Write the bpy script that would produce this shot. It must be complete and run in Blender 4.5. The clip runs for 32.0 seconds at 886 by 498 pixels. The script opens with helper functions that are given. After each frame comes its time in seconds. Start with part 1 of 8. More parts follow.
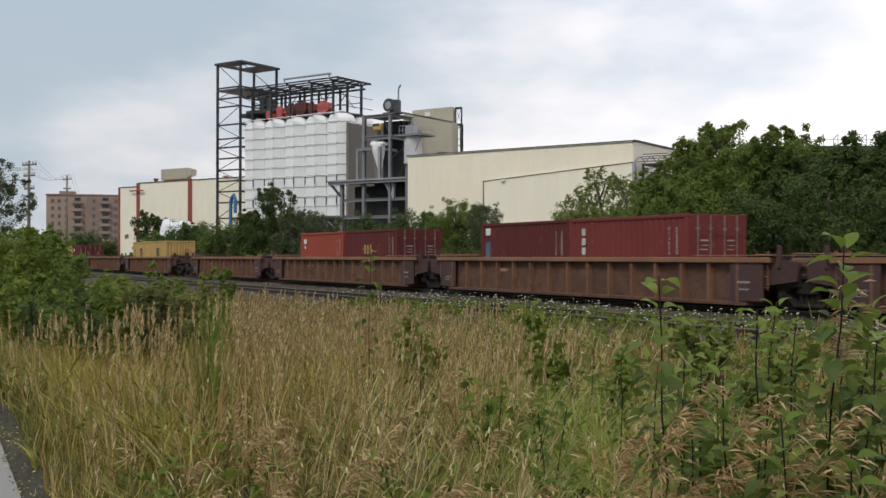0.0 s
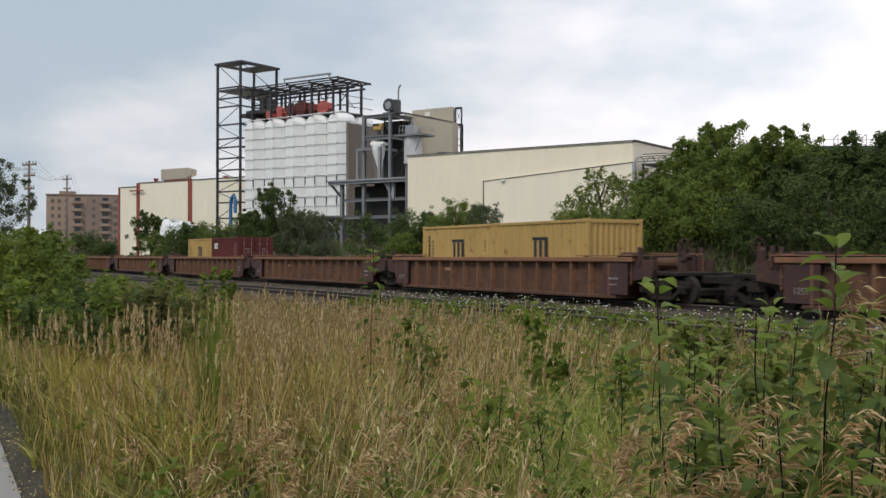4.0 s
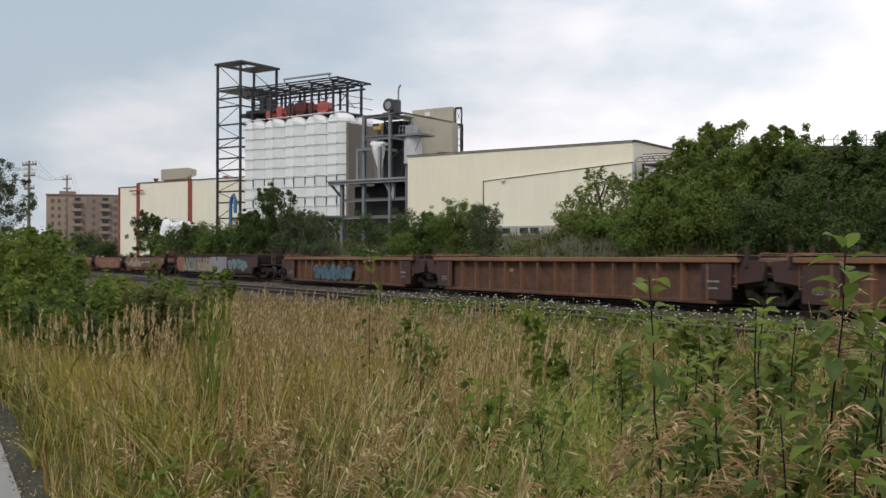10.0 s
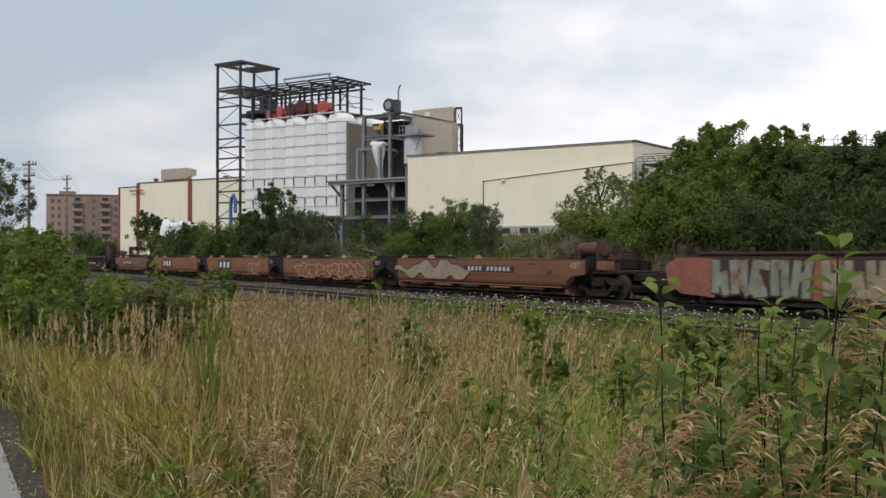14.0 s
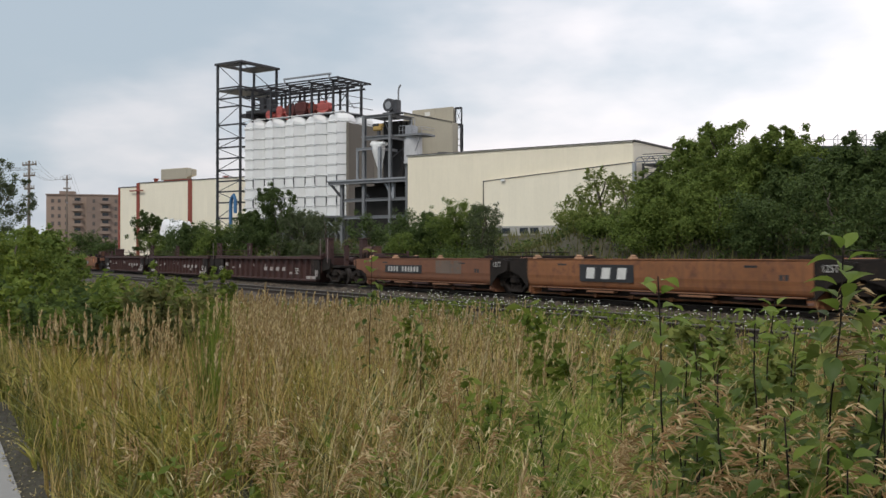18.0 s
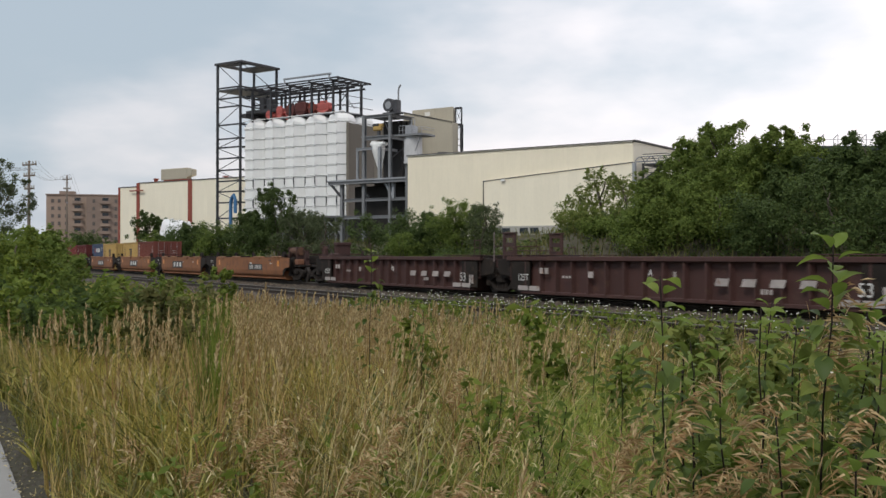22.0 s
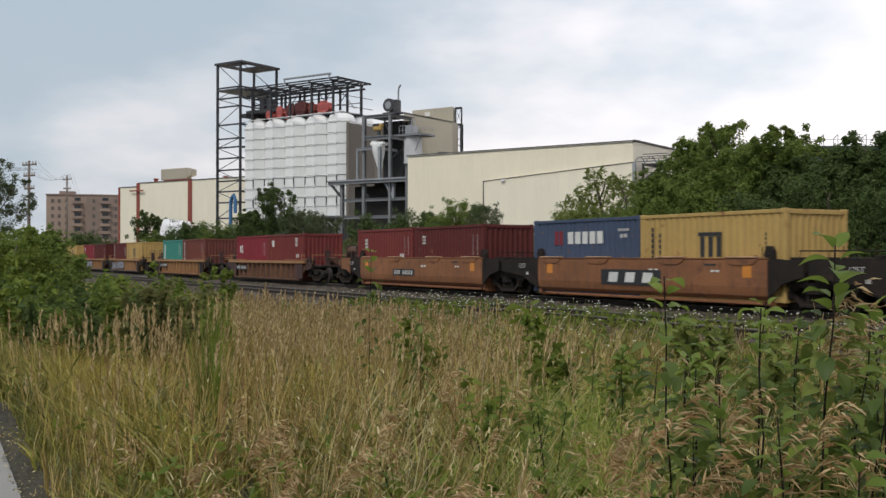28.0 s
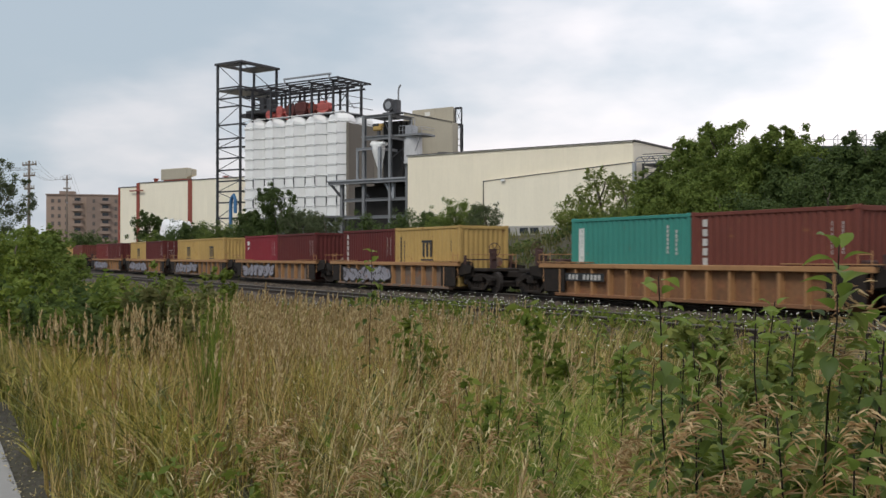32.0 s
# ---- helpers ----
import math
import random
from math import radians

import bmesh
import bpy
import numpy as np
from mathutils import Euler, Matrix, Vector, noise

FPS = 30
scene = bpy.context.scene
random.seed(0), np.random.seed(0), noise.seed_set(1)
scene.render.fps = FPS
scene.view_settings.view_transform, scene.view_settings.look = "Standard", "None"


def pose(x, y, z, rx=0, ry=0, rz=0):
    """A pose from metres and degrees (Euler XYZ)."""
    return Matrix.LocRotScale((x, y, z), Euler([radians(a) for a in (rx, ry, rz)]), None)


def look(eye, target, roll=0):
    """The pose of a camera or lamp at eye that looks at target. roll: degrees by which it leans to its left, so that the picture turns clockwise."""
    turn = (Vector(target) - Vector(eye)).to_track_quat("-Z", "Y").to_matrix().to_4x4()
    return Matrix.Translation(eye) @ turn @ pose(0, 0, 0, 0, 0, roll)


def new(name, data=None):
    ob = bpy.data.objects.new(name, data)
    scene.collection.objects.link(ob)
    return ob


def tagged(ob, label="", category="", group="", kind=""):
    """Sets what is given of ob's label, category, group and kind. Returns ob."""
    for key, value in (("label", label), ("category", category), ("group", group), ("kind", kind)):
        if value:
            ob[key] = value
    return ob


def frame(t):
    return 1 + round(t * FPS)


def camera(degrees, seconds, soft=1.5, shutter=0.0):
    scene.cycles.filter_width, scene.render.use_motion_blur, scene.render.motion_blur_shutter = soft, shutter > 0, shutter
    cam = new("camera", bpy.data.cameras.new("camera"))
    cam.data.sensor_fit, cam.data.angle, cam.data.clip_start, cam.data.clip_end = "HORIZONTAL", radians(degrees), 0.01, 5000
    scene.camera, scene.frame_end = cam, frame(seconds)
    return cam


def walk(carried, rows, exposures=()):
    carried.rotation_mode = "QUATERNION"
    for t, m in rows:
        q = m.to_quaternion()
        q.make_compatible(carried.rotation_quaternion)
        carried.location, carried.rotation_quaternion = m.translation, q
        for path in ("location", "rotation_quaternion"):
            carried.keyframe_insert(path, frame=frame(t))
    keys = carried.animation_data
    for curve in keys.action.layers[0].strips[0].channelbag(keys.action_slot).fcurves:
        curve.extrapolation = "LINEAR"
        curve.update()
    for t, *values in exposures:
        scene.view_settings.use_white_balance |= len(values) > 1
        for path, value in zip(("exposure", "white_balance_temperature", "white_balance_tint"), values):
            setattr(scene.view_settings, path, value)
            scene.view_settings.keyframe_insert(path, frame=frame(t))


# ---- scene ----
cam = camera(45.9, 32.0, soft=1.5, shutter=0.2)
EYE = (0.0, 0.0, 1.6)
AIM = (-0.87564, 0.48296, 0.00757)
VIEW = look(EYE, tuple(EYE[i] + 10 * AIM[i] for i in range(3)), 0.06)
walk(cam, [(0.0, VIEW), (32.0, VIEW)], [(0.0, 0.0), (32.0, 0.0)])

# ---------------------------------------------------------------- sky and sun
SUN_AZ, SUN_EL = 152.0, 50.0     # degrees: turn from +y towards +x, height over the horizon
world = bpy.data.worlds.new("sky")
scene.world = world
world.use_nodes = True
wn, wl = world.node_tree.nodes, world.node_tree.links
wn.clear()
w_out, w_bg = wn.new("ShaderNodeOutputWorld"), wn.new("ShaderNodeBackground")
w_sky = wn.new("ShaderNodeTexSky")
w_sky.sky_type, w_sky.sun_disc = "NISHITA", False
w_sky.sun_elevation, w_sky.sun_rotation = radians(SUN_EL), radians(SUN_AZ)
w_sky.dust_density, w_sky.air_density = 3.0, 1.4
w_gain = wn.new("ShaderNodeVectorMath")
w_gain.operation = "SCALE"
w_gain.inputs["Scale"].default_value = 0.085
wl.new(w_sky.outputs[0], w_gain.inputs[0])
w_co, w_map = wn.new("ShaderNodeTexCoord"), wn.new("ShaderNodeMapping")
w_map.inputs["Scale"].default_value = (1.0, 1.0, 2.6)
w_map.inputs["Location"].default_value = (0.35, 0.1, 0.2)
wl.new(w_co.outputs["Generated"], w_map.inputs["Vector"])
w_n1, w_n2 = wn.new("ShaderNodeTexNoise"), wn.new("ShaderNodeTexNoise")
w_n1.inputs["Scale"].default_value, w_n1.inputs["Detail"].default_value = 2.4, 4.5
w_n1.inputs["Roughness"].default_value, w_n1.inputs["Distortion"].default_value = 0.5, 0.15
w_n2.inputs["Scale"].default_value, w_n2.inputs["Detail"].default_value = 5.5, 5.0
wl.new(w_map.outputs[0], w_n1.inputs["Vector"])
wl.new(w_map.outputs[0], w_n2.inputs["Vector"])
w_dot, w_sep = wn.new("ShaderNodeVectorMath"), wn.new("ShaderNodeSeparateXYZ")
w_dot.operation = "DOT_PRODUCT"
w_dot.inputs[1].default_value = (0.25, 0.95, -0.10)
wl.new(w_co.outputs["Generated"], w_dot.inputs[0])
wl.new(w_co.outputs["Generated"], w_sep.inputs[0])


def w_sum(kind, a, b, c=None):
    """One arithmetic step of the cloud cover."""
    m = wn.new("ShaderNodeMath")
    m.operation = kind
    for i, v in enumerate((a, b, c)):
        if isinstance(v, float):
            m.inputs[i].default_value = v
        elif v is not None:
            wl.new(v, m.inputs[i])
    return m.outputs[0]


# the cover is thin and blue-grey on one side of the sky, bright and whiter on the other and near the horizon
w_n = w_sum("ADD", w_sum("MULTIPLY", w_n1.outputs[0], 1.75), w_sum("MULTIPLY_ADD", w_n2.outputs[0], 1.25, -1.50))
w_low = w_sum("MULTIPLY_ADD", w_sum("MINIMUM", w_sep.outputs["Z"], 0.26), -1.3, 0.13)
w_all = w_sum("ADD", w_sum("MULTIPLY_ADD", w_dot.outputs["Value"], 1.1, w_low), w_n)
w_cov = wn.new("ShaderNodeMapRange")
w_cov.interpolation_type = "SMOOTHSTEP"
w_cov.inputs["From Min"].default_value, w_cov.inputs["From Max"].default_value = -0.32, 0.66
wl.new(w_all, w_cov.inputs["Value"])
w_cl = wn.new("ShaderNodeMix")
w_cl.data_type = "RGBA"
w_cl.inputs["A"].default_value = (0.515, 0.605, 0.695, 1)
w_cl.inputs["B"].default_value = (1.06, 1.0, 1.02, 1)
wl.new(w_cov.outputs["Result"], w_cl.inputs["Factor"])
w_mix = wn.new("ShaderNodeMix")
w_mix.data_type = "RGBA"
w_mix.inputs["Factor"].default_value = 0.84
wl.new(w_gain.outputs[0], w_mix.inputs["A"])
wl.new(w_cl.outputs["Result"], w_mix.inputs["B"])
w_side, w_rng = wn.new("ShaderNodeVectorMath"), wn.new("ShaderNodeMapRange")
w_side.operation = "SCALE"
w_rng.inputs["From Min"].default_value, w_rng.inputs["From Max"].default_value = 0.0, 0.55
w_rng.inputs["To Min"].default_value, w_rng.inputs["To Max"].default_value = 1.0, 1.22
w_rng.interpolation_type = "SMOOTHSTEP"
wl.new(w_dot.outputs["Value"], w_rng.inputs["Value"])
wl.new(w_mix.outputs["Result"], w_side.inputs[0])
wl.new(w_rng.outputs["Result"], w_side.inputs["Scale"])
wl.new(w_side.outputs[0], w_bg.inputs[0])
w_bg.inputs[1].default_value = 1.0
wl.new(w_bg.outputs[0], w_out.inputs[0])

sun = new("sun", bpy.data.lights.new("sun", "SUN"))
sun.data.energy, sun.data.angle, sun.data.color = 1.9, radians(18), (1.0, 0.95, 0.88)
sun_to = Vector((math.sin(radians(SUN_AZ)) * math.cos(radians(SUN_EL)), math.cos(radians(SUN_AZ)) * math.cos(radians(SUN_EL)), math.sin(radians(SUN_EL))))
sun.matrix_world = look(tuple(sun_to * 60), (0, 0, 0))


# ---------------------------------------------------------------- materials
def surface(name, rgb, rough=0.7, metal=0.0, vary=0.25, big=0.6, fine=14.0, rust=0.0, rust_rgb=(0.13, 0.055, 0.025), bump=0.15, streak=0.0, island=0.0, relief=0.02, spec=0.5):
    """Painted, stony or rusty surface: two scales of change, patches of rust or dirt, streaks that run down, fine relief."""
    m = bpy.data.materials.new(name)
    m.use_nodes = True
    n, l = m.node_tree.nodes, m.node_tree.links
    b = n["Principled BSDF"]
    co, info = n.new("ShaderNodeTexCoord"), n.new("ShaderNodeObjectInfo")
    off = n.new("ShaderNodeMath")
    off.operation = "MULTIPLY"
    off.inputs[1].default_value = 37.0
    l.new(info.outputs["Random"], off.inputs[0])
    def tex(scale, detail, vec=None):
        t = n.new("ShaderNodeTexNoise")
        t.noise_dimensions = "4D"
        t.inputs["Scale"].default_value, t.inputs["Detail"].default_value = scale, detail
        l.new(vec or co.outputs["Object"], t.inputs["Vector"])
        l.new(off.outputs[0], t.inputs["W"])
        return t
    def mixed(fac, a, c, kind="MIX"):
        x = n.new("ShaderNodeMix")
        x.data_type, x.blend_type = "RGBA", kind
        for sock, val in (("Factor", fac), ("A", a), ("B", c)):
            if isinstance(val, (tuple, float)):
                x.inputs[sock].default_value = val if isinstance(val, float) else (*val, 1)
            else:
                l.new(val, x.inputs[sock])
        return x.outputs["Result"]
    def ramp(src, lo, hi):
        r = n.new("ShaderNodeMapRange")
        r.inputs["From Min"].default_value, r.inputs["From Max"].default_value = lo, hi
        l.new(src, r.inputs["Value"])
        return r.outputs["Result"]
    t1, t2 = tex(big, 4.0), tex(fine, 5.0)
    lo = tuple(c * (1 - vary) for c in rgb)
    hi = tuple(min(1.0, c * (1 + vary)) for c in rgb)
    col = mixed(ramp(t1.outputs[0], 0.3, 0.7), lo, hi)
    col = mixed(0.35, col, mixed(ramp(t2.outputs[0], 0.3, 0.7), lo, hi))
    if island:
        geo = n.new("ShaderNodeNewGeometry")
        col = mixed(ramp(geo.outputs["Random Per Island"], 0.0, 1.0), mixed(island, col, (0.0, 0.0, 0.0)), col)
    if streak:
        mp = n.new("ShaderNodeMapping")
        mp.inputs["Scale"].default_value = (6.0, 6.0, 0.35)
        l.new(co.outputs["Object"], mp.inputs["Vector"])
        t3 = tex(1.0, 4.0, mp.outputs[0])
        f = n.new("ShaderNodeMath")
        f.operation = "MULTIPLY"
        f.inputs[1].default_value = streak
        l.new(ramp(t3.outputs[0], 0.48, 0.75), f.inputs[0])
        col = mixed(f.outputs[0], col, tuple(c * 0.35 + 0.02 for c in rgb))
    if rust:
        t4 = tex(2.6, 8.0)
        t4.inputs["Roughness"].default_value = 0.68
        f = ramp(t4.outputs[0], 0.64 - 0.3 * rust, 0.72 - 0.2 * rust)
        col = mixed(f, col, mixed(ramp(t2.outputs[0], 0.3, 0.7), rust_rgb, tuple(c * 2.1 for c in rust_rgb)))
    l.new(col, b.inputs["Base Color"])
    rr = n.new("ShaderNodeMapRange")
    rr.inputs["To Min"].default_value, rr.inputs["To Max"].default_value = max(0.05, rough - 0.12), min(1.0, rough + 0.12)
    l.new(t2.outputs[0], rr.inputs["Value"])
    l.new(rr.outputs[0], b.inputs["Roughness"])
    b.inputs["Metallic"].default_value = metal
    b.inputs["Specular IOR Level"].default_value = spec
    if bump:
        bp = n.new("ShaderNodeBump")
        bp.inputs["Strength"].default_value, bp.inputs["Distance"].default_value = bump, relief
        l.new(t2.outputs[0], bp.inputs["Height"])
        l.new(bp.outputs[0], b.inputs["Normal"])
    return m


def foliage(name, stops, rough=0.55, through_light=0.35, patch=0.0, patch_rgb=(0.2, 0.15, 0.05), shine=0.3, single=False):
    """Leaves and blades: each one takes its own colour from the stops; light passes partly through. patch: share of the other colour by place."""
    m = bpy.data.materials.new(name)
    m.use_nodes = True
    n, l = m.node_tree.nodes, m.node_tree.links
    b, out = n["Principled BSDF"], n["Material Output"]
    geo, co = n.new("ShaderNodeNewGeometry"), n.new("ShaderNodeTexCoord")
    r = n.new("ShaderNodeValToRGB")
    els = r.color_ramp.elements
    while len(els) < len(stops):
        els.new(0.5)
    for i, c in enumerate(stops):
        els[i].position = i / (len(stops) - 1)
        els[i].color = (*c, 1)
    who = n.new("ShaderNodeObjectInfo")
    l.new(who.outputs["Random"] if single else geo.outputs["Random Per Island"], r.inputs[0])
    col = r.outputs[0]
    nz = n.new("ShaderNodeTexNoise")
    nz.inputs["Scale"].default_value, nz.inputs["Detail"].default_value = 0.35, 3.0
    l.new(co.outputs["Object"], nz.inputs["Vector"])
    mx = n.new("ShaderNodeMix")
    mx.data_type = "RGBA"
    mr = n.new("ShaderNodeMapRange")
    mr.inputs["From Min"].default_value, mr.inputs["From Max"].default_value = 0.4, 0.65
    mr.inputs["To Max"].default_value = patch
    l.new(nz.outputs[0], mr.inputs["Value"])
    l.new(mr.outputs[0], mx.inputs["Factor"])
    l.new(col, mx.inputs["A"])
    mx.inputs["B"].default_value = (*patch_rgb, 1)
    col = mx.outputs["Result"]
    l.new(col, b.inputs["Base Color"])
    b.inputs["Roughness"].default_value = rough
    b.inputs["Specular IOR Level"].default_value = shine
    tr, ms = n.new("ShaderNodeBsdfTranslucent"), n.new("ShaderNodeMixShader")
    l.new(col, tr.inputs["Color"])
    ms.inputs[0].default_value = through_light
    l.new(b.outputs[0], ms.inputs[1])
    l.new(tr.outputs[0], ms.inputs[2])
    l.new(ms.outputs[0], out.inputs["Surface"])
    return m


def glass(name, rgb=(0.02, 0.025, 0.03)):
    m = bpy.data.materials.new(name)
    m.use_nodes = True
    b = m.node_tree.nodes["Principled BSDF"]
    b.inputs["Base Color"].default_value = (*rgb, 1)
    b.inputs["Roughness"].default_value = 0.08
    return m


M_ground = surface("soil", (0.055, 0.048, 0.028), 0.95, vary=0.5, big=0.5, fine=9, bump=0.6, relief=0.05)
M_asphalt = surface("path_asphalt", (0.255, 0.245, 0.23), 0.9, vary=0.15, big=1.0, fine=60, bump=0.5, relief=0.01)
M_gravel = surface("gravel", (0.06, 0.05, 0.04), 0.95, vary=0.5, big=2, fine=30, bump=0.8, relief=0.03)
M_ballast = surface("ballast_stone", (0.165, 0.130, 0.096), 0.95, vary=0.6, big=0.9, fine=14, rust=0.5, rust_rgb=(0.05, 0.034, 0.022), bump=1.0, relief=0.08, island=0.85)
M_bed = surface("ballast_bed", (0.066, 0.050, 0.036), 0.95, vary=0.6, big=0.7, fine=10, bump=1.0, relief=0.1)
M_tie = surface("tie_wood", (0.06, 0.048, 0.04), 0.9, vary=0.4, big=3, fine=25, bump=0.5)
M_rail = surface("rail_side", (0.034, 0.022, 0.016), 0.75, vary=0.3, fine=20)
M_railtop = surface("rail_top", (0.115, 0.10, 0.085), 0.55, metal=0.2, vary=0.1, fine=30, bump=0.05)

# Ribs lighter, recessed sheet darker: highlight and shade are put into these browns.
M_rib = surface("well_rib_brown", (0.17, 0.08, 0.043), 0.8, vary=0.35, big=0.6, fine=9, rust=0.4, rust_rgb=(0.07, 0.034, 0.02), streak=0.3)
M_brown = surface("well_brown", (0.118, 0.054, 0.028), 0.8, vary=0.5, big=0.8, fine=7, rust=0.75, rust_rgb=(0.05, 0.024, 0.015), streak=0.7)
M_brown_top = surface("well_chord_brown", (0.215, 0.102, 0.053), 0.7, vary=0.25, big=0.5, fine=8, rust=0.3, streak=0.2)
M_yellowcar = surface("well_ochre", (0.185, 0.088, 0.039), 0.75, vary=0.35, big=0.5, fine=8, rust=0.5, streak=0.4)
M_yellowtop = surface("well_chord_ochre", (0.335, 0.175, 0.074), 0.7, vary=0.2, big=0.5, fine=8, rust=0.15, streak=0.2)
M_greycar = surface("well_dull_grey", (0.15, 0.11, 0.085), 0.75, vary=0.3, big=0.6, fine=8, rust=0.4, streak=0.4)
M_orange = surface("well_orange", (0.235, 0.094, 0.036), 0.7, vary=0.3, big=0.4, fine=7, rust=0.4, rust_rgb=(0.10, 0.04, 0.02), streak=0.5)
M_orange_b = surface("well_faded_orange", (0.18, 0.074, 0.037), 0.7, vary=0.25, big=0.4, fine=7, rust=0.35, rust_rgb=(0.11, 0.045, 0.025), streak=0.35)
M_maroon = surface("well_maroon", (0.056, 0.022, 0.018), 0.7, vary=0.3, big=0.5, fine=8, rust=0.3, rust_rgb=(0.05, 0.024, 0.016), streak=0.3)
M_darkrust = surface("well_dark_rust", (0.054, 0.025, 0.023), 0.8, vary=0.35, big=0.5, fine=8, rust=0.5, rust_rgb=(0.045, 0.020, 0.013), streak=0.4)
M_black = surface("truck_black", (0.018, 0.0135, 0.011), 0.9, vary=0.4, big=2, fine=15, rust=0.3, rust_rgb=(0.028, 0.018, 0.012), spec=0.3)
M_wheel = surface("wheel_steel", (0.022, 0.016, 0.013), 0.85, metal=0.0, vary=0.3, fine=15)
M_white = surface("marking_white", (0.62, 0.61, 0.58), 0.7, vary=0.15, big=2, fine=12, rust=0.1, bump=0.0)
M_whitepaint = surface("stencil_white", (0.48, 0.46, 0.43), 0.7, vary=0.2, big=2, fine=12, rust=0.2, bump=0.0)
M_dark = surface("panel_dark", (0.022, 0.022, 0.024), 0.6, vary=0.3, big=2, fine=12, bump=0.0)
M_amber = surface("reflector_amber", (0.60, 0.22, 0.03), 0.4, vary=0.15, fine=12, bump=0.0)

M_c_red = surface("box_red", (0.155, 0.030, 0.026), 0.62, vary=0.16, big=0.5, fine=6, rust=0.12, streak=0.18, spec=0.25)
M_c_bright = surface("box_bright_red", (0.20, 0.023, 0.032), 0.62, vary=0.15, big=0.5, fine=6, rust=0.06, streak=0.15, spec=0.25)
M_c_dred = surface("box_dark_red", (0.098, 0.020, 0.018), 0.62, vary=0.18, big=0.5, fine=6, rust=0.15, streak=0.18, spec=0.25)
M_c_brown = surface("box_red_brown", (0.145, 0.043, 0.031), 0.62, vary=0.16, big=0.5, fine=6, rust=0.12, streak=0.18, spec=0.25)
M_c_orange = surface("box_orange_red", (0.27, 0.055, 0.032), 0.62, vary=0.16, big=0.5, fine=6, rust=0.1, streak=0.15, spec=0.25)
M_c_yellow = surface("box_yellow", (0.43, 0.285, 0.098), 0.62, vary=0.16, big=0.5, fine=6, rust=0.16, streak=0.3, spec=0.25)
M_c_blue = surface("box_slate_blue", (0.055, 0.075, 0.125), 0.62, vary=0.15, big=0.5, fine=6, rust=0.1, streak=0.2, spec=0.25)
M_c_teal = surface("box_teal", (0.045, 0.22, 0.18), 0.62, vary=0.14, big=0.5, fine=6, rust=0.08, streak=0.15, spec=0.25)
M_bar = surface("locking_bar", (0.27, 0.21, 0.20), 0.45, metal=0.5, vary=0.2, fine=15, rust=0.15)

M_cream = surface("cream_cladding", (0.81, 0.735, 0.58), 0.6, vary=0.05, big=0.15, fine=3, streak=0.06, bump=0.04)
M_cream_b = surface("pale_cladding", (0.82, 0.755, 0.61), 0.6, vary=0.05, big=0.15, fine=3, streak=0.06, bump=0.04)
M_trim = surface("roof_trim_dark", (0.06, 0.055, 0.05), 0.6, vary=0.2, bump=0)
M_beige = surface("beige_cladding", (0.40, 0.36, 0.285), 0.65, vary=0.07, big=0.2, fine=3, streak=0.08, bump=0.04)
M_darkclad = surface("taupe_cladding", (0.155, 0.135, 0.11), 0.7, vary=0.1, big=0.2, fine=3, streak=0.08, bump=0.04)
M_silo = surface("silo_white", (0.80, 0.80, 0.79), 0.45, vary=0.05, big=0.3, fine=4, streak=0.08, bump=0.03)
M_steel = surface("painted_grey_steel", (0.19, 0.195, 0.205), 0.6, vary=0.2, big=0.4, fine=5)
M_steel_d = surface("dark_steel", (0.045, 0.045, 0.05), 0.6, vary=0.3, big=0.4, fine=5)
M_galv = surface("galvanised_steel", (0.33, 0.34, 0.36), 0.5, metal=0.3, vary=0.15, fine=5)
# near-black colour that carries the shade inside the open structures
M_inner = surface("interior_shade", (0.035, 0.032, 0.03), 0.9, vary=0.2)
M_red_tank = surface("red_machine", (0.50, 0.12, 0.105), 0.6, vary=0.25, bump=0)
M_oxide = surface("oxide_red_machine", (0.12, 0.035, 0.03), 0.6, vary=0.25, bump=0.03)
M_redband = surface("rust_red_band", (0.25, 0.055, 0.035), 0.6, vary=0.1, bump=0.03)
M_concrete = surface("concrete", (0.36, 0.35, 0.32), 0.85, vary=0.15, big=0.5, fine=8)
M_brick = surface("brick_far", (0.30, 0.222, 0.175), 0.85, vary=0.12, big=0.08, fine=1.5, bump=0.05)
M_brick_d = surface("brick_far_dark", (0.235, 0.175, 0.142), 0.85, vary=0.12, big=0.08, fine=1.5, bump=0.05)
M_pane = glass("window_glass")
M_farwin = surface("far_window", (0.10, 0.085, 0.078), 0.4, vary=0.3, big=0.3, fine=2, bump=0)
M_blue = surface("blue_pipe", (0.05, 0.16, 0.33), 0.5, vary=0.15, bump=0)
M_pole = surface("pole_wood", (0.16, 0.13, 0.105), 0.9, vary=0.25, fine=12)
M_roofdark = surface("dark_green_roof", (0.035, 0.05, 0.05), 0.7, vary=0.2)
M_drum = surface("dull_pale_drum", (0.50, 0.50, 0.51), 0.6, vary=0.15, big=0.8, fine=5, streak=0.25)
M_tarp = surface("white_tarp", (0.75, 0.75, 0.76), 0.6, vary=0.06, bump=0.1)

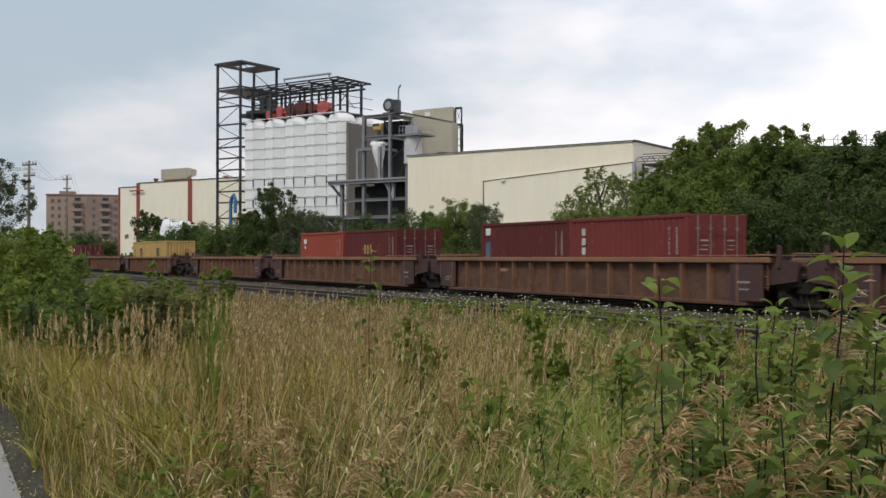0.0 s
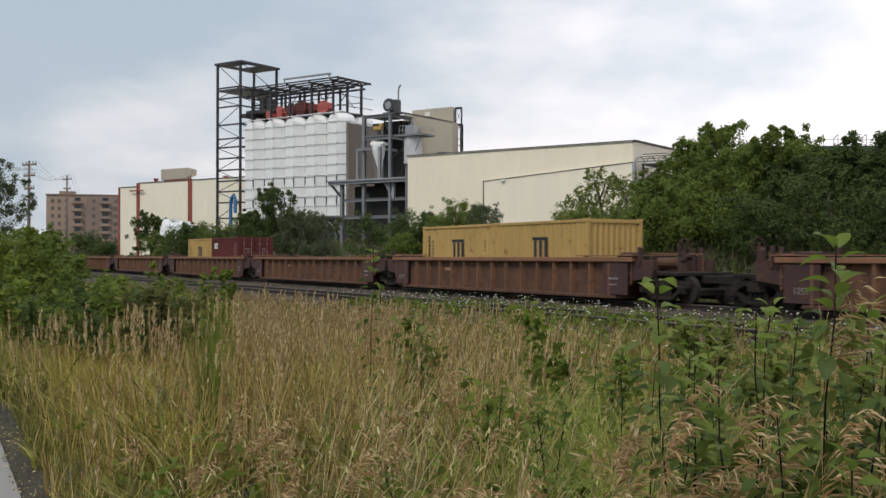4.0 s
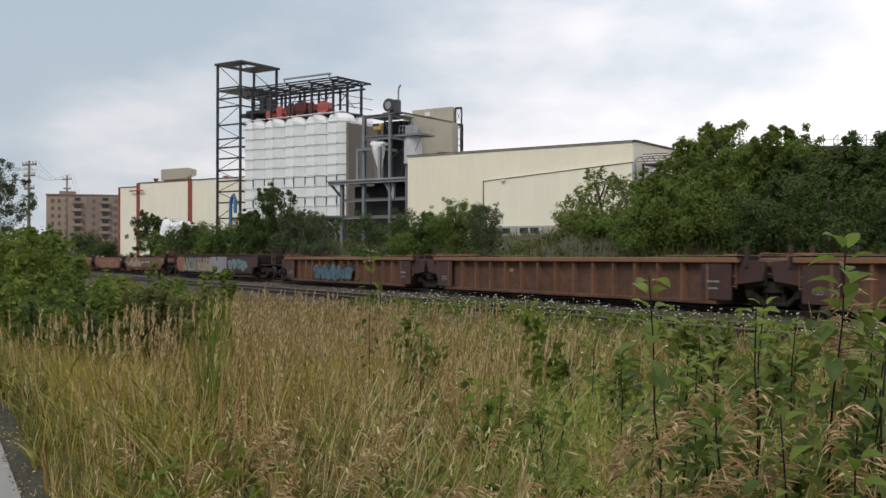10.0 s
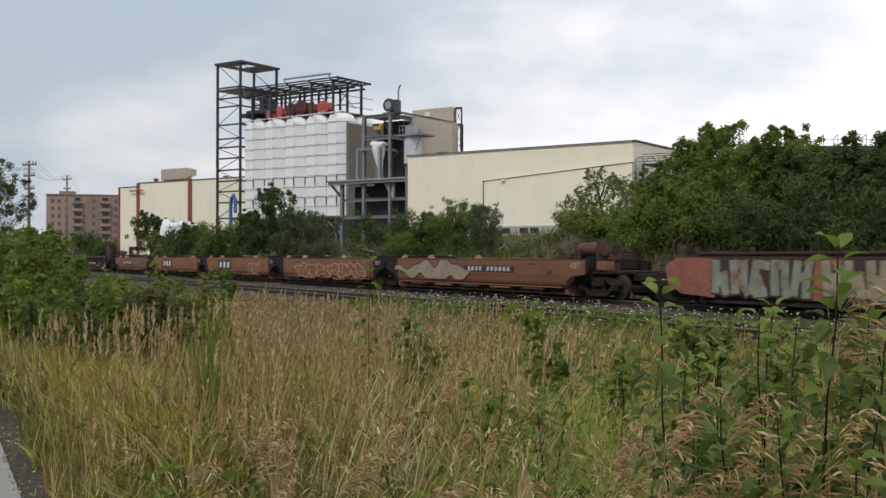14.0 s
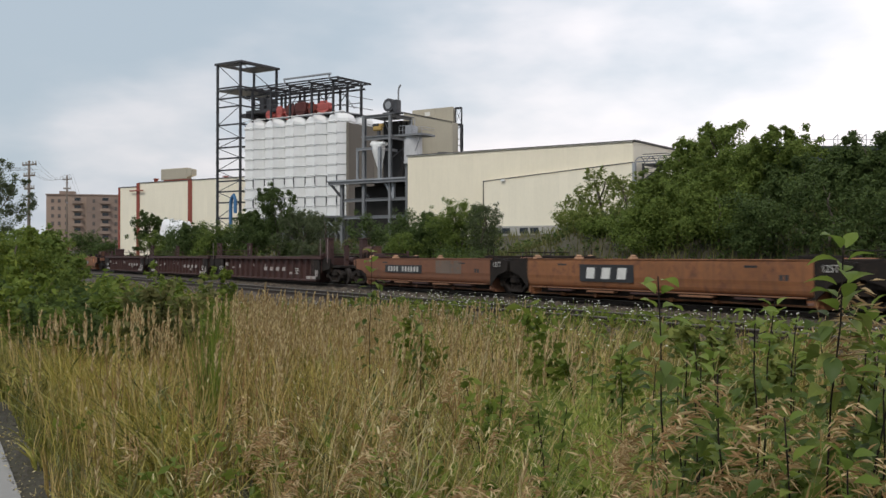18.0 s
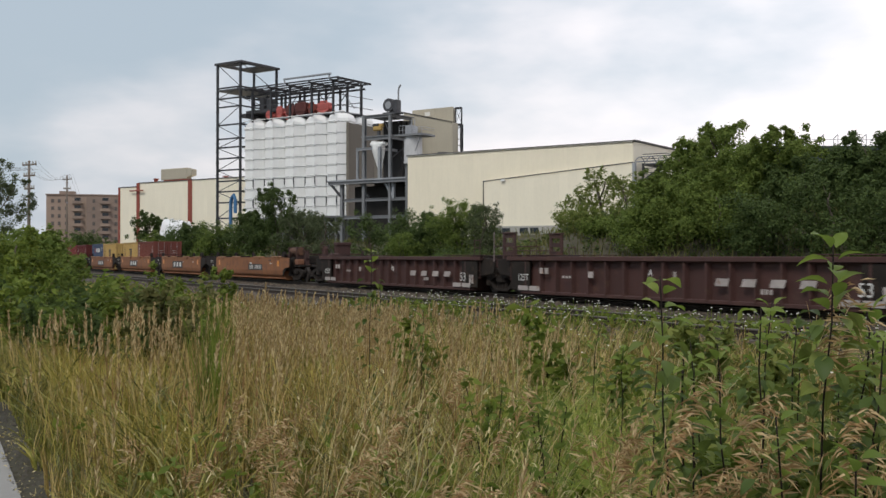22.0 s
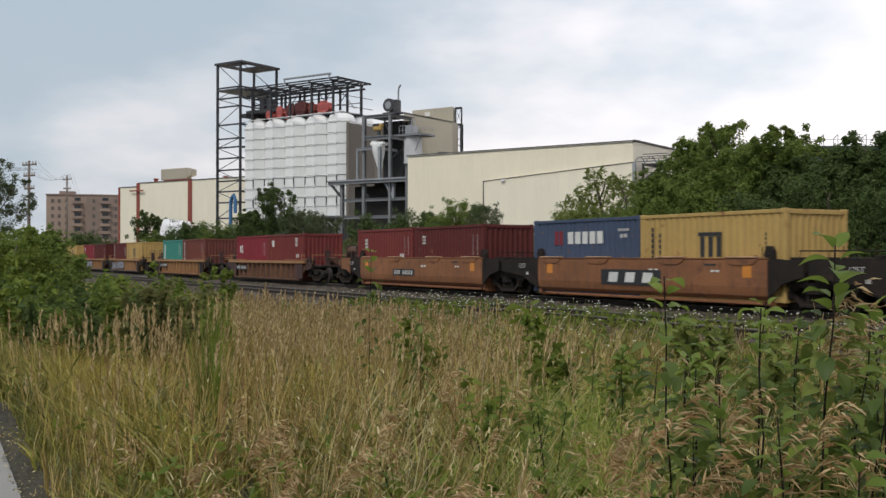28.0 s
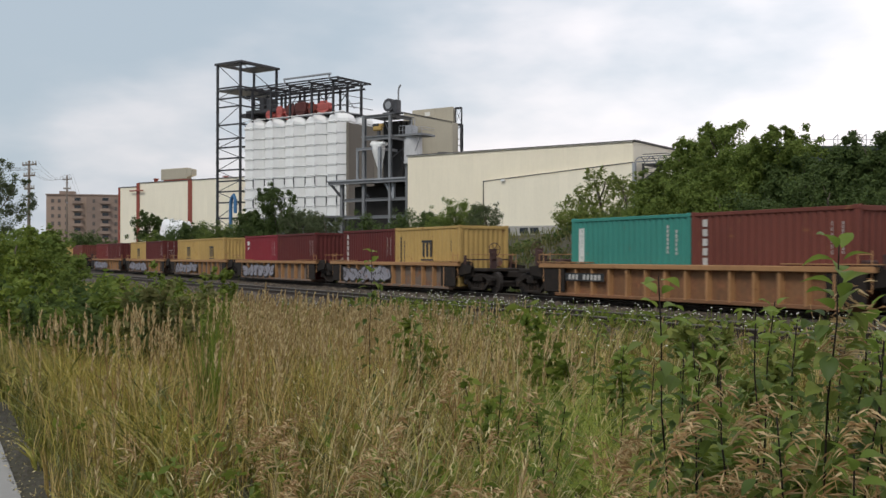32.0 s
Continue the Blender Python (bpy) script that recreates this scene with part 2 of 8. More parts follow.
M_bark = surface("bark", (0.10, 0.08, 0.06), 0.95, vary=0.35, big=3, fine=20, bump=0.6)
M_leaf_a = foliage("leaves_mid_green", [(0.092, 0.135, 0.030), (0.138, 0.188, 0.040), (0.19, 0.238, 0.054), (0.110, 0.158, 0.034)], 0.65, 0.46, shine=0.15)
M_leaf_b = foliage("leaves_dark_green", [(0.050, 0.078, 0.024), (0.070, 0.104, 0.031), (0.100, 0.136, 0.040), (0.056, 0.087, 0.026)], 0.65, 0.38, shine=0.15)
M_leaf_g = foliage("leaves_grey_green", [(0.062, 0.080, 0.038), (0.085, 0.105, 0.050), (0.115, 0.135, 0.066), (0.070, 0.090, 0.043)], 0.7, 0.36, shine=0.15)
M_leaf_c = foliage("leaves_yellow_green", [(0.11, 0.15, 0.032), (0.165, 0.205, 0.045), (0.22, 0.24, 0.06), (0.085, 0.125, 0.028)], 0.6, 0.42, shine=0.2)
M_bank = foliage("bank_grass_blade", [(0.075, 0.088, 0.028), (0.125, 0.135, 0.042), (0.20, 0.185, 0.070), (0.09, 0.105, 0.033), (0.155, 0.155, 0.055)], 0.65, 0.36, 0.35, (0.20, 0.165, 0.075), 0.15)
M_leaf_s = foliage("sapling_leaf", [(0.062, 0.098, 0.026), (0.092, 0.135, 0.034), (0.125, 0.170, 0.042), (0.20, 0.24, 0.062), (0.066, 0.102, 0.028), (0.100, 0.148, 0.038)], 0.5, 0.45, shine=0.22, single=True)
M_leaf_m = foliage("sapling_foliage", [(0.062, 0.092, 0.021), (0.092, 0.130, 0.028), (0.130, 0.172, 0.037), (0.20, 0.235, 0.055), (0.074, 0.108, 0.024)], 0.55, 0.46, shine=0.2)
M_leaf_y = foliage("young_sapling_leaf", [(0.13, 0.19, 0.034), (0.175, 0.24, 0.044), (0.23, 0.29, 0.058)], 0.5, 0.5, shine=0.22, single=True)
M_lush = foliage("lush_grass_blade", [(0.14, 0.20, 0.027), (0.21, 0.27, 0.04), (0.30, 0.34, 0.065), (0.40, 0.39, 0.11)], 0.5, 0.28)
M_gold = foliage("golden_grass_blade", [(0.19, 0.17, 0.025), (0.36, 0.285, 0.058), (0.52, 0.41, 0.11), (0.23, 0.22, 0.034)], 0.5, 0.28)
M_stem = surface("dark_stem", (0.02, 0.015, 0.012), 0.9, vary=0.3, big=4, fine=30, spec=0.15)
M_blade = foliage("grass_blade", [(0.030, 0.040, 0.006), (0.085, 0.102, 0.013), (0.20, 0.20, 0.028), (0.40, 0.35, 0.080), (0.05, 0.066, 0.009)], 0.5, 0.22, 0.28, (0.30, 0.225, 0.055), 0.45)
M_weed = foliage("weed_leaf", [(0.085, 0.125, 0.020), (0.135, 0.185, 0.030), (0.215, 0.255, 0.045), (0.10, 0.145, 0.024)], 0.55, 0.45, shine=0.2)
M_straw = foliage("dry_stem", [(0.12, 0.082, 0.022), (0.28, 0.19, 0.055), (0.62, 0.46, 0.19), (0.16, 0.115, 0.030)], 0.6, 0.14)
M_plume = foliage("seed_head", [(0.30, 0.215, 0.094), (0.50, 0.38, 0.19), (0.72, 0.585, 0.335), (0.24, 0.165, 0.07), (0.43, 0.29, 0.143)], 0.7, 0.35)
M_pale = foliage("pale_plume", [(0.30, 0.185, 0.08), (0.45, 0.30, 0.14), (0.68, 0.52, 0.30), (0.25, 0.145, 0.062), (0.39, 0.245, 0.115)], 0.7, 0.4)
M_tip = foliage("dry_leaf_tip", [(0.40, 0.31, 0.13), (0.55, 0.45, 0.21), (0.74, 0.64, 0.38), (0.30, 0.22, 0.085)], 0.7, 0.35)
M_russet = foliage("russet_stem", [(0.20, 0.10, 0.045), (0.30, 0.16, 0.07), (0.14, 0.075, 0.035)], 0.7, 0.1)
M_petal = foliage("white_petal", [(0.76, 0.75, 0.68), (0.84, 0.83, 0.77)], 0.7, 0.3)


# ---------------------------------------------------------------- mesh helpers
class Shape:
    """Vertices and faces gathered from simple solids, to become one mesh."""
    def __init__(self):
        self.v, self.f = [], []

    def add(self, v, f):
        k = len(self.v)
        self.v += [tuple(p) for p in v]
        self.f += [tuple(i + k for i in q) for q in f]
        return self

    def box(self, x0, x1, y0, y1, z0, z1, c=0.0):
        if not c:
            return self.add([(x, y, z) for x in (x0, x1) for y in (y0, y1) for z in (z0, z1)], [(0, 1, 3, 2), (4, 6, 7, 5), (0, 4, 5, 1), (2, 3, 7, 6), (0, 2, 6, 4), (1, 5, 7, 3)])
        v, f, at = [], [], {}
        X, Y, Z = (x0, x1), (y0, y1), (z0, z1)
        for i in (0, 1):
            for j in (0, 1):
                for k in (0, 1):
                    sx, sy, sz = c * (1 - 2 * i), c * (1 - 2 * j), c * (1 - 2 * k)
                    for a, p in enumerate(((X[i], Y[j] + sy, Z[k] + sz), (X[i] + sx, Y[j], Z[k] + sz), (X[i] + sx, Y[j] + sy, Z[k]))):
                        at[i, j, k, a] = len(v)
                        v.append(p)
        for s in (0, 1):
            f.append([at[s, j, k, 0] for j, k in ((0, 0), (1, 0), (1, 1), (0, 1))][::1 if s else -1])
            f.append([at[i, s, k, 1] for i, k in ((0, 0), (1, 0), (1, 1), (0, 1))][::-1 if s else 1])
            f.append([at[i, j, s, 2] for i, j in ((0, 0), (1, 0), (1, 1), (0, 1))][::1 if s else -1])
        for a in (0, 1):
            for b in (0, 1):
                f.append([at[0, a, b, 1], at[0, a, b, 2], at[1, a, b, 2], at[1, a, b, 1]])
                f.append([at[a, 0, b, 0], at[a, 0, b, 2], at[a, 1, b, 2], at[a, 1, b, 0]])
                f.append([at[a, b, 0, 0], at[a, b, 0, 1], at[a, b, 1, 1], at[a, b, 1, 0]])
                for k in (0, 1):
                    f.append([at[a, b, k, 0], at[a, b, k, 1], at[a, b, k, 2]])
        return self.add(v, f)

    def beam(self, p, q, w, h=None):
        h = h or w
        p, q = Vector(p), Vector(q)
        d = (q - p).normalized()
        s = d.cross(Vector((0, 0, 1)))
        s = s.normalized() if s.length > 0.01 else Vector((1, 0, 0))
        u = s.cross(d)
        v = [e + a * s * w / 2 + b * u * h / 2 for e in (p, q) for a, b in ((-1, -1), (1, -1), (1, 1), (-1, 1))]
        return self.add(v, [(0, 3, 2, 1), (4, 5, 6, 7), (0, 1, 5, 4), (1, 2, 6, 5), (2, 3, 7, 6), (3, 0, 4, 7)])

    def ibeam(self, p, q, w, h):
        """An I-section from p to q, in one piece."""
        p, q = Vector(p), Vector(q)
        d = (q - p).normalized()
        s = d.cross(Vector((0, 0, 1)))
        s = s.normalized() if s.length > 0.01 else Vector((1, 0, 0))
        u = s.cross(d)
        a, b, t = w / 2, h / 2, h * 0.14
        prof = [(-a, -b), (a, -b), (a, -b + t), (w * 0.1, -b + t), (w * 0.1, b - t), (a, b - t), (a, b), (-a, b), (-a, b - t), (-w * 0.1, b - t), (-w * 0.1, -b + t), (-a, -b + t)]
        v = [e + s * x + u * y for e in (p, q) for x, y in prof]
        f = [(i, (i + 1) % 12, 12 + (i + 1) % 12, 12 + i) for i in range(12)]
        for o in (0, 12):
            f += [(o, o + 1, o + 2, o + 11), (o + 3, o + 4, o + 9, o + 10), (o + 5, o + 6, o + 7, o + 8)]
        return self.add(v, f)

    def tube(self, p, q, r, n=8, r2=None, caps=True):
        p, q = Vector(p), Vector(q)
        r2 = r if r2 is None else r2
        d = (q - p).normalized()
        s = d.cross(Vector((0.3, 0.2, 1) if abs(d.z) < 0.9 else (1, 0, 0))).normalized()
        u = s.cross(d)
        v = [e + (s * math.cos(2 * math.pi * i / n) + u * math.sin(2 * math.pi * i / n)) * rr for e, rr in ((p, r), (q, r2)) for i in range(n)]
        f = [(i, (i + 1) % n, n + (i + 1) % n, n + i) for i in range(n)]
        if caps:
            f += [tuple(range(n))[::-1], tuple(range(n, 2 * n))]
        return self.add(v, f)

    def pipe(self, pts, r, n=6, r2=None):
        """A bent round bar through points, thinning from r to r2."""
        r2 = r if r2 is None else r2
        pts = [Vector(p) for p in pts]
        m, v, f = len(pts), [], []
        s = None
        for i, p in enumerate(pts):
            d = (pts[min(i + 1, m - 1)] - pts[max(i - 1, 0)]).normalized()
            if s is None:
                s = d.cross(Vector((0.3, 0.2, 1) if abs(d.z) < 0.9 else (1, 0, 0))).normalized()
            s = (s - d * s.dot(d)).normalized()
            u = s.cross(d)
            k = r + (r2 - r) * i / (m - 1)
            v += [p + (s * math.cos(2 * math.pi * j / n) + u * math.sin(2 * math.pi * j / n)) * k for j in range(n)]
        for i in range(m - 1):
            f += [(i * n + j, i * n + (j + 1) % n, (i + 1) * n + (j + 1) % n, (i + 1) * n + j) for j in range(n)]
        f += [tuple(range(n))[::-1], tuple(range((m - 1) * n, m * n))]
        return self.add(v, f)

    def prism(self, prof, a0, a1, axis="x"):
        """A profile pushed along an axis: (y, z) along x, (x, z) along y, (x, y) along z."""
        n = len(prof)
        put = {"x": lambda a, p: (a, p[0], p[1]), "y": lambda a, p: (p[0], a, p[1]), "z": lambda a, p: (p[0], p[1], a)}[axis]
        v = [put(a, p) for a in (a0, a1) for p in prof]
        f = [(i, (i + 1) % n, n + (i + 1) % n, n + i) for i in range(n)] + [tuple(range(n))[::-1], tuple(range(n, 2 * n))]
        return self.add(v, f)

    def sheet(self, rows):
        """A grid of points, row by row."""
        n = len(rows[0])
        v = [p for r in rows for p in r]
        return self.add(v, [(j * n + i, j * n + i + 1, (j + 1) * n + i + 1, (j + 1) * n + i) for j in range(len(rows) - 1) for i in range(n - 1)])

    def mesh(self, name, mat=None, smooth=False):
        me = bpy.data.meshes.new(name)
        me.from_pydata(self.v, [], self.f)
        bm = bmesh.new()
        bm.from_mesh(me)
        bmesh.ops.recalc_face_normals(bm, faces=bm.faces)
        bm.to_mesh(me)
        bm.free()
        if smooth:
            me.polygons.foreach_set("use_smooth", [True] * len(me.polygons))
        me.materials.append(mat)
        return me


def part(name, shape, mat, parent=None, label="", smooth=False, loc=None):
    """Links a Shape (or a ready mesh) as one mesh object under a thing or a part."""
    if isinstance(shape, Shape):
        me = shape.mesh(name, mat, smooth)
        ob = new(name, me)
    else:
        ob = new(name, shape)
        if mat is not None and shape.materials[0] is not mat:
            ob.material_slots[0].link = "OBJECT"
            ob.material_slots[0].material = mat
    ob.parent = parent
    if loc is not None:
        ob.location = loc
    if label:
        ob["label"] = label
    return ob


def thing(name, m, label, category, group="", kind=""):
    ob = new(name)
    ob.empty_display_size = 0.2
    ob.matrix_basis = m
    return tagged(ob, label, category, group, kind)


KEPT = {}


def kept(key, make):
    """One mesh for all the pieces that look alike."""
    if key not in KEPT:
        KEPT[key] = make().mesh(key.split("/")[0], M_black, key == "leaf")
    return KEPT[key]


def lettering(text, size, mat, parent, m, name="marking", label=""):
    """Built-in letters as a thin mesh, lying in the xy plane of m."""
    cu = bpy.data.curves.new("letters", "FONT")
    cu.body, cu.size, cu.extrude, cu.align_x, cu.align_y = text, size, 0.002, "CENTER", "CENTER"
    tmp = bpy.data.objects.new("letters", cu)
    scene.collection.objects.link(tmp)
    bpy.context.view_layer.update()
    me = bpy.data.meshes.new_from_object(tmp.evaluated_get(bpy.context.evaluated_depsgraph_get()))
    bpy.data.objects.remove(tmp)
    me.materials.clear()
    me.materials.append(mat)
    ob = new(name, me)
    ob.parent, ob.matrix_basis = parent, m
    if label:
        ob["label"] = label
    return ob


RAIL_Z, TRACK_Y, SIDING_Y, SPEED = 0.15, 22.95, 16.45, 14.44


def step(a, b, x):
    t = min(1.0, max(0.0, (x - a) / (b - a)))
    return t * t * (3 - 2 * t)


def ground_z(x, y):
    """Height of the ground: flat path, shallow dip, track bed, bank and terrace."""
    z = -0.5 * step(2.0, 8.0, y) - 0.05 * step(8, 14, y)
    z += 0.22 * step(13.2, 14.5, y)
    z += -0.05 * step(25.6, 27.0, y)
    gentle = min(1.0, max(0.0, (-46 - x) / 16))
    bank = step(27.0, 37.0, y) * (1 - gentle) + step(27.0, 66.0, y) * gentle
    z += bank * (3.75 + 0.5 * step(-160, -60, x)) + 0.6 * step(45, 70, y)
    z += 0.10 * noise.noise(Vector((x * 0.35, y * 0.35, 0))) * step(1.4, 3.0, y) * (1 - step(12.8, 13.8, y) + step(27, 29, y))
    return z


# ---------------------------------------------------------------- ground, path, tracks
def verge(x):
    """How far the path's edge stands off its nearest line at x: the path runs slightly askew."""
    return 0.049 * np.clip(-7.4 - x, -2.0, 6.0)


def build_ground():
    g = Shape()
    xs = [-2600, -1200, -600] + [-420 + 12 * i for i in range(17)] + [-216 + 4 * i for i in range(40)] + [-56 + 1.0 * i for i in range(66)] + [14, 22, 40, 80, 160, 400, 1200, 2600]
    ys = [-2600, -900, -300, -90, -30, -10, -4, -2, 0, 1.0, 1.4] + [2 + 0.75 * i for i in range(19)] + [16, 16.6, 17.2, 18, 20, 22, 24, 25.6, 26.3] + [27 + 0.8 * i for i in range(16)] + [41, 46, 52, 60, 70, 90, 130, 200, 300, 600, 1200, 2600]
    g.sheet([[(x, y, ground_z(x, y) - (0.03 if -2.6 < y < 1.3 else 0.0)) for x in xs] for y in ys])
    ob = part("ground", g, M_ground, None, "", True)
    tagged(ob, "rough brown soil under tall grass and weeds", "ground", kind="structure")
    p = Shape().sheet([[(x, y + float(verge(x)), 0.012 * math.cos((y + 0.7) * 0.9) - 0.008) for x in range(-260, 61, 2)] for y in (-2.3, -1.5, -0.7, 0.15, 0.91)])
    ob = part("path", p, M_asphalt, None)
    tagged(ob, "pale worn grey asphalt path beside the grass", "path", kind="structure")
    k = Shape()
    rng = random.Random(5)
    for i in range(4600):
        x, y = -24 * rng.random() ** 1.5 + 0.5, rng.uniform(0.87, 1.32)
        y += float(verge(x))
        r = rng.uniform(0.006, 0.02)
        z = ground_z(x, y) + r * 0.2 - (0.012 if y < 0.95 + verge(x) else 0.0)
        a = rng.uniform(0, 3)
        c, s = math.cos(a) * r, math.sin(a) * r
        k.add([(x + c, y + s, z), (x - s, y + c, z), (x - c, y - s, z), (x + s, y - c, z), (x, y, z + r * 0.45)], [(0, 1, 4), (1, 2, 4), (2, 3, 4), (3, 0, 4)])
    tagged(part("gravel_edge", k, M_gravel, None), "loose grey gravel along the edge of the path", "gravel", kind="stuff")


RAIL_PROF = [(-0.075, 0), (0.075, 0), (0.075, 0.012), (0.012, 0.03), (0.012, 0.125), (0.037, 0.14), (0.037, 0.17), (0.03, 0.176), (-0.03, 0.176), (-0.037, 0.17), (-0.037, 0.14), (-0.012, 0.125), (-0.012, 0.03), (-0.075, 0.012)]


def build_track(y, label):
    tr = thing("railway_track", pose(0, y, RAIL_Z), label, "railway track", "tracks", "structure")
    for s in (-1, 1):
        r = Shape().prism([(a + s * 0.755, b - 0.176) for a, b in RAIL_PROF], -420, 120)
        ra = part("rail", r, M_rail, tr)
        part("running_surface", Shape().box(-420, 120, s * 0.755 - 0.040, s * 0.755 + 0.040, -0.030, 0.002, 0.004), M_railtop, ra, "polished steel running surface")
    me = kept("tie/%s" % y, lambda: Shape().box(-0.115, 0.115, -1.3, 1.3, -0.36, -0.178, 0.012))
    rng = random.Random(3)
    for i in range(250):
        part("tie", me, M_tie, tr, loc=(-118 + i * 0.52 + rng.uniform(-0.03, 0.03), rng.uniform(-0.05, 0.05), rng.uniform(-0.008, 0.004)))
    rest = Shape()
    for i in range(560):
        x = -118.5 - i * 0.52
        rest.box(x - 0.115, x + 0.115, -1.3, 1.3, -0.36, -0.178)
    part("far_ties", rest, M_tie, tr)["kind"] = "stuff"


BED = [(13.7, -0.49), (14.5, -0.16), (15.0, -0.06), (17.9, -0.06), (19.2, -0.20), (20.2, -0.20), (21.2, -0.06), (24.7, -0.06), (25.3, -0.14), (26.2, -0.5)]


def bed_z(x, y):
    """Height of the ground or, where it lies higher, of the ballast."""
    return max(ground_z(x, y), float(np.interp(y, [p[0] for p in BED], [p[1] for p in BED])) if 13.7 < y < 26.2 else -9.0)


def build_ballast():
    b = Shape()
    b.sheet([[(x, y, z) for x in [-420, -200] + list(range(-150, 41, 5)) + [120]] for y, z in BED])
    ob = part("ballast_bed", b, M_bed)
    tagged(ob, "grey-brown crushed stone bed under two tracks", "ballast", kind="structure")
    rng = np.random.default_rng(11)
    n = 24000
    x = -70 + 66 * rng.random(n)
    y = 13.7 + 11.6 * rng.random(n) ** 1.5
    zz = np.interp(y, [p[0] for p in BED], [p[1] for p in BED])
    scatter("ballast_stones", x, y, zz, 0.03 + 0.075 * rng.random(n) ** 1.6, rng, M_ballast, "loose angular ballast stones between the rails", "ballast")


def scatter(name, x, y, z, r, rng, mat, label, category):
    """Small angular stones, five corners each."""
    n = len(x)
    a = rng.random(n) * 6.28
    v = np.empty((n, 5, 3))
    for i in range(4):
        rr = r * (0.7 + 0.6 * rng.random(n))
        v[:, i] = np.stack([x + np.cos(a + i * 1.57) * rr, y + np.sin(a + i * 1.57) * rr, z + r * 0.15 * rng.random(n)], 1)
    v[:, 4] = np.stack([x + r * 0.3 * rng.standard_normal(n), y + r * 0.3 * rng.standard_normal(n), z + r * (0.6 + 0.5 * rng.random(n))], 1)
    f = (np.arange(n)[:, None, None] * 5 + np.array([[0, 1, 4], [1, 2, 4], [2, 3, 4], [3, 0, 4]])).reshape(-1, 3)
    ob = new(name, tri_mesh(name, v.reshape(-1, 3), f, mat))
    return tagged(ob, label, category, kind="stuff")


def tri_mesh(name, v, f, mat):
    """A mesh from arrays of points and triangles."""
    me = bpy.data.meshes.new(name)
    me.vertices.add(len(v))
    me.vertices.foreach_set("co", v.astype(np.float32).ravel())
    me.loops.add(f.size)
    me.loops.foreach_set("vertex_index", f.astype(np.int32).ravel())
    me.polygons.add(len(f))
    me.polygons.foreach_set("loop_start", np.arange(0, f.size, 3, dtype=np.int32))
    me.polygons.foreach_set("loop_total", np.full(len(f), 3, dtype=np.int32))
    me.update(calc_edges=True)
    me.materials.append(mat)
    return me


build_ground()
build_track(TRACK_Y, "railway track with rusty-sided rails on dark timber ties")
build_track(SIDING_Y, "empty siding track with rusty rails on dark timber ties")
build_ballast()

# ---------------------------------------------------------------- the train
HALF = 1.42          # half the width of a well
MOVERS = []          # (thing, place along the train, y, z)
WHEELSETS = {-0.89: [], 0.89: []}


def wheelset_shape():
    s = Shape()
    for e in (-1, 1):
        y = e * 0.755
        s.tube((0, y - 0.06 * e, 0), (0, y + 0.06 * e, 0), 0.42, 20)
        s.tube((0, y - 0.09 * e, 0), (0, y - 0.058 * e, 0), 0.45, 20)
        s.tube((0, y + 0.061 * e, 0), (0, y + 0.11 * e, 0), 0.13, 10)
        for i in range(4):
            a = i * math.pi / 2
            s.beam((math.cos(a) * 0.12, y + 0.068 * e, math.sin(a) * 0.12), (math.cos(a) * 0.34, y + 0.064 * e, math.sin(a) * 0.34), 0.09, 0.03)
    s.tube((0, -0.95, 0), (0, 0.95, 0), 0.075, 10)
    return s


def side_frame_shape():
    s = Shape()
    s.prism([(-1.12, 0.50), (-1.10, 0.62), (-0.55, 0.78), (0.55, 0.78), (1.10, 0.62), (1.12, 0.50), (0.78, 0.50), (0.45, 0.64), (-0.45, 0.64), (-0.78, 0.50)], -0.10, 0.10, "y")
    s.prism([(-1.02, 0.52), (-0.80, 0.52), (-0.38, 0.20), (-0.38, 0.12), (-0.48, 0.12)], -0.08, 0.08, "y")
    s.prism([(1.02, 0.52), (0.48, 0.12), (0.38, 0.12), (0.38, 0.20), (0.80, 0.52)], -0.08, 0.08, "y")
    s.box(-0.42, 0.42, -0.11, 0.11, 0.10, 0.20, 0.02)
    for x in (-0.28, -0.09, 0.09, 0.28):
        s.tube((x, 0, 0.2), (x, 0, 0.46), 0.075, 8)
    s.box(-0.36, 0.36, -0.13, 0.13, 0.46, 0.66, 0.03)
    for x in (-0.89, 0.89):
        s.box(x - 0.15, x + 0.15, -0.13, 0.13, 0.30, 0.56, 0.03)
        s.tube((x, -0.17, 0.42), (x, -0.10, 0.42), 0.10, 10)
    return s


def truck(parent, x):
    t = part("truck", kept("truck", lambda: Shape().box(-0.22, 0.22, -1.15, 1.15, 0.45, 0.72, 0.03).box(-0.5, 0.5, -0.35, 0.35, 0.70, 0.80, 0.02).beam((-0.89, -0.6, 0.36), (-0.89, 0.6, 0.36), 0.12, 0.2).beam((0.89, -0.6, 0.36), (0.89, 0.6, 0.36), 0.12, 0.2)), M_black, parent, "black grimy two-axle truck", loc=(x, 0, 0))
    for s in (-1, 1):
        part("side_frame", kept("side_frame", side_frame_shape), M_black, t, loc=(0, s * 0.99, 0))
    for a in (-0.89, 0.89):
        w = part("wheelset", kept("wheelset", wheelset_shape), M_wheel, t, "steel wheel pair on its axle", loc=(a, 0, 0.42))
        WHEELSETS[a].append(w)
    return t


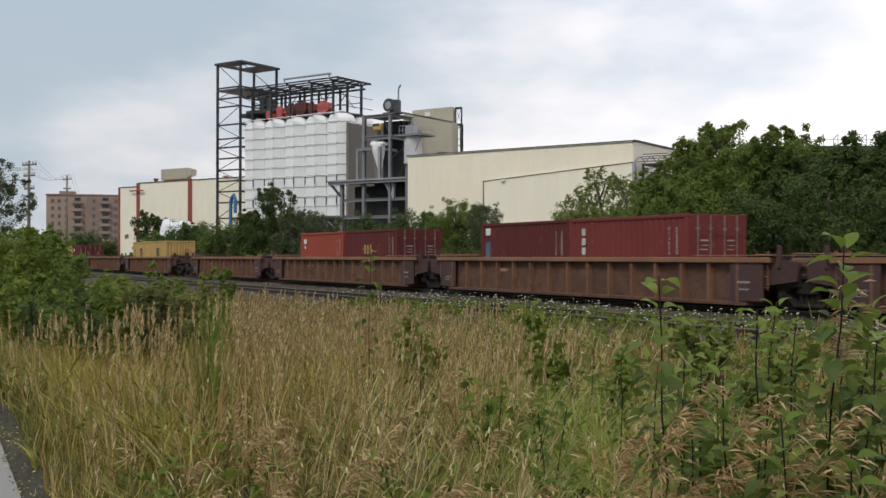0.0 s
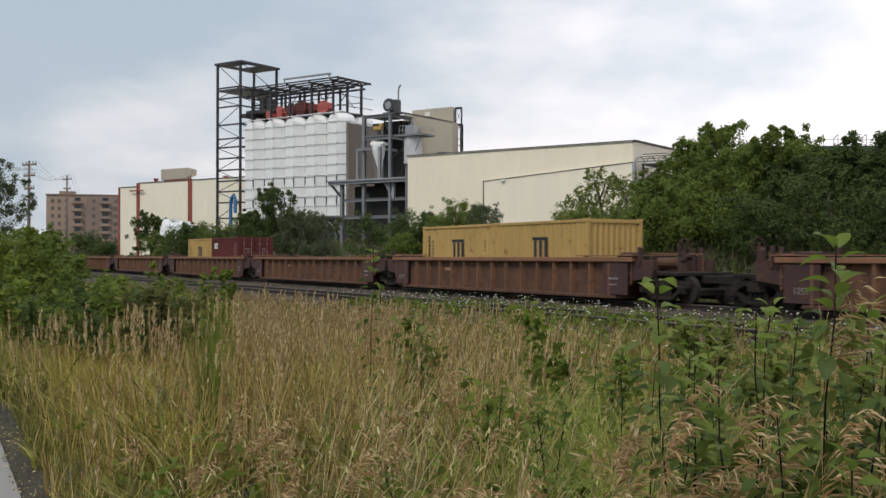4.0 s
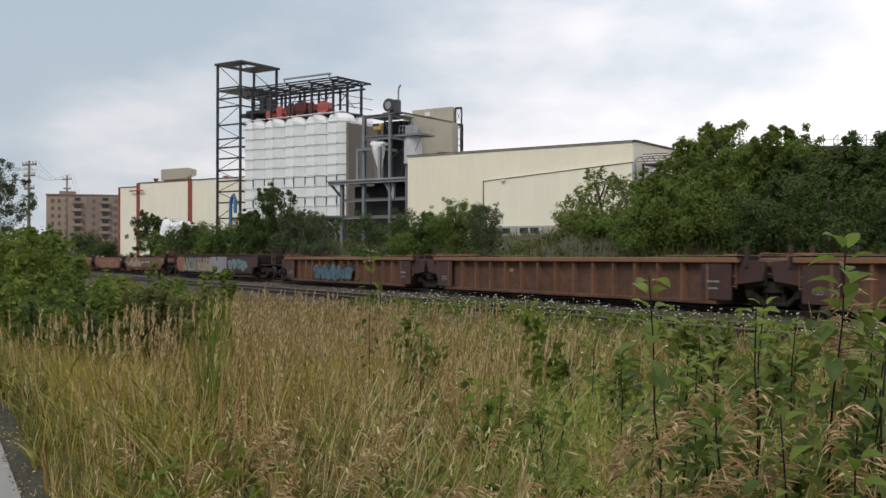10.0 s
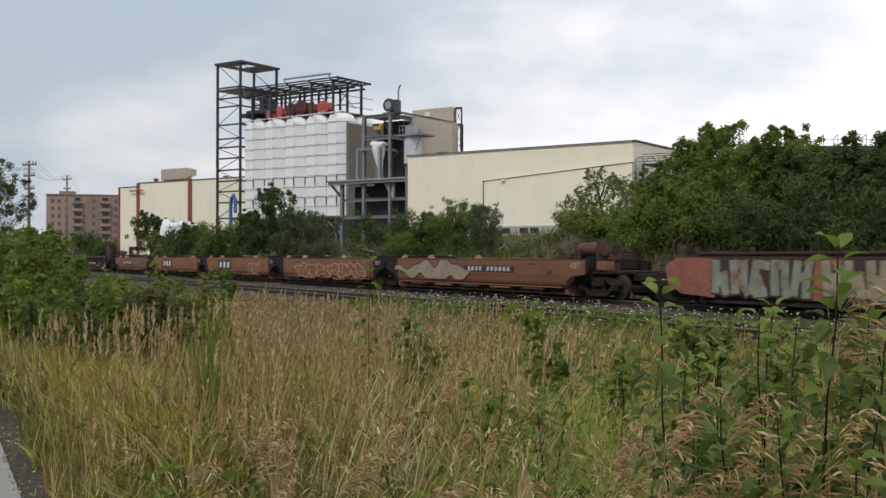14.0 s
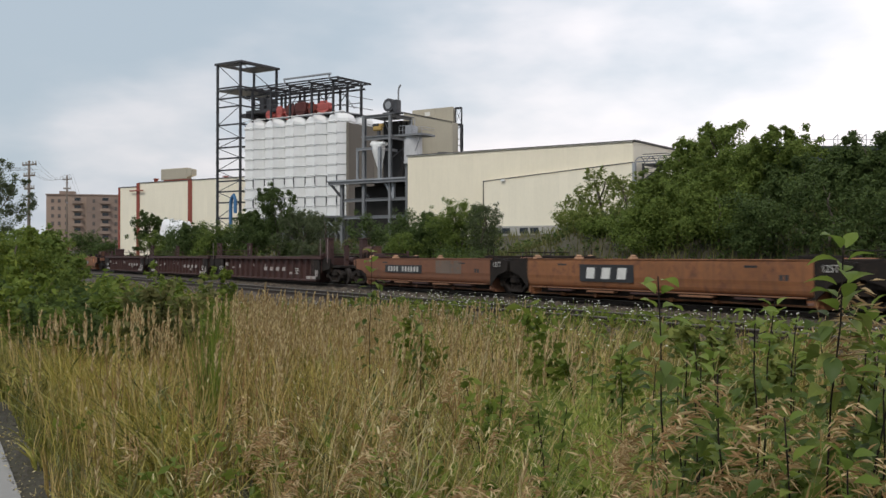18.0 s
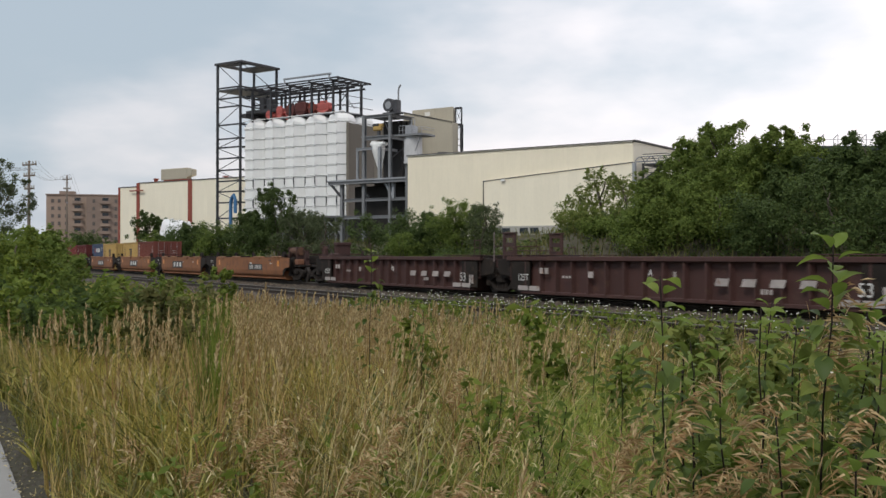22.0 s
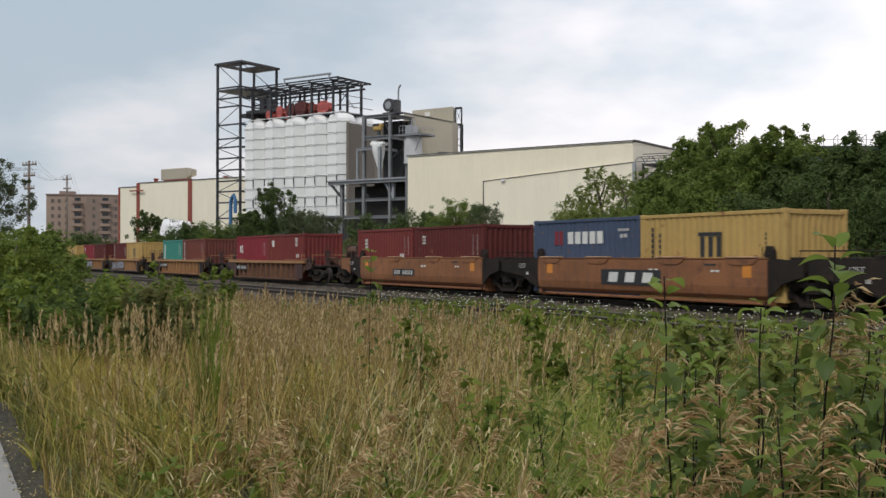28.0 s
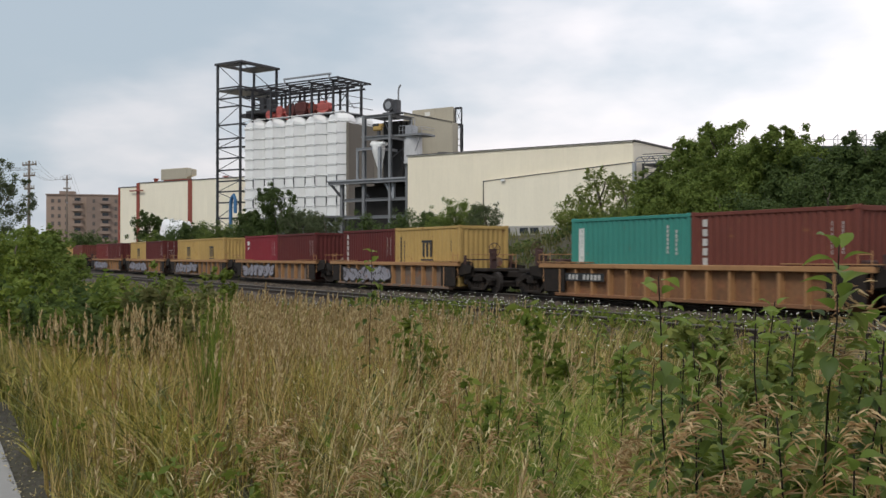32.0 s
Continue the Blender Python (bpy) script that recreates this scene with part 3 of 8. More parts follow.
def bars(parent, x, z, w, h, mat, y=-HALF - 0.006, n=1, gap=0.3, upright=False, name="marking"):
    """Plain bars where small writing stands: n blocks in a row or in a column."""
    s = Shape()
    for i in range(n):
        if upright:
            hh = h / n
            s.box(x - w / 2, x + w / 2, y, y + 0.004, z + h / 2 - hh * (i + 1 - gap / 2), z + h / 2 - hh * (i + gap / 2))
        else:
            ww = w / n
            s.box(x - w / 2 + ww * (i + gap / 2), x - w / 2 + ww * (i + 1 - gap / 2), y, y + 0.004, z - h / 2, z + h / 2)
    return part(name, s, mat, parent)


def graffiti(parent, x0, x1, z0, z1, fill, line, seed, letters=5, y=-HALF - 0.007):
    """Sprayed bulging patches side by side, each with a dark outline, a pale fill and slits; no writing."""
    rng = random.Random(seed)
    w, h = (x1 - x0) / letters, z1 - z0

    def bulge(cx, cz, rx, rz, yy, wob, phase, tilt):
        pts = []
        for k in range(26):
            a = 2 * math.pi * k / 26
            c, sn = math.cos(a), math.sin(a)
            r = 1 / (abs(c) ** 3 + abs(sn) ** 3) ** (1 / 3) * (1 + wob * math.sin(3 * a + phase) + 0.6 * wob * math.sin(5 * a + 2 * phase))
            pts.append((cx + c * rx * r + tilt * sn * rz, yy, cz + sn * rz * r))
        return Shape().add(pts, [tuple(range(26))])

    for i in range(letters):
        cx, cz = x0 + w * (i + 0.5) + rng.uniform(-0.06, 0.06) * w, (z0 + z1) / 2 + rng.uniform(-0.08, 0.06) * h
        rx, rz = w * rng.uniform(0.56, 0.72), h * rng.uniform(0.36, 0.48)
        ph, tilt, wob = rng.uniform(0, 6.28), rng.uniform(-0.3, 0.5), rng.uniform(0.10, 0.24)
        up = y - 0.0012 * (i % 2)
        o = part("graffiti_form", bulge(cx, cz, rx, rz, up, wob, ph, tilt), line, parent, "dark sprayed outline")
        part("graffiti_fill", bulge(cx, cz, rx * 0.82, rz * 0.84, up - 0.004, wob, ph, tilt), fill, o, "faded sprayed paint")
        sl = Shape()
        for k in range(rng.choice((3, 4, 5))):
            px, pz, ang = cx + rng.uniform(-0.7, 0.7) * rx, cz + rng.uniform(-0.45, 0.45) * rz, rng.uniform(0.2, 2.9)
            ll = rz * rng.uniform(0.25, 0.5)
            sl.beam((px - ll * math.cos(ang), up - 0.007, pz - ll * math.sin(ang)), (px + ll * math.cos(ang) + 0.001, up - 0.007, pz + ll * math.sin(ang)), 0.002, rng.uniform(0.03, 0.08))
        part("graffiti_slit", sl, line, o)


def block_forms(parent, x0, x1, z0, z1, n, fill, line, seed, y=-HALF - 0.014):
    """A row of heavy angular spray-painted forms with outlines; no writing."""
    rng = random.Random(seed)
    w, h = (x1 - x0) / n, z1 - z0
    for i in range(n):
        cx = x0 + w * (i + 0.5)
        tilt = rng.uniform(-0.12, 0.2) * h
        strokes = [(-0.30, 0.12, -0.24, 0.92, 0.42)]
        strokes += rng.sample([(-0.2, 0.86, 0.40, 0.80, 0.34), (-0.2, 0.5, 0.34, 0.60, 0.34), (-0.2, 0.15, 0.42, 0.18, 0.36), (-0.1, 0.55, 0.36, 0.1, 0.34), (0.22, 0.30, 0.30, 0.92, 0.40), (0.26, 0.08, 0.20, 0.55, 0.40)], 3)
        drawn = []
        for mat, grow, d in ((line, 0.05, 0.0), (fill, 0.0, 0.006)):
            sh = Shape()
            for k, (a, b, c, e, t) in enumerate(strokes):
                p, q = Vector((cx + a * w + tilt * (b - 0.5), z0 + b * h)), Vector((cx + c * w + tilt * (e - 0.5), z0 + e * h))
                u = (q - p).normalized()
                v = Vector((-u.y, u.x)) * (t * 0.5 * h * 0.62 + grow)
                p, q = p - u * (grow + 0.02), q + u * (grow + 0.02)
                yy = y - d - 0.0008 * k
                sh.add([(g.x, yy, max(z0 - 0.05, min(z1 + 0.04, g.y))) for g in (p + v, q + v * rng.uniform(0.7, 1.15), q - v, p - v * rng.uniform(0.8, 1.2))], [(0, 3, 2, 1)])
            drawn.append(sh)
        o = part("graffiti_form", drawn[0], line, parent, "sprayed outline")
        part("graffiti_fill", drawn[1], fill, o, "faded sprayed paint")


M_g_grey = surface("spray_grey", (0.27, 0.265, 0.25), 0.7, vary=0.3, big=1.4, fine=8, rust=0.25, bump=0)
M_g_olive = surface("spray_olive_grey", (0.21, 0.215, 0.165), 0.7, vary=0.4, big=1.4, fine=8, rust=0.4, bump=0)
M_g_teal = surface("spray_teal", (0.14, 0.20, 0.21), 0.7, vary=0.3, big=1.4, fine=8, rust=0.25, bump=0)
M_g_blue = surface("spray_blue", (0.055, 0.12, 0.16), 0.7, vary=0.35, big=1.4, fine=8, rust=0.3, bump=0)
M_g_pink = surface("spray_salmon", (0.25, 0.085, 0.062), 0.7, vary=0.4, big=1.4, fine=8, rust=0.45, bump=0)
M_g_tan = surface("spray_tan", (0.42, 0.25, 0.15), 0.75, vary=0.3, big=1.4, fine=8, rust=0.3, bump=0)
M_g_dark = surface("spray_black", (0.035, 0.03, 0.03), 0.7, vary=0.3, big=1.4, fine=8, rust=0.2, bump=0)
M_g_beige = surface("spray_beige", (0.28, 0.23, 0.16), 0.7, vary=0.3, big=1.4, fine=8, rust=0.3, bump=0)
M_g_pale = surface("worn_white_stencil", (0.36, 0.32, 0.30), 0.7, vary=0.3, big=1.4, fine=8, rust=0.25, bump=0)
M_g_violet = surface("spray_violet_grey", (0.24, 0.23, 0.26), 0.7, vary=0.3, big=1.4, fine=8, rust=0.25, bump=0)


def end_gear(car, x, s, body, tall, is_end, rail_mat, top=1.45, sill=None):
    """Platform, ladder, rails and brake gear at one end; s: 1 for the end towards +x."""
    lip = x + s * (0.85 if is_end else 0.0)
    part("end_platform", Shape().box(min(lip, x - s * 2.3), max(lip, x - s * 2.3), -1.15, 1.15, 0.86, 0.98, 0.02), M_black, car, "dark steel end platform")
    for e in (-1, 1):
        part("end_sill", Shape().prism([(x - s * 2.4, 0.30), (x - s * 1.7, 0.62), (x - s * 0.2, 0.80), (x - s * 0.1, top - 0.13), (x - s * 1.3, top - 0.03), (x - s * 2.4, top - 0.03)], e * 1.30, e * 1.24, "y"), sill or M_black, car)
        lad = Shape()
        for a in (0, 0.42):
            lad.tube((x - s * (1.15 + a), e * 1.36, 0.55), (x - s * (1.15 + a), e * 1.36, 1.62 + tall), 0.016, 6)
        for z in np.arange(0.62, 1.6 + tall, 0.3):
            lad.tube((x - s * 1.15, e * 1.36, z), (x - s * 1.57, e * 1.36, z), 0.014, 6)
        part("ladder", lad, rail_mat, car, "thin steel end ladder")
    part("handrail", Shape().pipe([(x - s * 0.5, -1.1, 0.95), (x - s * 0.5, -1.1, 1.55 + tall * 0.6), (x - s * 0.5, 1.1, 1.55 + tall * 0.6), (x - s * 0.5, 1.1, 0.95)], 0.018), rail_mat, car)
    if is_end:
        part("coupler", Shape().box(min(x, x + s * 1.75), max(x, x + s * 1.75), -0.14, 0.14, 0.62, 0.88, 0.03).box(min(x + s * 1.6, x + s * 2.05), max(x + s * 1.6, x + s * 2.05), -0.17, 0.17, 0.58, 0.92, 0.05), M_black, car, "black knuckle coupler")
        bw = Shape()
        for i in range(16):
            a, b = 2 * math.pi * i / 16, 2 * math.pi * (i + 1) / 16
            bw.tube((x + s * 0.45, -0.55 + 0.27 * math.cos(a), 1.75 + tall * 0.5 + 0.27 * math.sin(a)), (x + s * 0.45, -0.55 + 0.27 * math.cos(b), 1.75 + tall * 0.5 + 0.27 * math.sin(b)), 0.018, 5)
        for i in range(3):
            a = math.pi * i / 3
            bw.beam((x + s * 0.45, -0.55 - 0.27 * math.cos(a), 1.75 + tall * 0.5 - 0.27 * math.sin(a)), (x + s * 0.45, -0.55 + 0.27 * math.cos(a), 1.75 + tall * 0.5 + 0.27 * math.sin(a)), 0.02)
        bw.box(x + s * 0.35 - 0.06, x + s * 0.35 + 0.06, -0.68, -0.42, 0.98, 1.78 + tall * 0.5)
        bw.box(x + s * 0.35 - 0.11, x + s * 0.35 + 0.11, -0.68, -0.42, 1.30, 1.72 + tall * 0.5, 0.05)
        part("brake_wheel", bw, M_darkrust, car, "hand brake wheel on its stand")
        ep = Shape()
        for e in (-1, 1):
            ep.box(x - s * 0.95 - 0.05, x - s * 0.95 + 0.05, e * 1.12 - 0.05, e * 1.12 + 0.05, 0.95, top + 0.3, 0.01)
        ep.beam((x - s * 0.95, -1.12, top + 0.12), (x - s * 0.95, 1.12, top + 0.12), 0.06)
        part("end_stand", ep, M_darkrust, car, "rusty end stand")
        part("valve_box", Shape().box(x - s * 1.75 - 0.28, x - s * 1.75 + 0.28, -1.12, -0.7, top - 0.2, top + 0.16, 0.04), M_darkrust, car, "rusty valve box")
        part("hose", Shape().pipe([(x - s * 1.4, -1.18, top - 0.1), (x - s * 1.0, -1.24, top - 0.35), (x - s * 0.6, -1.2, top - 0.15), (x - s * 0.2, -1.1, top - 0.5)], 0.03, 6), M_black, car)
    part("end_bulkhead", Shape().box(min(x - s * 1.95, x - s * 2.1), max(x - s * 1.95, x - s * 2.1), -1.2, 1.2, 0.9, top + 0.05, 0.02), M_black, car)
    part("brake_cylinder", Shape().tube((x - s * 0.8, -0.95, 1.12), (x - s * 1.35, -0.95, 1.12), 0.15, 10).box(min(x - s * 1.35, x - s * 1.75), max(x - s * 1.35, x - s * 1.75), -1.1, -0.8, 1.0, 1.26, 0.03), M_black, car, "black brake cylinder")
    part("brake_pipe", Shape().pipe([(x - s * 2.2, -1.2, 0.75), (x - s * 1.2, -1.22, 0.70), (x - s * 0.3, -1.1, 0.84), (x + s * 0.1, -0.8, 0.6)], 0.03), M_black, car)
    part("skirt_plate", Shape().prism([(x - s * 2.3, 0.40), (x - s * 1.5, 0.62), (x - s * 0.15, 0.66), (x - s * 0.15, 1.05), (x - s * 2.3, 1.2)], -1.20, -1.16, "y"), M_black, car)
    part("air_reservoir", Shape().tube((x - s * 2.0, 0.5, 1.25), (x - s * 0.9, 0.5, 1.25), 0.19, 12), body, car)


def ribbed_well(name, right, left, ends, body, chord, label, ribs=15, top=1.45, tall=0.0, posts=False):
    """A well wagon with a deep side sheet stiffened by upright ribs under a heavy top chord."""
    L, mid = right - left, (right + left) / 2
    car = thing(name, pose(mid, TRACK_Y, RAIL_Z), label, "well wagon", "well wagons of the train")
    MOVERS.append((car, mid, TRACK_Y, RAIL_Z))
    w = L / 2 - 1.9
    for s in (-1, 1):
        y = s * HALF
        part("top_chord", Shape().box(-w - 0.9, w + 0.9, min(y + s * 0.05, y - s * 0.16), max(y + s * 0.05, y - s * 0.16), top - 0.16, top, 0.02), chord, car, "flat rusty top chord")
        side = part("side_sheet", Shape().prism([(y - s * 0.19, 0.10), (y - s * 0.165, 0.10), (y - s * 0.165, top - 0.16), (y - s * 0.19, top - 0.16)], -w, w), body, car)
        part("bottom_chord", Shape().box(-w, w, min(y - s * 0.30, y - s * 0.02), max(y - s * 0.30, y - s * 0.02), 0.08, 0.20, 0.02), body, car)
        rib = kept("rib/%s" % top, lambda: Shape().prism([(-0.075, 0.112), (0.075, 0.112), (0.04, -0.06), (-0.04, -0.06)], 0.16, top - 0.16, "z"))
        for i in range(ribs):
            # ribs lighter than the sheet: the light they catch is in their colour
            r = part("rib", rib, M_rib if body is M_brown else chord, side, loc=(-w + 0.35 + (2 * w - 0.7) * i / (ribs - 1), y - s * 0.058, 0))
            if s > 0:
                r.rotation_euler = (0, 0, math.pi)
        for e in (-1, 1):
            part("end_panel", Shape().box(e * w - 0.62, e * w + 0.62, min(y - s * 0.05, y), max(y - s * 0.05, y), 0.22, top - 0.17, 0.01), M_darkrust if body is M_brown else M_black, car, "dark end panel")
            part("walkway", Shape().box(e * (w - 0.55) - 1.55, e * (w - 0.55) + 1.55, min(y - s * 0.2, y + s * 0.06), max(y - s * 0.2, y + s * 0.06), top + 0.035, top + 0.065, 0.006), chord, car)
    fl = Shape().box(-w, w, -1.15, 1.15, 0.10, 0.15)
    for i in range(9):
        x = -w + 2 * w * i / 8
        fl.box(x - 0.1, x + 0.1, -1.3, 1.3, 0.08, 0.20)
    part("floor", fl, body, car)
    for e in (-1, 1):
        part("bulkhead", Shape().box(e * w - 0.05, e * w + 0.05, -1.33, 1.33, 0.15, top - 0.09), body, car)
        end_gear(car, e * L / 2, e, body, tall, ends[0 if e > 0 else 1], chord, top, M_darkrust if body is M_brown else None)
        if posts and body is M_brown:
            for s in (-1, 1):
                part("guide_post", Shape().box(e * (w + 1.1) - 0.05, e * (w + 1.1) + 0.05, s * 1.3 - 0.06, s * 1.3 + 0.06, top - 0.3, top + 0.32, 0.015).box(e * (w + 0.55) - 0.3, e * (w + 0.55) + 0.3, s * 1.25 - 0.1, s * 1.25 + 0.1, top - 0.02, top + 0.09, 0.02), M_darkrust, car, "thin rusty upright at the wagon's end")
        elif posts and e > 0 and ends[0]:
            for y in (-1.0, 1.0):
                tb = part("end_tower", Shape().box(w + 0.75, w + 1.25, y - 0.15, y + 0.15, 0.95, top + 0.95, 0.03), M_darkrust, car, "tall dark end tower")
                part("cap_plate", Shape().box(w + 0.70, w + 1.3, y - 0.2, y + 0.2, top + 0.955, top + 1.0, 0.01), M_maroon, tb)
            for x in (w + 0.5, w + 1.5):
                part("grab_iron", Shape().pipe([(x, -1.34, top - 0.35), (x, -1.34, top + 0.95)], 0.024), M_bar, car, "pale upright handrail")
        elif posts and e < 0 and not ends[1]:
            for s in (-1, 1):
                x = e * (w + 1.25)
                g = Shape()
                for dx in (-0.36, 0.36):
                    g.box(x + dx - 0.07, x + dx + 0.07, s * 1.1 - 0.05, s * 1.1 + 0.05, top - 0.2, top + 0.88, 0.015)
                for z in (0.12, 0.45, 0.80):
                    g.box(x - 0.31, x + 0.31, s * 1.1 - 0.03, s * 1.1 + 0.03, top + z - 0.08, top + z + 0.08)
                gp = part("guide_post", g, M_darkrust, car, "open upright container guide post")
                part("cap_plate", Shape().box(x - 0.46, x + 0.46, s * 1.1 - 0.08, s * 1.1 + 0.08, top + 0.885, top + 0.935, 0.01), M_maroon, gp, "worn maroon cap plate")
                part("grab_iron", Shape().pipe([(x - 0.75, s * 1.34, top - 0.2), (x - 0.75, s * 1.34, top + 0.95)], 0.022), M_bar, car)
    truck(car, -L / 2)
    if ends[0]:
        truck(car, L / 2)
    return car, mid, w


def smooth_well(name, right, left, ends, body, label, pads, lugs, top=1.36, round_bottom=0.22, base=0.22):
    """A well wagon with plain plate sides that curve in at the bottom."""
    L, mid = right - left, (right + left) / 2
    car = thing(name, pose(mid, TRACK_Y, RAIL_Z), label, "well wagon", "well wagons of the train")
    MOVERS.append((car, mid, TRACK_Y, RAIL_Z))
    w = L / 2 - 1.35
    cut = 1.3 if pads else 0.0      # the black end towards -x is longer on the padded wagons
    for s in (-1, 1):
        y = s * HALF
        prof = [(y - s * 0.20, top), (y - s * 0.03, top), (y - s * 0.005, top - 0.03), (y, top - 0.15), (y, base + 0.40), (y - s * 0.02, base + 0.28)]
        prof += [(y - s * (0.02 + round_bottom * (1 - math.cos(a))), base + 0.26 - 0.26 * math.sin(a)) for a in (0.4, 0.8, 1.2, 1.57)]
        prof += [(y - s * 0.30, base), (y - s * 0.16, base + 0.38), (y - s * 0.16, top - 0.12), (y - s * 0.20, top - 0.12)]
        sh = Shape().prism(prof, -w + cut, w)
        part("side_sheet", sh, body, car, "", False)
        part("top_edge", Shape().box(-w + cut, w, min(y - s * 0.21, y + s * 0.015), max(y - s * 0.21, y + s * 0.015), top, top + 0.03, 0.006), body, car)
        if base > 0.3:
            part("bottom_chord", Shape().box(-w + 0.3, w - 0.3, min(y - s * 0.26, y + s * 0.02), max(y - s * 0.26, y + s * 0.02), base - 0.05, base - 0.015, 0.008), M_brown_top, car, "thin rusty sill")
            for i in range(5):
                xs = -w + 1.4 + (2 * w - 4.2) * i / 4
                part("sill_flange", Shape().box(xs, xs + 1.4, min(y - s * 0.18, y + s * 0.05), max(y - s * 0.18, y + s * 0.05), base - 0.14, base - 0.08, 0.01), M_brown_top if i % 2 else M_darkrust, car, "rusty length of lower sill")
            part("lower_web", Shape().box(-w + 0.5, w - 0.5, min(y - s * 0.32, y - s * 0.28), max(y - s * 0.32, y - s * 0.28), 0.12, base - 0.05), M_black, car)
        else:
            part("bottom_chord", Shape().box(-w + 0.3 + cut, w - 0.3, min(y - s * 0.34, y - s * 0.12), max(y - s * 0.34, y - s * 0.12), 0.12, 0.21, 0.02), body, car)
        for e in (-1, 1):
            c = cut if e < 0 else 0.0
            part("end_panel", Shape().prism([(e * w + c, 0.30), (e * (w + 0.55) + c * 0.6, 0.74), (e * (w + 1.25), 0.92), (e * (w + 1.25), top - 0.06), (e * w + c, top - 0.03)], min(y - s * 0.06, y - s * 0.02), max(y - s * 0.06, y - s * 0.02), "y"), M_black, car, "black end panel")
            if pads:
                part("corner_guide", Shape().prism([(e * w + c - 0.16, top - 0.1), (e * w + c + 0.16, top - 0.1), (e * w + c + 0.16, top + 0.2), (e * w + c + 0.06, top + 0.36), (e * w + c - 0.08, top + 0.36), (e * w + c - 0.16, top + 0.2)], min(y - s * 0.2, y - s * 0.06), max(y - s * 0.2, y - s * 0.06), "y"), M_black, car, "black container corner guide")
                part("reflector_plate", Shape().box(e * (w - 0.75) + c - 0.17, e * (w - 0.75) + c + 0.17, min(y, y + s * 0.006), max(y, y + s * 0.006), 0.88, 1.22), M_amber, car)
            part("drain_slot", Shape().box(e * (w - 2.2) - 0.25, e * (w - 2.2) + 0.25, min(y, y + s * 0.005), max(y, y + s * 0.005), top - 0.2, top - 0.14), M_dark, car)
        if pads:
            for k in (-0.36, -0.12, 0.2, 0.46):
                x = k * 2 * w * 0.92
                lid = part("pad", Shape().box(x - 0.62, x + 0.62, min(y - s * 0.12, y + s * 0.06), max(y - s * 0.12, y + s * 0.06), top + 0.032, top + 0.075, 0.01), M_g_tan, car, "pale tan lift pad")
                part("scallop", Shape().prism([(x - 0.62, top), (x + 0.62, top), (x + 0.5, top - 0.12), (x + 0.3, top - 0.17), (x - 0.3, top - 0.17), (x - 0.5, top - 0.12)], min(y, y + s * 0.03), max(y, y + s * 0.03), "y"), body, lid)
        if lugs:
            for e in (-1,):
                for dx in (0.35, 2.9):
                    part("lug", Shape().box(e * (w - dx) - 0.10, e * (w - dx) + 0.10, s * 1.2 - 0.14, s * 1.2 + 0.14, top, top + 0.10, 0.02).box(e * (w - dx) - 0.07, e * (w - dx) + 0.07, s * 1.2 - 0.1, s * 1.2 + 0.1, top + 0.10, top + 0.17, 0.03), M_g_tan, car, "worn tan locking lug")
    fl = Shape().box(-w + cut, w, -1.15, 1.15, 0.12, 0.17)
    for i in range(8):
        x = -w + cut + (2 * w - cut) * i / 7
        fl.box(x - 0.1, x + 0.1, -1.2, 1.2, 0.08, 0.2)
    part("floor", fl, body, car)
    for e in (-1, 1):
        part("bulkhead", Shape().box(e * w - 0.06 + (cut if e < 0 else 0.0), e * w + 0.06 + (cut if e < 0 else 0.0), -1.32, 1.32, 0.15, top - 0.08), body, car)
        end_gear(car, e * L / 2, e, body, 0.12, ends[0 if e > 0 else 1], M_black)
        if ends[0 if e > 0 else 1]:
            for s in (-1, 1):
                y = s * HALF
                part("end_sheet", Shape().prism([(e * w, 0.62), (e * (w + 0.45), 0.80), (e * (w + 1.1), 0.84), (e * (w + 1.1), top - 0.02), (e * w, top)], min(y - s * 0.05, y - s * 0.001), max(y - s * 0.05, y - s * 0.001), "y"), body, car, "side plate over the truck")
            if body is not M_darkrust:
                part("top_reservoir", Shape().tube((e * (w - 0.05), -0.80, top + 0.36), (e * (w + 1.4), -0.80, top + 0.36), 0.23, 14), M_brown, car, "rusty air reservoir above the end deck")
                for a, z in ((0.05, top - 0.1), (1.3, 0.98)):
                    part("strap", Shape().box(e * (w + a) - 0.05, e * (w + a) + 0.05, -1.05, -0.55, z, top + 0.62, 0.01), M_darkrust, car, "rusty upright strap of the reservoir")
                part("end_shelf", Shape().box(min(e * (w - 1.0), e * w), max(e * (w - 1.0), e * w), -1.2, -0.5, top + 0.04, top + 0.14, 0.02), M_darkrust, car, "rusty shelf beside the reservoir")
                part("end_box", Shape().box(min(e * (w + 1.45), e * (w + 1.95)), max(e * (w + 1.45), e * (w + 1.95)), -1.2, -0.8, 0.99, 1.30, 0.03), M_orange_b, car, "small orange valve box")
        part("saddle", Shape().box(e * (w + 0.6) - 0.35, e * (w + 0.6) + 0.35, -1.0, 1.0, 1.0, top + 0.05, 0.03), M_black, car)
        truck(car, e * L / 2) if (e < 0 or ends[0]) else None
    return car, mid, w


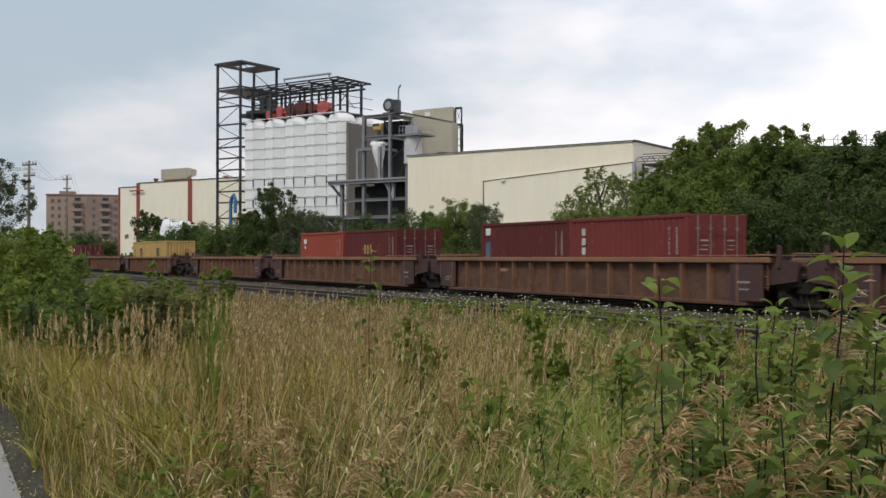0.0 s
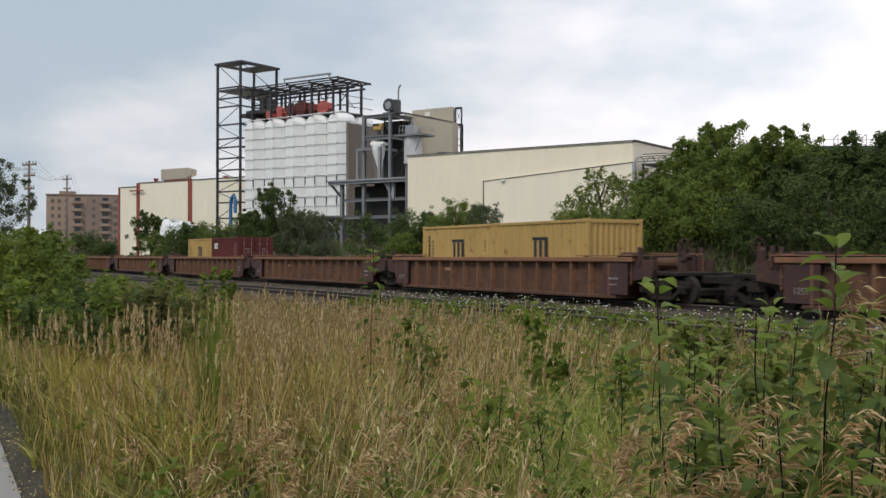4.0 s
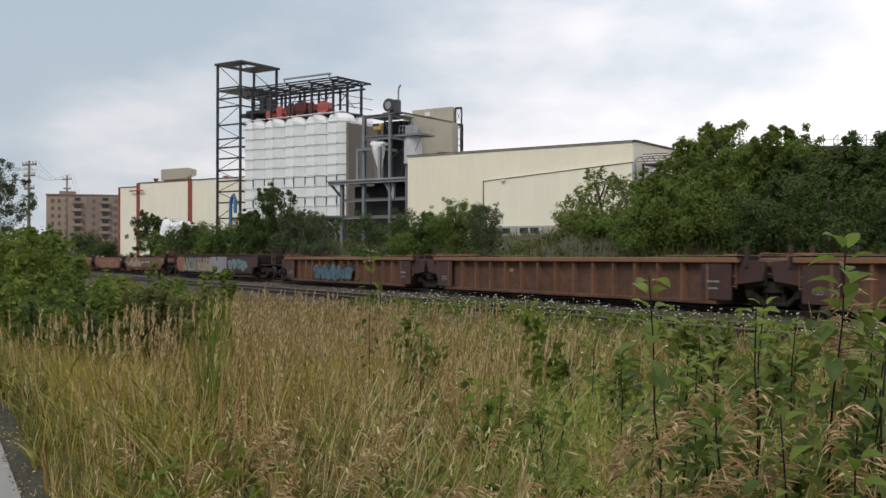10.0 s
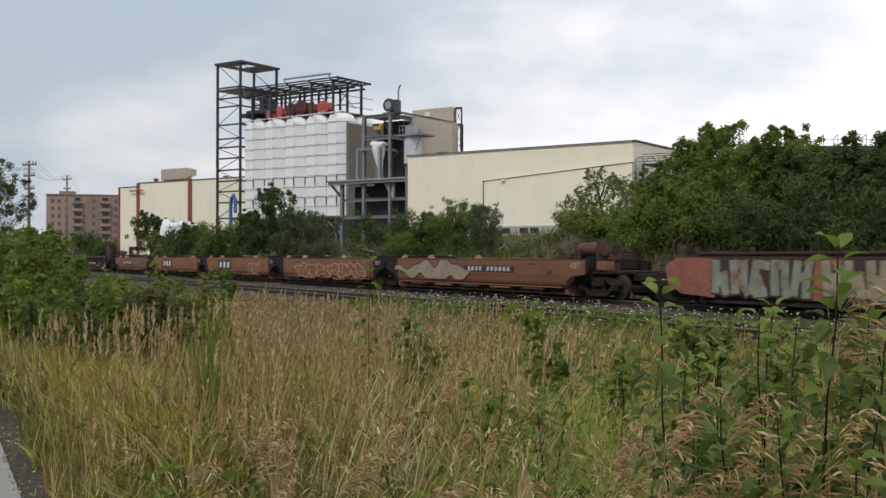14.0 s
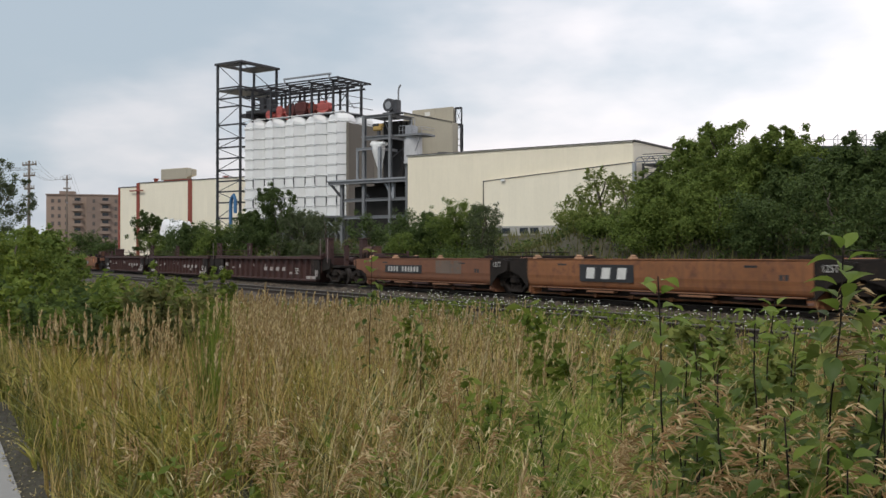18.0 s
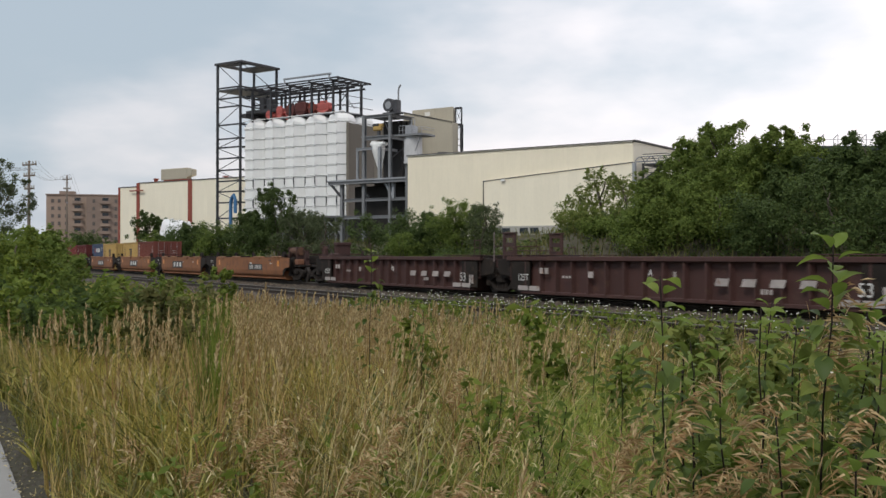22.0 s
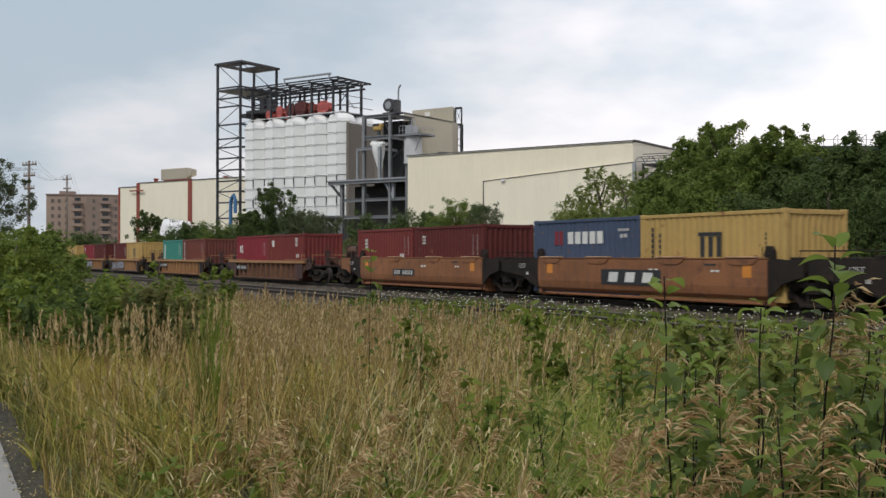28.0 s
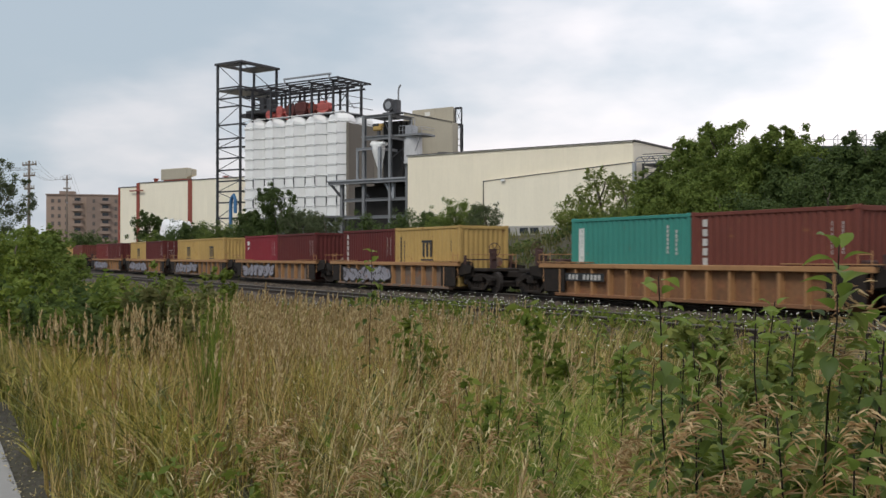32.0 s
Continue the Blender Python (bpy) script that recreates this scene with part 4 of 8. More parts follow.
def plate(car, mid, q0, q1, z0, z1, marks, mat=M_white):
    """Dark sign panel with plain pale blocks, where the owner's mark stands."""
    p = part("sign_panel", Shape().box(q0 - mid, q1 - mid, -HALF - 0.010, -HALF - 0.002, z0, z1, 0.002), M_dark, car, "black painted panel with a pale mark")
    y = -HALF - 0.016
    mat = M_whitepaint if marks > 4 else mat
    w = (q1 - q0) * 0.86 / marks
    h, zc = (z1 - z0) * 0.32, (z0 + z1) / 2
    for i in range(marks):
        if marks > 4 and i == marks * 4 // 10:
            continue
        x = q0 - mid + (q1 - q0) * 0.07 + w * (i + 0.5)
        part("mark", Shape().prism([(x - w * 0.30, zc - h), (x + w * 0.24, zc - h), (x + w * 0.32, zc + h), (x - w * 0.22, zc + h)], y, y + 0.005, "y"), mat, p)


def tons(car, x, z, size=0.34, mat=M_whitepaint):
    lettering("125T", size, mat, car, pose(x, -HALF - 0.012, z, 90), "capacity_marking", "white stencilled capacity marking")


# brown ribbed wagons at the head of what is seen
BROWN = "rusty brown well wagon with upright side ribs"
brown_units = [(0.6, -19.6, (0, 0)), (-19.6, -40.5, (0, 0)), (-40.5, -61.3, (0, 0)), (-61.3, -79.2, (0, 1)), (-83.2, -102.6, (1, 0)), (-102.6, -122.6, (0, 0)), (-122.6, -143.8, (0, 1)), (-143.8, -165.2, (0, 0)), (-165.2, -185.2, (0, 0)), (-185.2, -203.6, (0, 1))]
for k, (r, l, ends) in enumerate(brown_units):
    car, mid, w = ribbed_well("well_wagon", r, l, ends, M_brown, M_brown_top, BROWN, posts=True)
    tons(car, -w + 0.0, 0.55, 0.26, M_g_grey)
    bars(car, -w + 3.4 + 0.7 * (k % 3), 0.95, 0.7, 0.12, M_g_tan, y=-HALF + 0.158, n=5)
    bars(car, w - 0.1, 0.75, 0.5, 0.06, M_g_grey, y=-HALF - 0.008, n=4)
    bars(car, w - 0.1, 0.55, 0.4, 0.05, M_g_grey, y=-HALF - 0.008, n=3)
    if k == 9:
        graffiti(car, -198.0 - mid, -193.0 - mid, 0.2, 1.15, M_g_blue, M_g_dark, 4, 5)

# dark single wagon covered in graffiti
car, mid, w = smooth_well("well_wagon", -207.4, -226.9, (1, 1), M_darkrust, "dark rusty well wagon with its sides covered in graffiti", False, False, 1.50, 0.30)
part("top_rail", Shape().box(-w, w, -HALF - 0.06, -HALF + 0.02, 1.54, 1.60, 0.01), M_maroon, car)
part("graffiti_panel", Shape().prism([(-226.9 - mid, 0.62), (-226.3 - mid, 0.36), (-224.9 - mid, 0.28), (-224.8 - mid, 1.42), (-226.5 - mid, 1.44), (-227.0 - mid, 1.2)], -HALF - 0.012, -HALF - 0.006, "y"), M_g_pink, car, "flat salmon field of spray paint")
part("graffiti_panel", Shape().prism([(-221.3 - mid, 0.32), (-220.3 - mid, 0.30), (-220.0 - mid, 1.40), (-221.4 - mid, 1.40)], -HALF - 0.012, -HALF - 0.006, "y"), M_g_pink, car, "flat salmon field of spray paint")
part("graffiti_panel", Shape().box(-220.0 - mid, -214.0 - mid, -HALF - 0.010, -HALF - 0.005, 0.30, 1.44), M_maroon, car, "dark ground of the spray painting")
block_forms(car, -225.0 - mid, -221.3 - mid, 0.30, 1.44, 5, M_g_olive, M_g_dark, 41)
block_forms(car, -221.0 - mid, -217.6 - mid, 0.34, 1.44, 5, M_g_beige, M_g_dark, 43)
block_forms(car, -218.0 - mid, -214.0 - mid, 0.30, 1.45, 6, M_g_violet, M_g_pale, 47)
graffiti(car, -213.6 - mid, -209.8 - mid, 0.45, 1.40, M_g_teal, M_g_dark, 12, 4)

# orange wagons with plain sides
ORANGE = "faded orange well wagon with smooth plate sides"
joints = [-230.9, -246.9, -262.0, -277.7, -293.8, -308.2]
orange_cars = []
for k in range(5):
    car, mid, w = smooth_well("well_wagon", joints[k], joints[k + 1], (k == 0, k == 4), M_orange if k in (2, 3) else M_orange_b, ORANGE + (", graffiti on it" if k < 3 else ""), False, True, base=0.40, round_bottom=0.12)
    tons(car, w + 0.55, 1.15, 0.28)
    bars(car, w - 1.0, 0.9, 0.4, 0.16, M_g_dark, n=2)
    orange_cars.append((car, mid, w))
car, mid, w = orange_cars[0]
plate(car, mid, -239.4, -235.6, 0.86, 1.12, 11)
rng = random.Random(9)
for grow, yy, m, nm in ((0.05, -HALF - 0.006, M_g_dark, "graffiti_outline"), (0.0, -HALF - 0.010, M_g_beige, "graffiti_wave")):
    up, lo = [], []
    for i in range(61):
        u = i / 60
        x = -245.8 - mid + 7.0 * u
        mid_z = 0.86 + 0.13 * math.sin(u * 19.0 + 0.6)
        half = (0.05 + 0.33 * math.sin(math.pi * u ** 1.5) ** 0.9) * (1 + 0.35 * math.sin(u * 31.0)) + grow
        up.append((x, yy, min(1.33, mid_z + half)))
        lo.append((x, yy, max(0.52, mid_z - half * 1.15)))
    part(nm, Shape().sheet([lo, up]), m, car, "pale grey wavy graffiti")
car, mid, w = orange_cars[1]
graffiti(car, -258.5 - mid, -249.4 - mid, 0.35, 1.2, M_orange_b, M_g_tan, 15, 9)
car, mid, w = orange_cars[2]
plate(car, mid, -273.7, -270.7, 0.62, 1.2, 3)
graffiti(car, -267.1 - mid, -265.2 - mid, 0.35, 1.15, M_orange, M_g_violet, 16, 3)
car, mid, w = orange_cars[3]
plate(car, mid, -289.2, -286.3, 0.62, 1.2, 3)
car, mid, w = orange_cars[4]
plate(car, mid, -304.6, -300.9, 0.72, 1.08, 11)
part("stain", Shape().box(-299.6 - mid, -297.4 - mid, -HALF - 0.005, -HALF - 0.001, 0.75, 1.3), M_greycar, car, "dull grey overpainted patch")

# maroon wagons for long boxes
joints = [-311.5, -332.8, -352.6, -371.5]
for k in range(3):
    car, mid, w = ribbed_well("well_wagon", joints[k], joints[k + 1], (k == 0, k == 2), M_maroon, M_maroon, "dark maroon ribbed well wagon with white markings and guide posts", 17, 1.47, 0.55 if k != 1 else 0.25, True)
    for i in range(4):
        x = (0.7 if k == 0 else 2.6) + i * 1.05
        part("mark", Shape().prism([(x - 0.30, 0.62), (x + 0.22, 0.62), (x + 0.30, 0.84), (x - 0.22, 0.84)], -HALF - 0.030, -HALF - 0.026, "y"), M_g_pale, car, "plain white owner's mark")
    lettering("A", 0.3, M_white, car, pose(-1.5 + k, -HALF - 0.045, 0.95, 90), "letter_marking", "white letter on the side")
    lettering("53", 0.5, M_white, car, pose(w - (2.7 if k == 0 else 0.45), -HALF - 0.045, 0.62, 90), "length_marking", "white number on the end panel")
    tons(car, -w + 0.2, 0.68, 0.36, M_white)
    for x, z, ww, hh, n in ((-w + 1.6, 0.95, 0.8, 0.30, 2), (-w + 3.0, 0.75, 0.7, 0.12, 3), (-w + 4.4, 0.85, 0.5, 0.3, 1), (0.6, 0.9, 0.25, 0.3, 1), (w - 3.7, 0.5, 0.6, 0.2, 3), (w + 0.2, 0.55, 0.5, 0.5, 2)):
        bars(car, x, z, ww * 0.8, hh * 0.7, M_g_pale, y=-HALF - 0.030, n=n)
    for e in (-1, 1):
        bars(car, e * (w - 0.6), 0.30, 1.5, 0.17, M_g_pale, y=-HALF - 0.030, n=2, gap=0.12)
    if k == 2:
        xe = -(joints[k] - joints[k + 1]) / 2 + 0.75
        part("end_tower", Shape().box(xe - 0.16, xe + 0.16, -0.42, 0.42, 0.98, 2.20, 0.03).box(xe - 0.2, xe + 0.2, -0.46, 0.46, 2.05, 2.24, 0.03), M_maroon, car, "tall end frame with a boxed top")
        for s in (-1, 1):
            part("tower_stay", Shape().tube((xe + 1.6, s * 0.9, 1.0), (xe + 0.1, s * 0.9, 2.1), 0.03, 6), M_black, car)
    for i in range(7):
        bars(car, -w + 1.0 + (2 * w - 2) * i / 6, 1.39, 0.45, 0.05, M_white if i % 3 else M_amber, y=-HALF - 0.040, n=2, gap=0.1, name="reflector")

# orange wagons with rounded sides and lift pads
joints = [-375.0, -392.3, -407.8, -423.7, -438.8, -454.5]
signs = ((-382.6, -379.9, 0.62, 1.0, 9), (-401.6, -398.6, 0.58, 1.1, 3), (-417.1, -414.2, 0.58, 1.1, 3), (-432.4, -429.4, 0.55, 1.05, 3), (-448.2, -446.0, 0.6, 0.9, 9))
for k in range(5):
    car, mid, w = smooth_well("well_wagon", joints[k], joints[k + 1], (k == 0, k == 4), M_orange, "orange well wagon with rounded plate sides and tan lift pads", True, False, 1.40, 0.34)
    plate(car, mid, *signs[k])
    tons(car, -w + 0.25, 1.12, 0.24)
    bars(car, -w + 0.6, 0.85, 0.18, 0.1, M_whitepaint, n=2)
    bars(car, 1.5, 1.05, 0.5, 0.08, M_white, n=2)
    bars(car, w - 2.0, 1.05, 0.4, 0.06, M_white, n=2)

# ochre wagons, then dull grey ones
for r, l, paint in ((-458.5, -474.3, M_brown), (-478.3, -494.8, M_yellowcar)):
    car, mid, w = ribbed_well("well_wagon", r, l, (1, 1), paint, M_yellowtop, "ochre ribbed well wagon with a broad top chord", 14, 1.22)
    plate(car, mid, mid - w + 0.7, mid - w + 2.9, 0.62, 0.9, 9, M_whitepaint)
joints = [-498.8, -514.4, -530.6, -547.5, -564.0, -581.0]
for k in range(5):
    car, mid, w = ribbed_well("well_wagon", joints[k], joints[k + 1], (k == 0, k == 4), M_greycar, M_yellowtop, "dull grey-brown well wagon with ochre top chord and graffiti", 12, 1.22)
    graffiti(car, -w + 0.8, -w + 6.2 + k * 0.3, 0.2, 1.02, M_g_violet, M_g_dark, 30 + k, 6, -HALF - 0.03)
for r, l, e in ((-585.0, -601.5, (1, 0)), (-601.5, -618.0, (0, 0)), (-618.0, -634.5, (0, 1))):
    ribbed_well("well_wagon", r, l, e, M_yellowcar, M_yellowtop, "ochre ribbed well wagon with a broad top chord", 14, 1.22)


# ---------------------------------------------------------------- containers
CL, CW, CH = 6.058, 2.438, 2.591


def wavy(length, height, pitch=0.278, depth=0.036):
    """Upright corrugations: points along the length, outward is negative y."""
    pts, x = [], 0.0
    n = max(1, int(round(length / pitch)))
    p = length / n
    for i in range(n):
        pts += [(x, 0), (x + p * 0.26, 0), (x + p * 0.5, depth), (x + p * 0.76, depth)]
        x += p
    pts.append((length, 0))
    return Shape().sheet([[(a - length / 2, b, z) for a, b in pts] for z in (0, height)])


def container(q_mid, mat, label, doors, marks=(), cap=None):
    """A 20-foot steel box with corrugated sides; doors: 1 where they face +x. marks: (x, z, w, h, material, count, upright)."""
    c = thing("shipping_container", pose(q_mid, TRACK_Y, RAIL_Z + 0.2), label, "container", "containers on the train")
    MOVERS.append((c, q_mid, TRACK_Y, RAIL_Z + 0.2))
    side = kept("side_panel", lambda: wavy(CL - 0.3, CH - 0.30))
    for s in (-1, 1):
        p = part("side_panel", side, mat, c, loc=(0, s * (CW / 2 - 0.022), 0.17))
        if s > 0:
            p.rotation_euler = (0, 0, math.pi)
        part("top_rail", kept("top_rail", lambda: Shape().box(-CL / 2 + 0.1, CL / 2 - 0.1, -0.035, 0.035, CH - 0.13, CH - 0.02, 0.012)), mat, c, loc=(0, s * (CW / 2 - 0.037), 0))
        part("bottom_rail", kept("bottom_rail", lambda: Shape().box(-CL / 2 + 0.1, CL / 2 - 0.1, -0.04, 0.04, 0.01, 0.17, 0.012)), mat, c, loc=(0, s * (CW / 2 - 0.042), 0))
        for e in (-1, 1):
            part("corner_post", kept("corner_post", lambda: Shape().box(-0.08, 0.08, -0.07, 0.07, 0.1, CH - 0.1, 0.02)), mat, c, loc=(e * (CL / 2 - 0.08), s * (CW / 2 - 0.07), 0))
            for z in (0, CH - 0.118):
                part("corner_casting", kept("corner_casting", lambda: Shape().box(-0.089, 0.089, -0.081, 0.081, 0, 0.118, 0.012)), mat, c, loc=(e * (CL / 2 - 0.085), s * (CW / 2 - 0.077), z))
    rf = kept("roof", lambda: Shape().box(-CL / 2 + 0.16, CL / 2 - 0.16, -CW / 2 + 0.07, CW / 2 - 0.07, CH - 0.05, CH - 0.025))
    part("roof", rf, cap or mat, c)
    e = -doors
    end = part("end_panel", kept("end_panel", lambda: wavy(CW - 0.26, CH - 0.30, 0.24, 0.045)), mat, c, loc=(e * (CL / 2 - 0.03), 0, 0.17))
    end.rotation_euler = (0, 0, e * math.pi / 2)
    for ee, nm in ((e, "end_beam"), (doors, "door_header")):
        for z in (0.02, CH - 0.155):
            part(nm, kept("end_beam", lambda: Shape().box(-0.05, 0.05, -CW / 2 + 0.1, CW / 2 - 0.1, 0, 0.135, 0.01)), mat, c, loc=(ee * (CL / 2 - 0.06), 0, z))
    for s in (-1, 1):
        d = part("door", kept("door", lambda: Shape().box(-0.025, 0.025, -0.53, 0.53, 0.17, CH - 0.13, 0.01).box(-0.04, 0.04, -0.5, 0.5, 0.5, 0.56).box(-0.04, 0.04, -0.5, 0.5, 1.2, 1.26).box(-0.04, 0.04, -0.5, 0.5, 1.9, 1.96)), mat, c, loc=(doors * (CL / 2 - 0.035), s * 0.545, 0))
        for yy in (-0.26, 0.26):
            part("locking_bar", kept("locking_bar", lambda: Shape().tube((0, 0, 0.1), (0, 0, CH - 0.06), 0.018, 6).box(-0.03, 0.03, -0.05, 0.05, 0.9, 0.97).box(-0.03, 0.03, -0.05, 0.05, 0.35, 0.42).box(-0.03, 0.03, -0.05, 0.05, CH - 0.5, CH - 0.43)), M_bar, d, "grey steel locking bar", loc=(doors * 0.05, yy, 0))
        part("door_marking", kept("door_marking", lambda: Shape().box(-0.002, 0.002, -0.16, 0.12, 1.47, 1.50).box(-0.002, 0.002, -0.1, 0.16, 1.6, 1.625).box(-0.002, 0.002, -0.15, 0.15, 1.74, 1.79)), M_g_pale, d, loc=(doors * 0.045, 0, 0))
    y = -CW / 2 + 0.018
    for x, z, w, h, mm, n, up in marks:
        bars(c, x, z, w, h, mm, y=y, n=n, gap=0.25, upright=up)
    return c


CODE = ((2.55, 1.75, 0.04, 0.85, M_whitepaint, 9, True), (2.2, 1.75, 0.035, 0.9, M_g_pale, 6, True))
TALL = ((-2.45, 1.55, 0.20, 1.7, M_whitepaint, 6, True),)
LOGO_M = tuple((x - 0.3, z, w, h, M_dark, 1, True) for x, z, w, h in ((0.10, 1.56, 0.19, 0.80), (0.44, 1.56, 0.19, 0.80), (0.78, 1.56, 0.19, 0.80), (0.40, 1.93, 0.98, 0.15), (0.42, 1.12, 1.15, 0.09)))
CODE_M = ((2.3, 1.7, 0.05, 0.5, M_dark, 4, True), (-2.45, 1.5, 0.10, 1.4, M_dark, 8, True), (-2.1, 1.4, 0.09, 1.2, M_dark, 7, True))
PATCH = tuple((x - 0.7, z, w, h, M_c_yellow, 1, True) for x, z, w, h in ((0.12, 1.62, 0.17, 0.62), (0.45, 1.62, 0.17, 0.62), (0.78, 1.62, 0.17, 0.62), (0.45, 1.22, 1.1, 0.07)))
BADGE = ((-2.35, 2.1, 0.42, 0.34, M_white, 1, True), (-2.33, 1.78, 0.2, 0.2, M_white, 1, True))

BOXES = [
    (-33.2, M_c_dred, "dark red corrugated shipping container with white side lettering", 1, CODE + ((-2.5, 2.25, 0.34, 0.36, M_white, 1, True), (-2.5, 1.35, 0.34, 1.3, M_g_blue, 1, True))),
    (-27.15, M_c_red, "red corrugated shipping container with rods on its doors", 1, CODE + ((-2.2, 1.62, 0.20, 1.3, M_whitepaint, 4, True),)),
    (-53.2, M_c_orange, "orange-red corrugated shipping container with a white badge", 1, CODE + BADGE),
    (-46.9, M_c_dred, "dark red shipping container with a yellow patch", 1, CODE + PATCH),
    (-96.0, M_c_yellow, "yellow corrugated shipping container with a dark mark", -1, LOGO_M + CODE_M),
    (-89.9, M_c_yellow, "yellow corrugated shipping container with a dark mark", -1, LOGO_M),
    (-134.75, M_c_yellow, "yellow corrugated shipping container with a dark mark", -1, LOGO_M + CODE_M),
    (-128.5, M_c_dred, "dark red shipping container with a white badge", 1, CODE + ((-2.0, 2.0, 0.75, 0.5, M_white, 1, True), (-2.0, 1.95, 0.5, 0.22, M_g_blue, 4, False))),
    (-417.95, M_c_yellow, "yellow corrugated shipping container with a dark mark", -1, LOGO_M + CODE_M),
    (-411.85, M_c_brown, "red-brown corrugated shipping container with tall white lettering", 1, CODE + TALL),
    (-433.7, M_c_blue, "slate blue corrugated shipping container with white lettering", -1, ((0.1, 1.92, 2.1, 0.42, M_white, 5, False), (-1.45, 1.92, 0.55, 0.5, M_c_bright, 2, False), (2.2, 2.15, 0.6, 0.08, M_whitepaint, 4, False), (2.2, 1.95, 0.4, 0.12, M_whitepaint, 2, False))),
    (-427.6, M_c_yellow, "yellow corrugated shipping container with a dark mark", -1, LOGO_M + CODE_M),
    (-449.6, M_c_red, "red corrugated shipping container with white codes", 1, CODE + ((-2.0, 1.9, 0.3, 0.5, M_whitepaint, 3, True), (1.9, 1.3, 0.5, 0.2, M_whitepaint, 2, False))),
    (-443.4, M_c_dred, "dark red corrugated shipping container", -1, CODE + ((-2.1, 2.0, 0.3, 0.4, M_whitepaint, 3, True),)),
    (-469.3, M_c_bright, "bright red corrugated shipping container with a white mark", 1, CODE + ((-2.2, 1.75, 0.28, 0.6, M_white, 1, True), (-1.85, 1.75, 0.22, 0.5, M_white, 2, False))),
    (-463.2, M_c_red, "red corrugated shipping container with a small badge", -1, ((-2.0, 2.05, 0.42, 0.5, M_white, 1, True), (-1.98, 2.05, 0.3, 0.3, M_g_blue, 1, True), (1.9, 2.1, 0.4, 0.5, M_whitepaint, 4, True), (2.1, 1.3, 0.5, 0.2, M_whitepaint, 2, False))),
    (-489.1, M_c_teal, "teal green corrugated shipping container with a white strip", 1, ((-2.45, 1.6, 0.30, 1.7, M_white, 1, True), (-2.45, 1.6, 0.16, 1.3, M_c_teal, 7, True), (2.0, 1.8, 0.08, 0.9, M_whitepaint, 7, True), (2.4, 1.7, 0.08, 0.8, M_whitepaint, 6, True))),
    (-483.0, M_c_brown, "red-brown corrugated shipping container with tall white lettering", -1, CODE + TALL),
    (-509.2, M_c_dred, "dark red corrugated shipping container with tall white lettering", 1, CODE + TALL),
    (-503.1, M_c_yellow, "yellow corrugated shipping container with a dark mark", -1, LOGO_M + CODE_M),
    (-525.3, M_c_bright, "bright red corrugated shipping container with a white mark", 1, CODE + BADGE),
    (-519.1, M_c_dred, "dark red corrugated shipping container", -1, CODE),
    (-542.2, M_c_yellow, "yellow corrugated shipping container with a dark mark", -1, LOGO_M),
    (-536.1, M_c_yellow, "yellow corrugated shipping container with a dark mark", -1, LOGO_M),
    (-559.1, M_c_yellow, "yellow corrugated shipping container with a dark mark", -1, LOGO_M),
    (-553.0, M_c_dred, "dark red corrugated shipping container", 1, CODE),
    (-575.6, M_c_red, "red corrugated shipping container with white codes", 1, CODE),
    (-569.5, M_c_dred, "dark red corrugated shipping container", -1, CODE),
    (-596.4, M_c_yellow, "yellow corrugated shipping container with a dark mark", -1, LOGO_M),
    (-590.3, M_c_brown, "red-brown corrugated shipping container", -1, CODE),
]
for b in BOXES:
    container(*b)

# ---------------------------------------------------------------- the plant behind the tracks
PLANT = pose(-82.74, 67.40, 0, 0, 0, 26.5)     # its walls run along this frame
BASE = 0.3


def seams(name, shape_key, mat, parent, x0, x1, z0, z1, y, pitch=1.0, face=-1):
    """Upright cladding panels side by side, with narrow open joints."""
    n = max(1, int(round((x1 - x0) / pitch)))
    w = (x1 - x0) / n
    me = kept("%s/%s" % (name, shape_key), lambda: Shape().box(-w / 2 + 0.0015, w / 2 - 0.0015, -0.03, 0.03, z0, z1, 0.0015))
    for i in range(n):
        part(name, me, mat, parent, loc=(x0 + w * (i + 0.5), y + face * 0.03, 0))


def seams_side(name, shape_key, mat, parent, y0, y1, z0, z1, x, pitch=1.0):
    n = max(1, int(round((y1 - y0) / pitch)))
    w = (y1 - y0) / n
    me = kept("%s/%s" % (name, shape_key), lambda: Shape().box(-0.03, 0.03, -w / 2 + 0.004, w / 2 - 0.004, z0, z1, 0.003))
    for i in range(n):
        part(name, me, mat, parent, loc=(x + 0.03, y0 + w * (i + 0.5), 0))


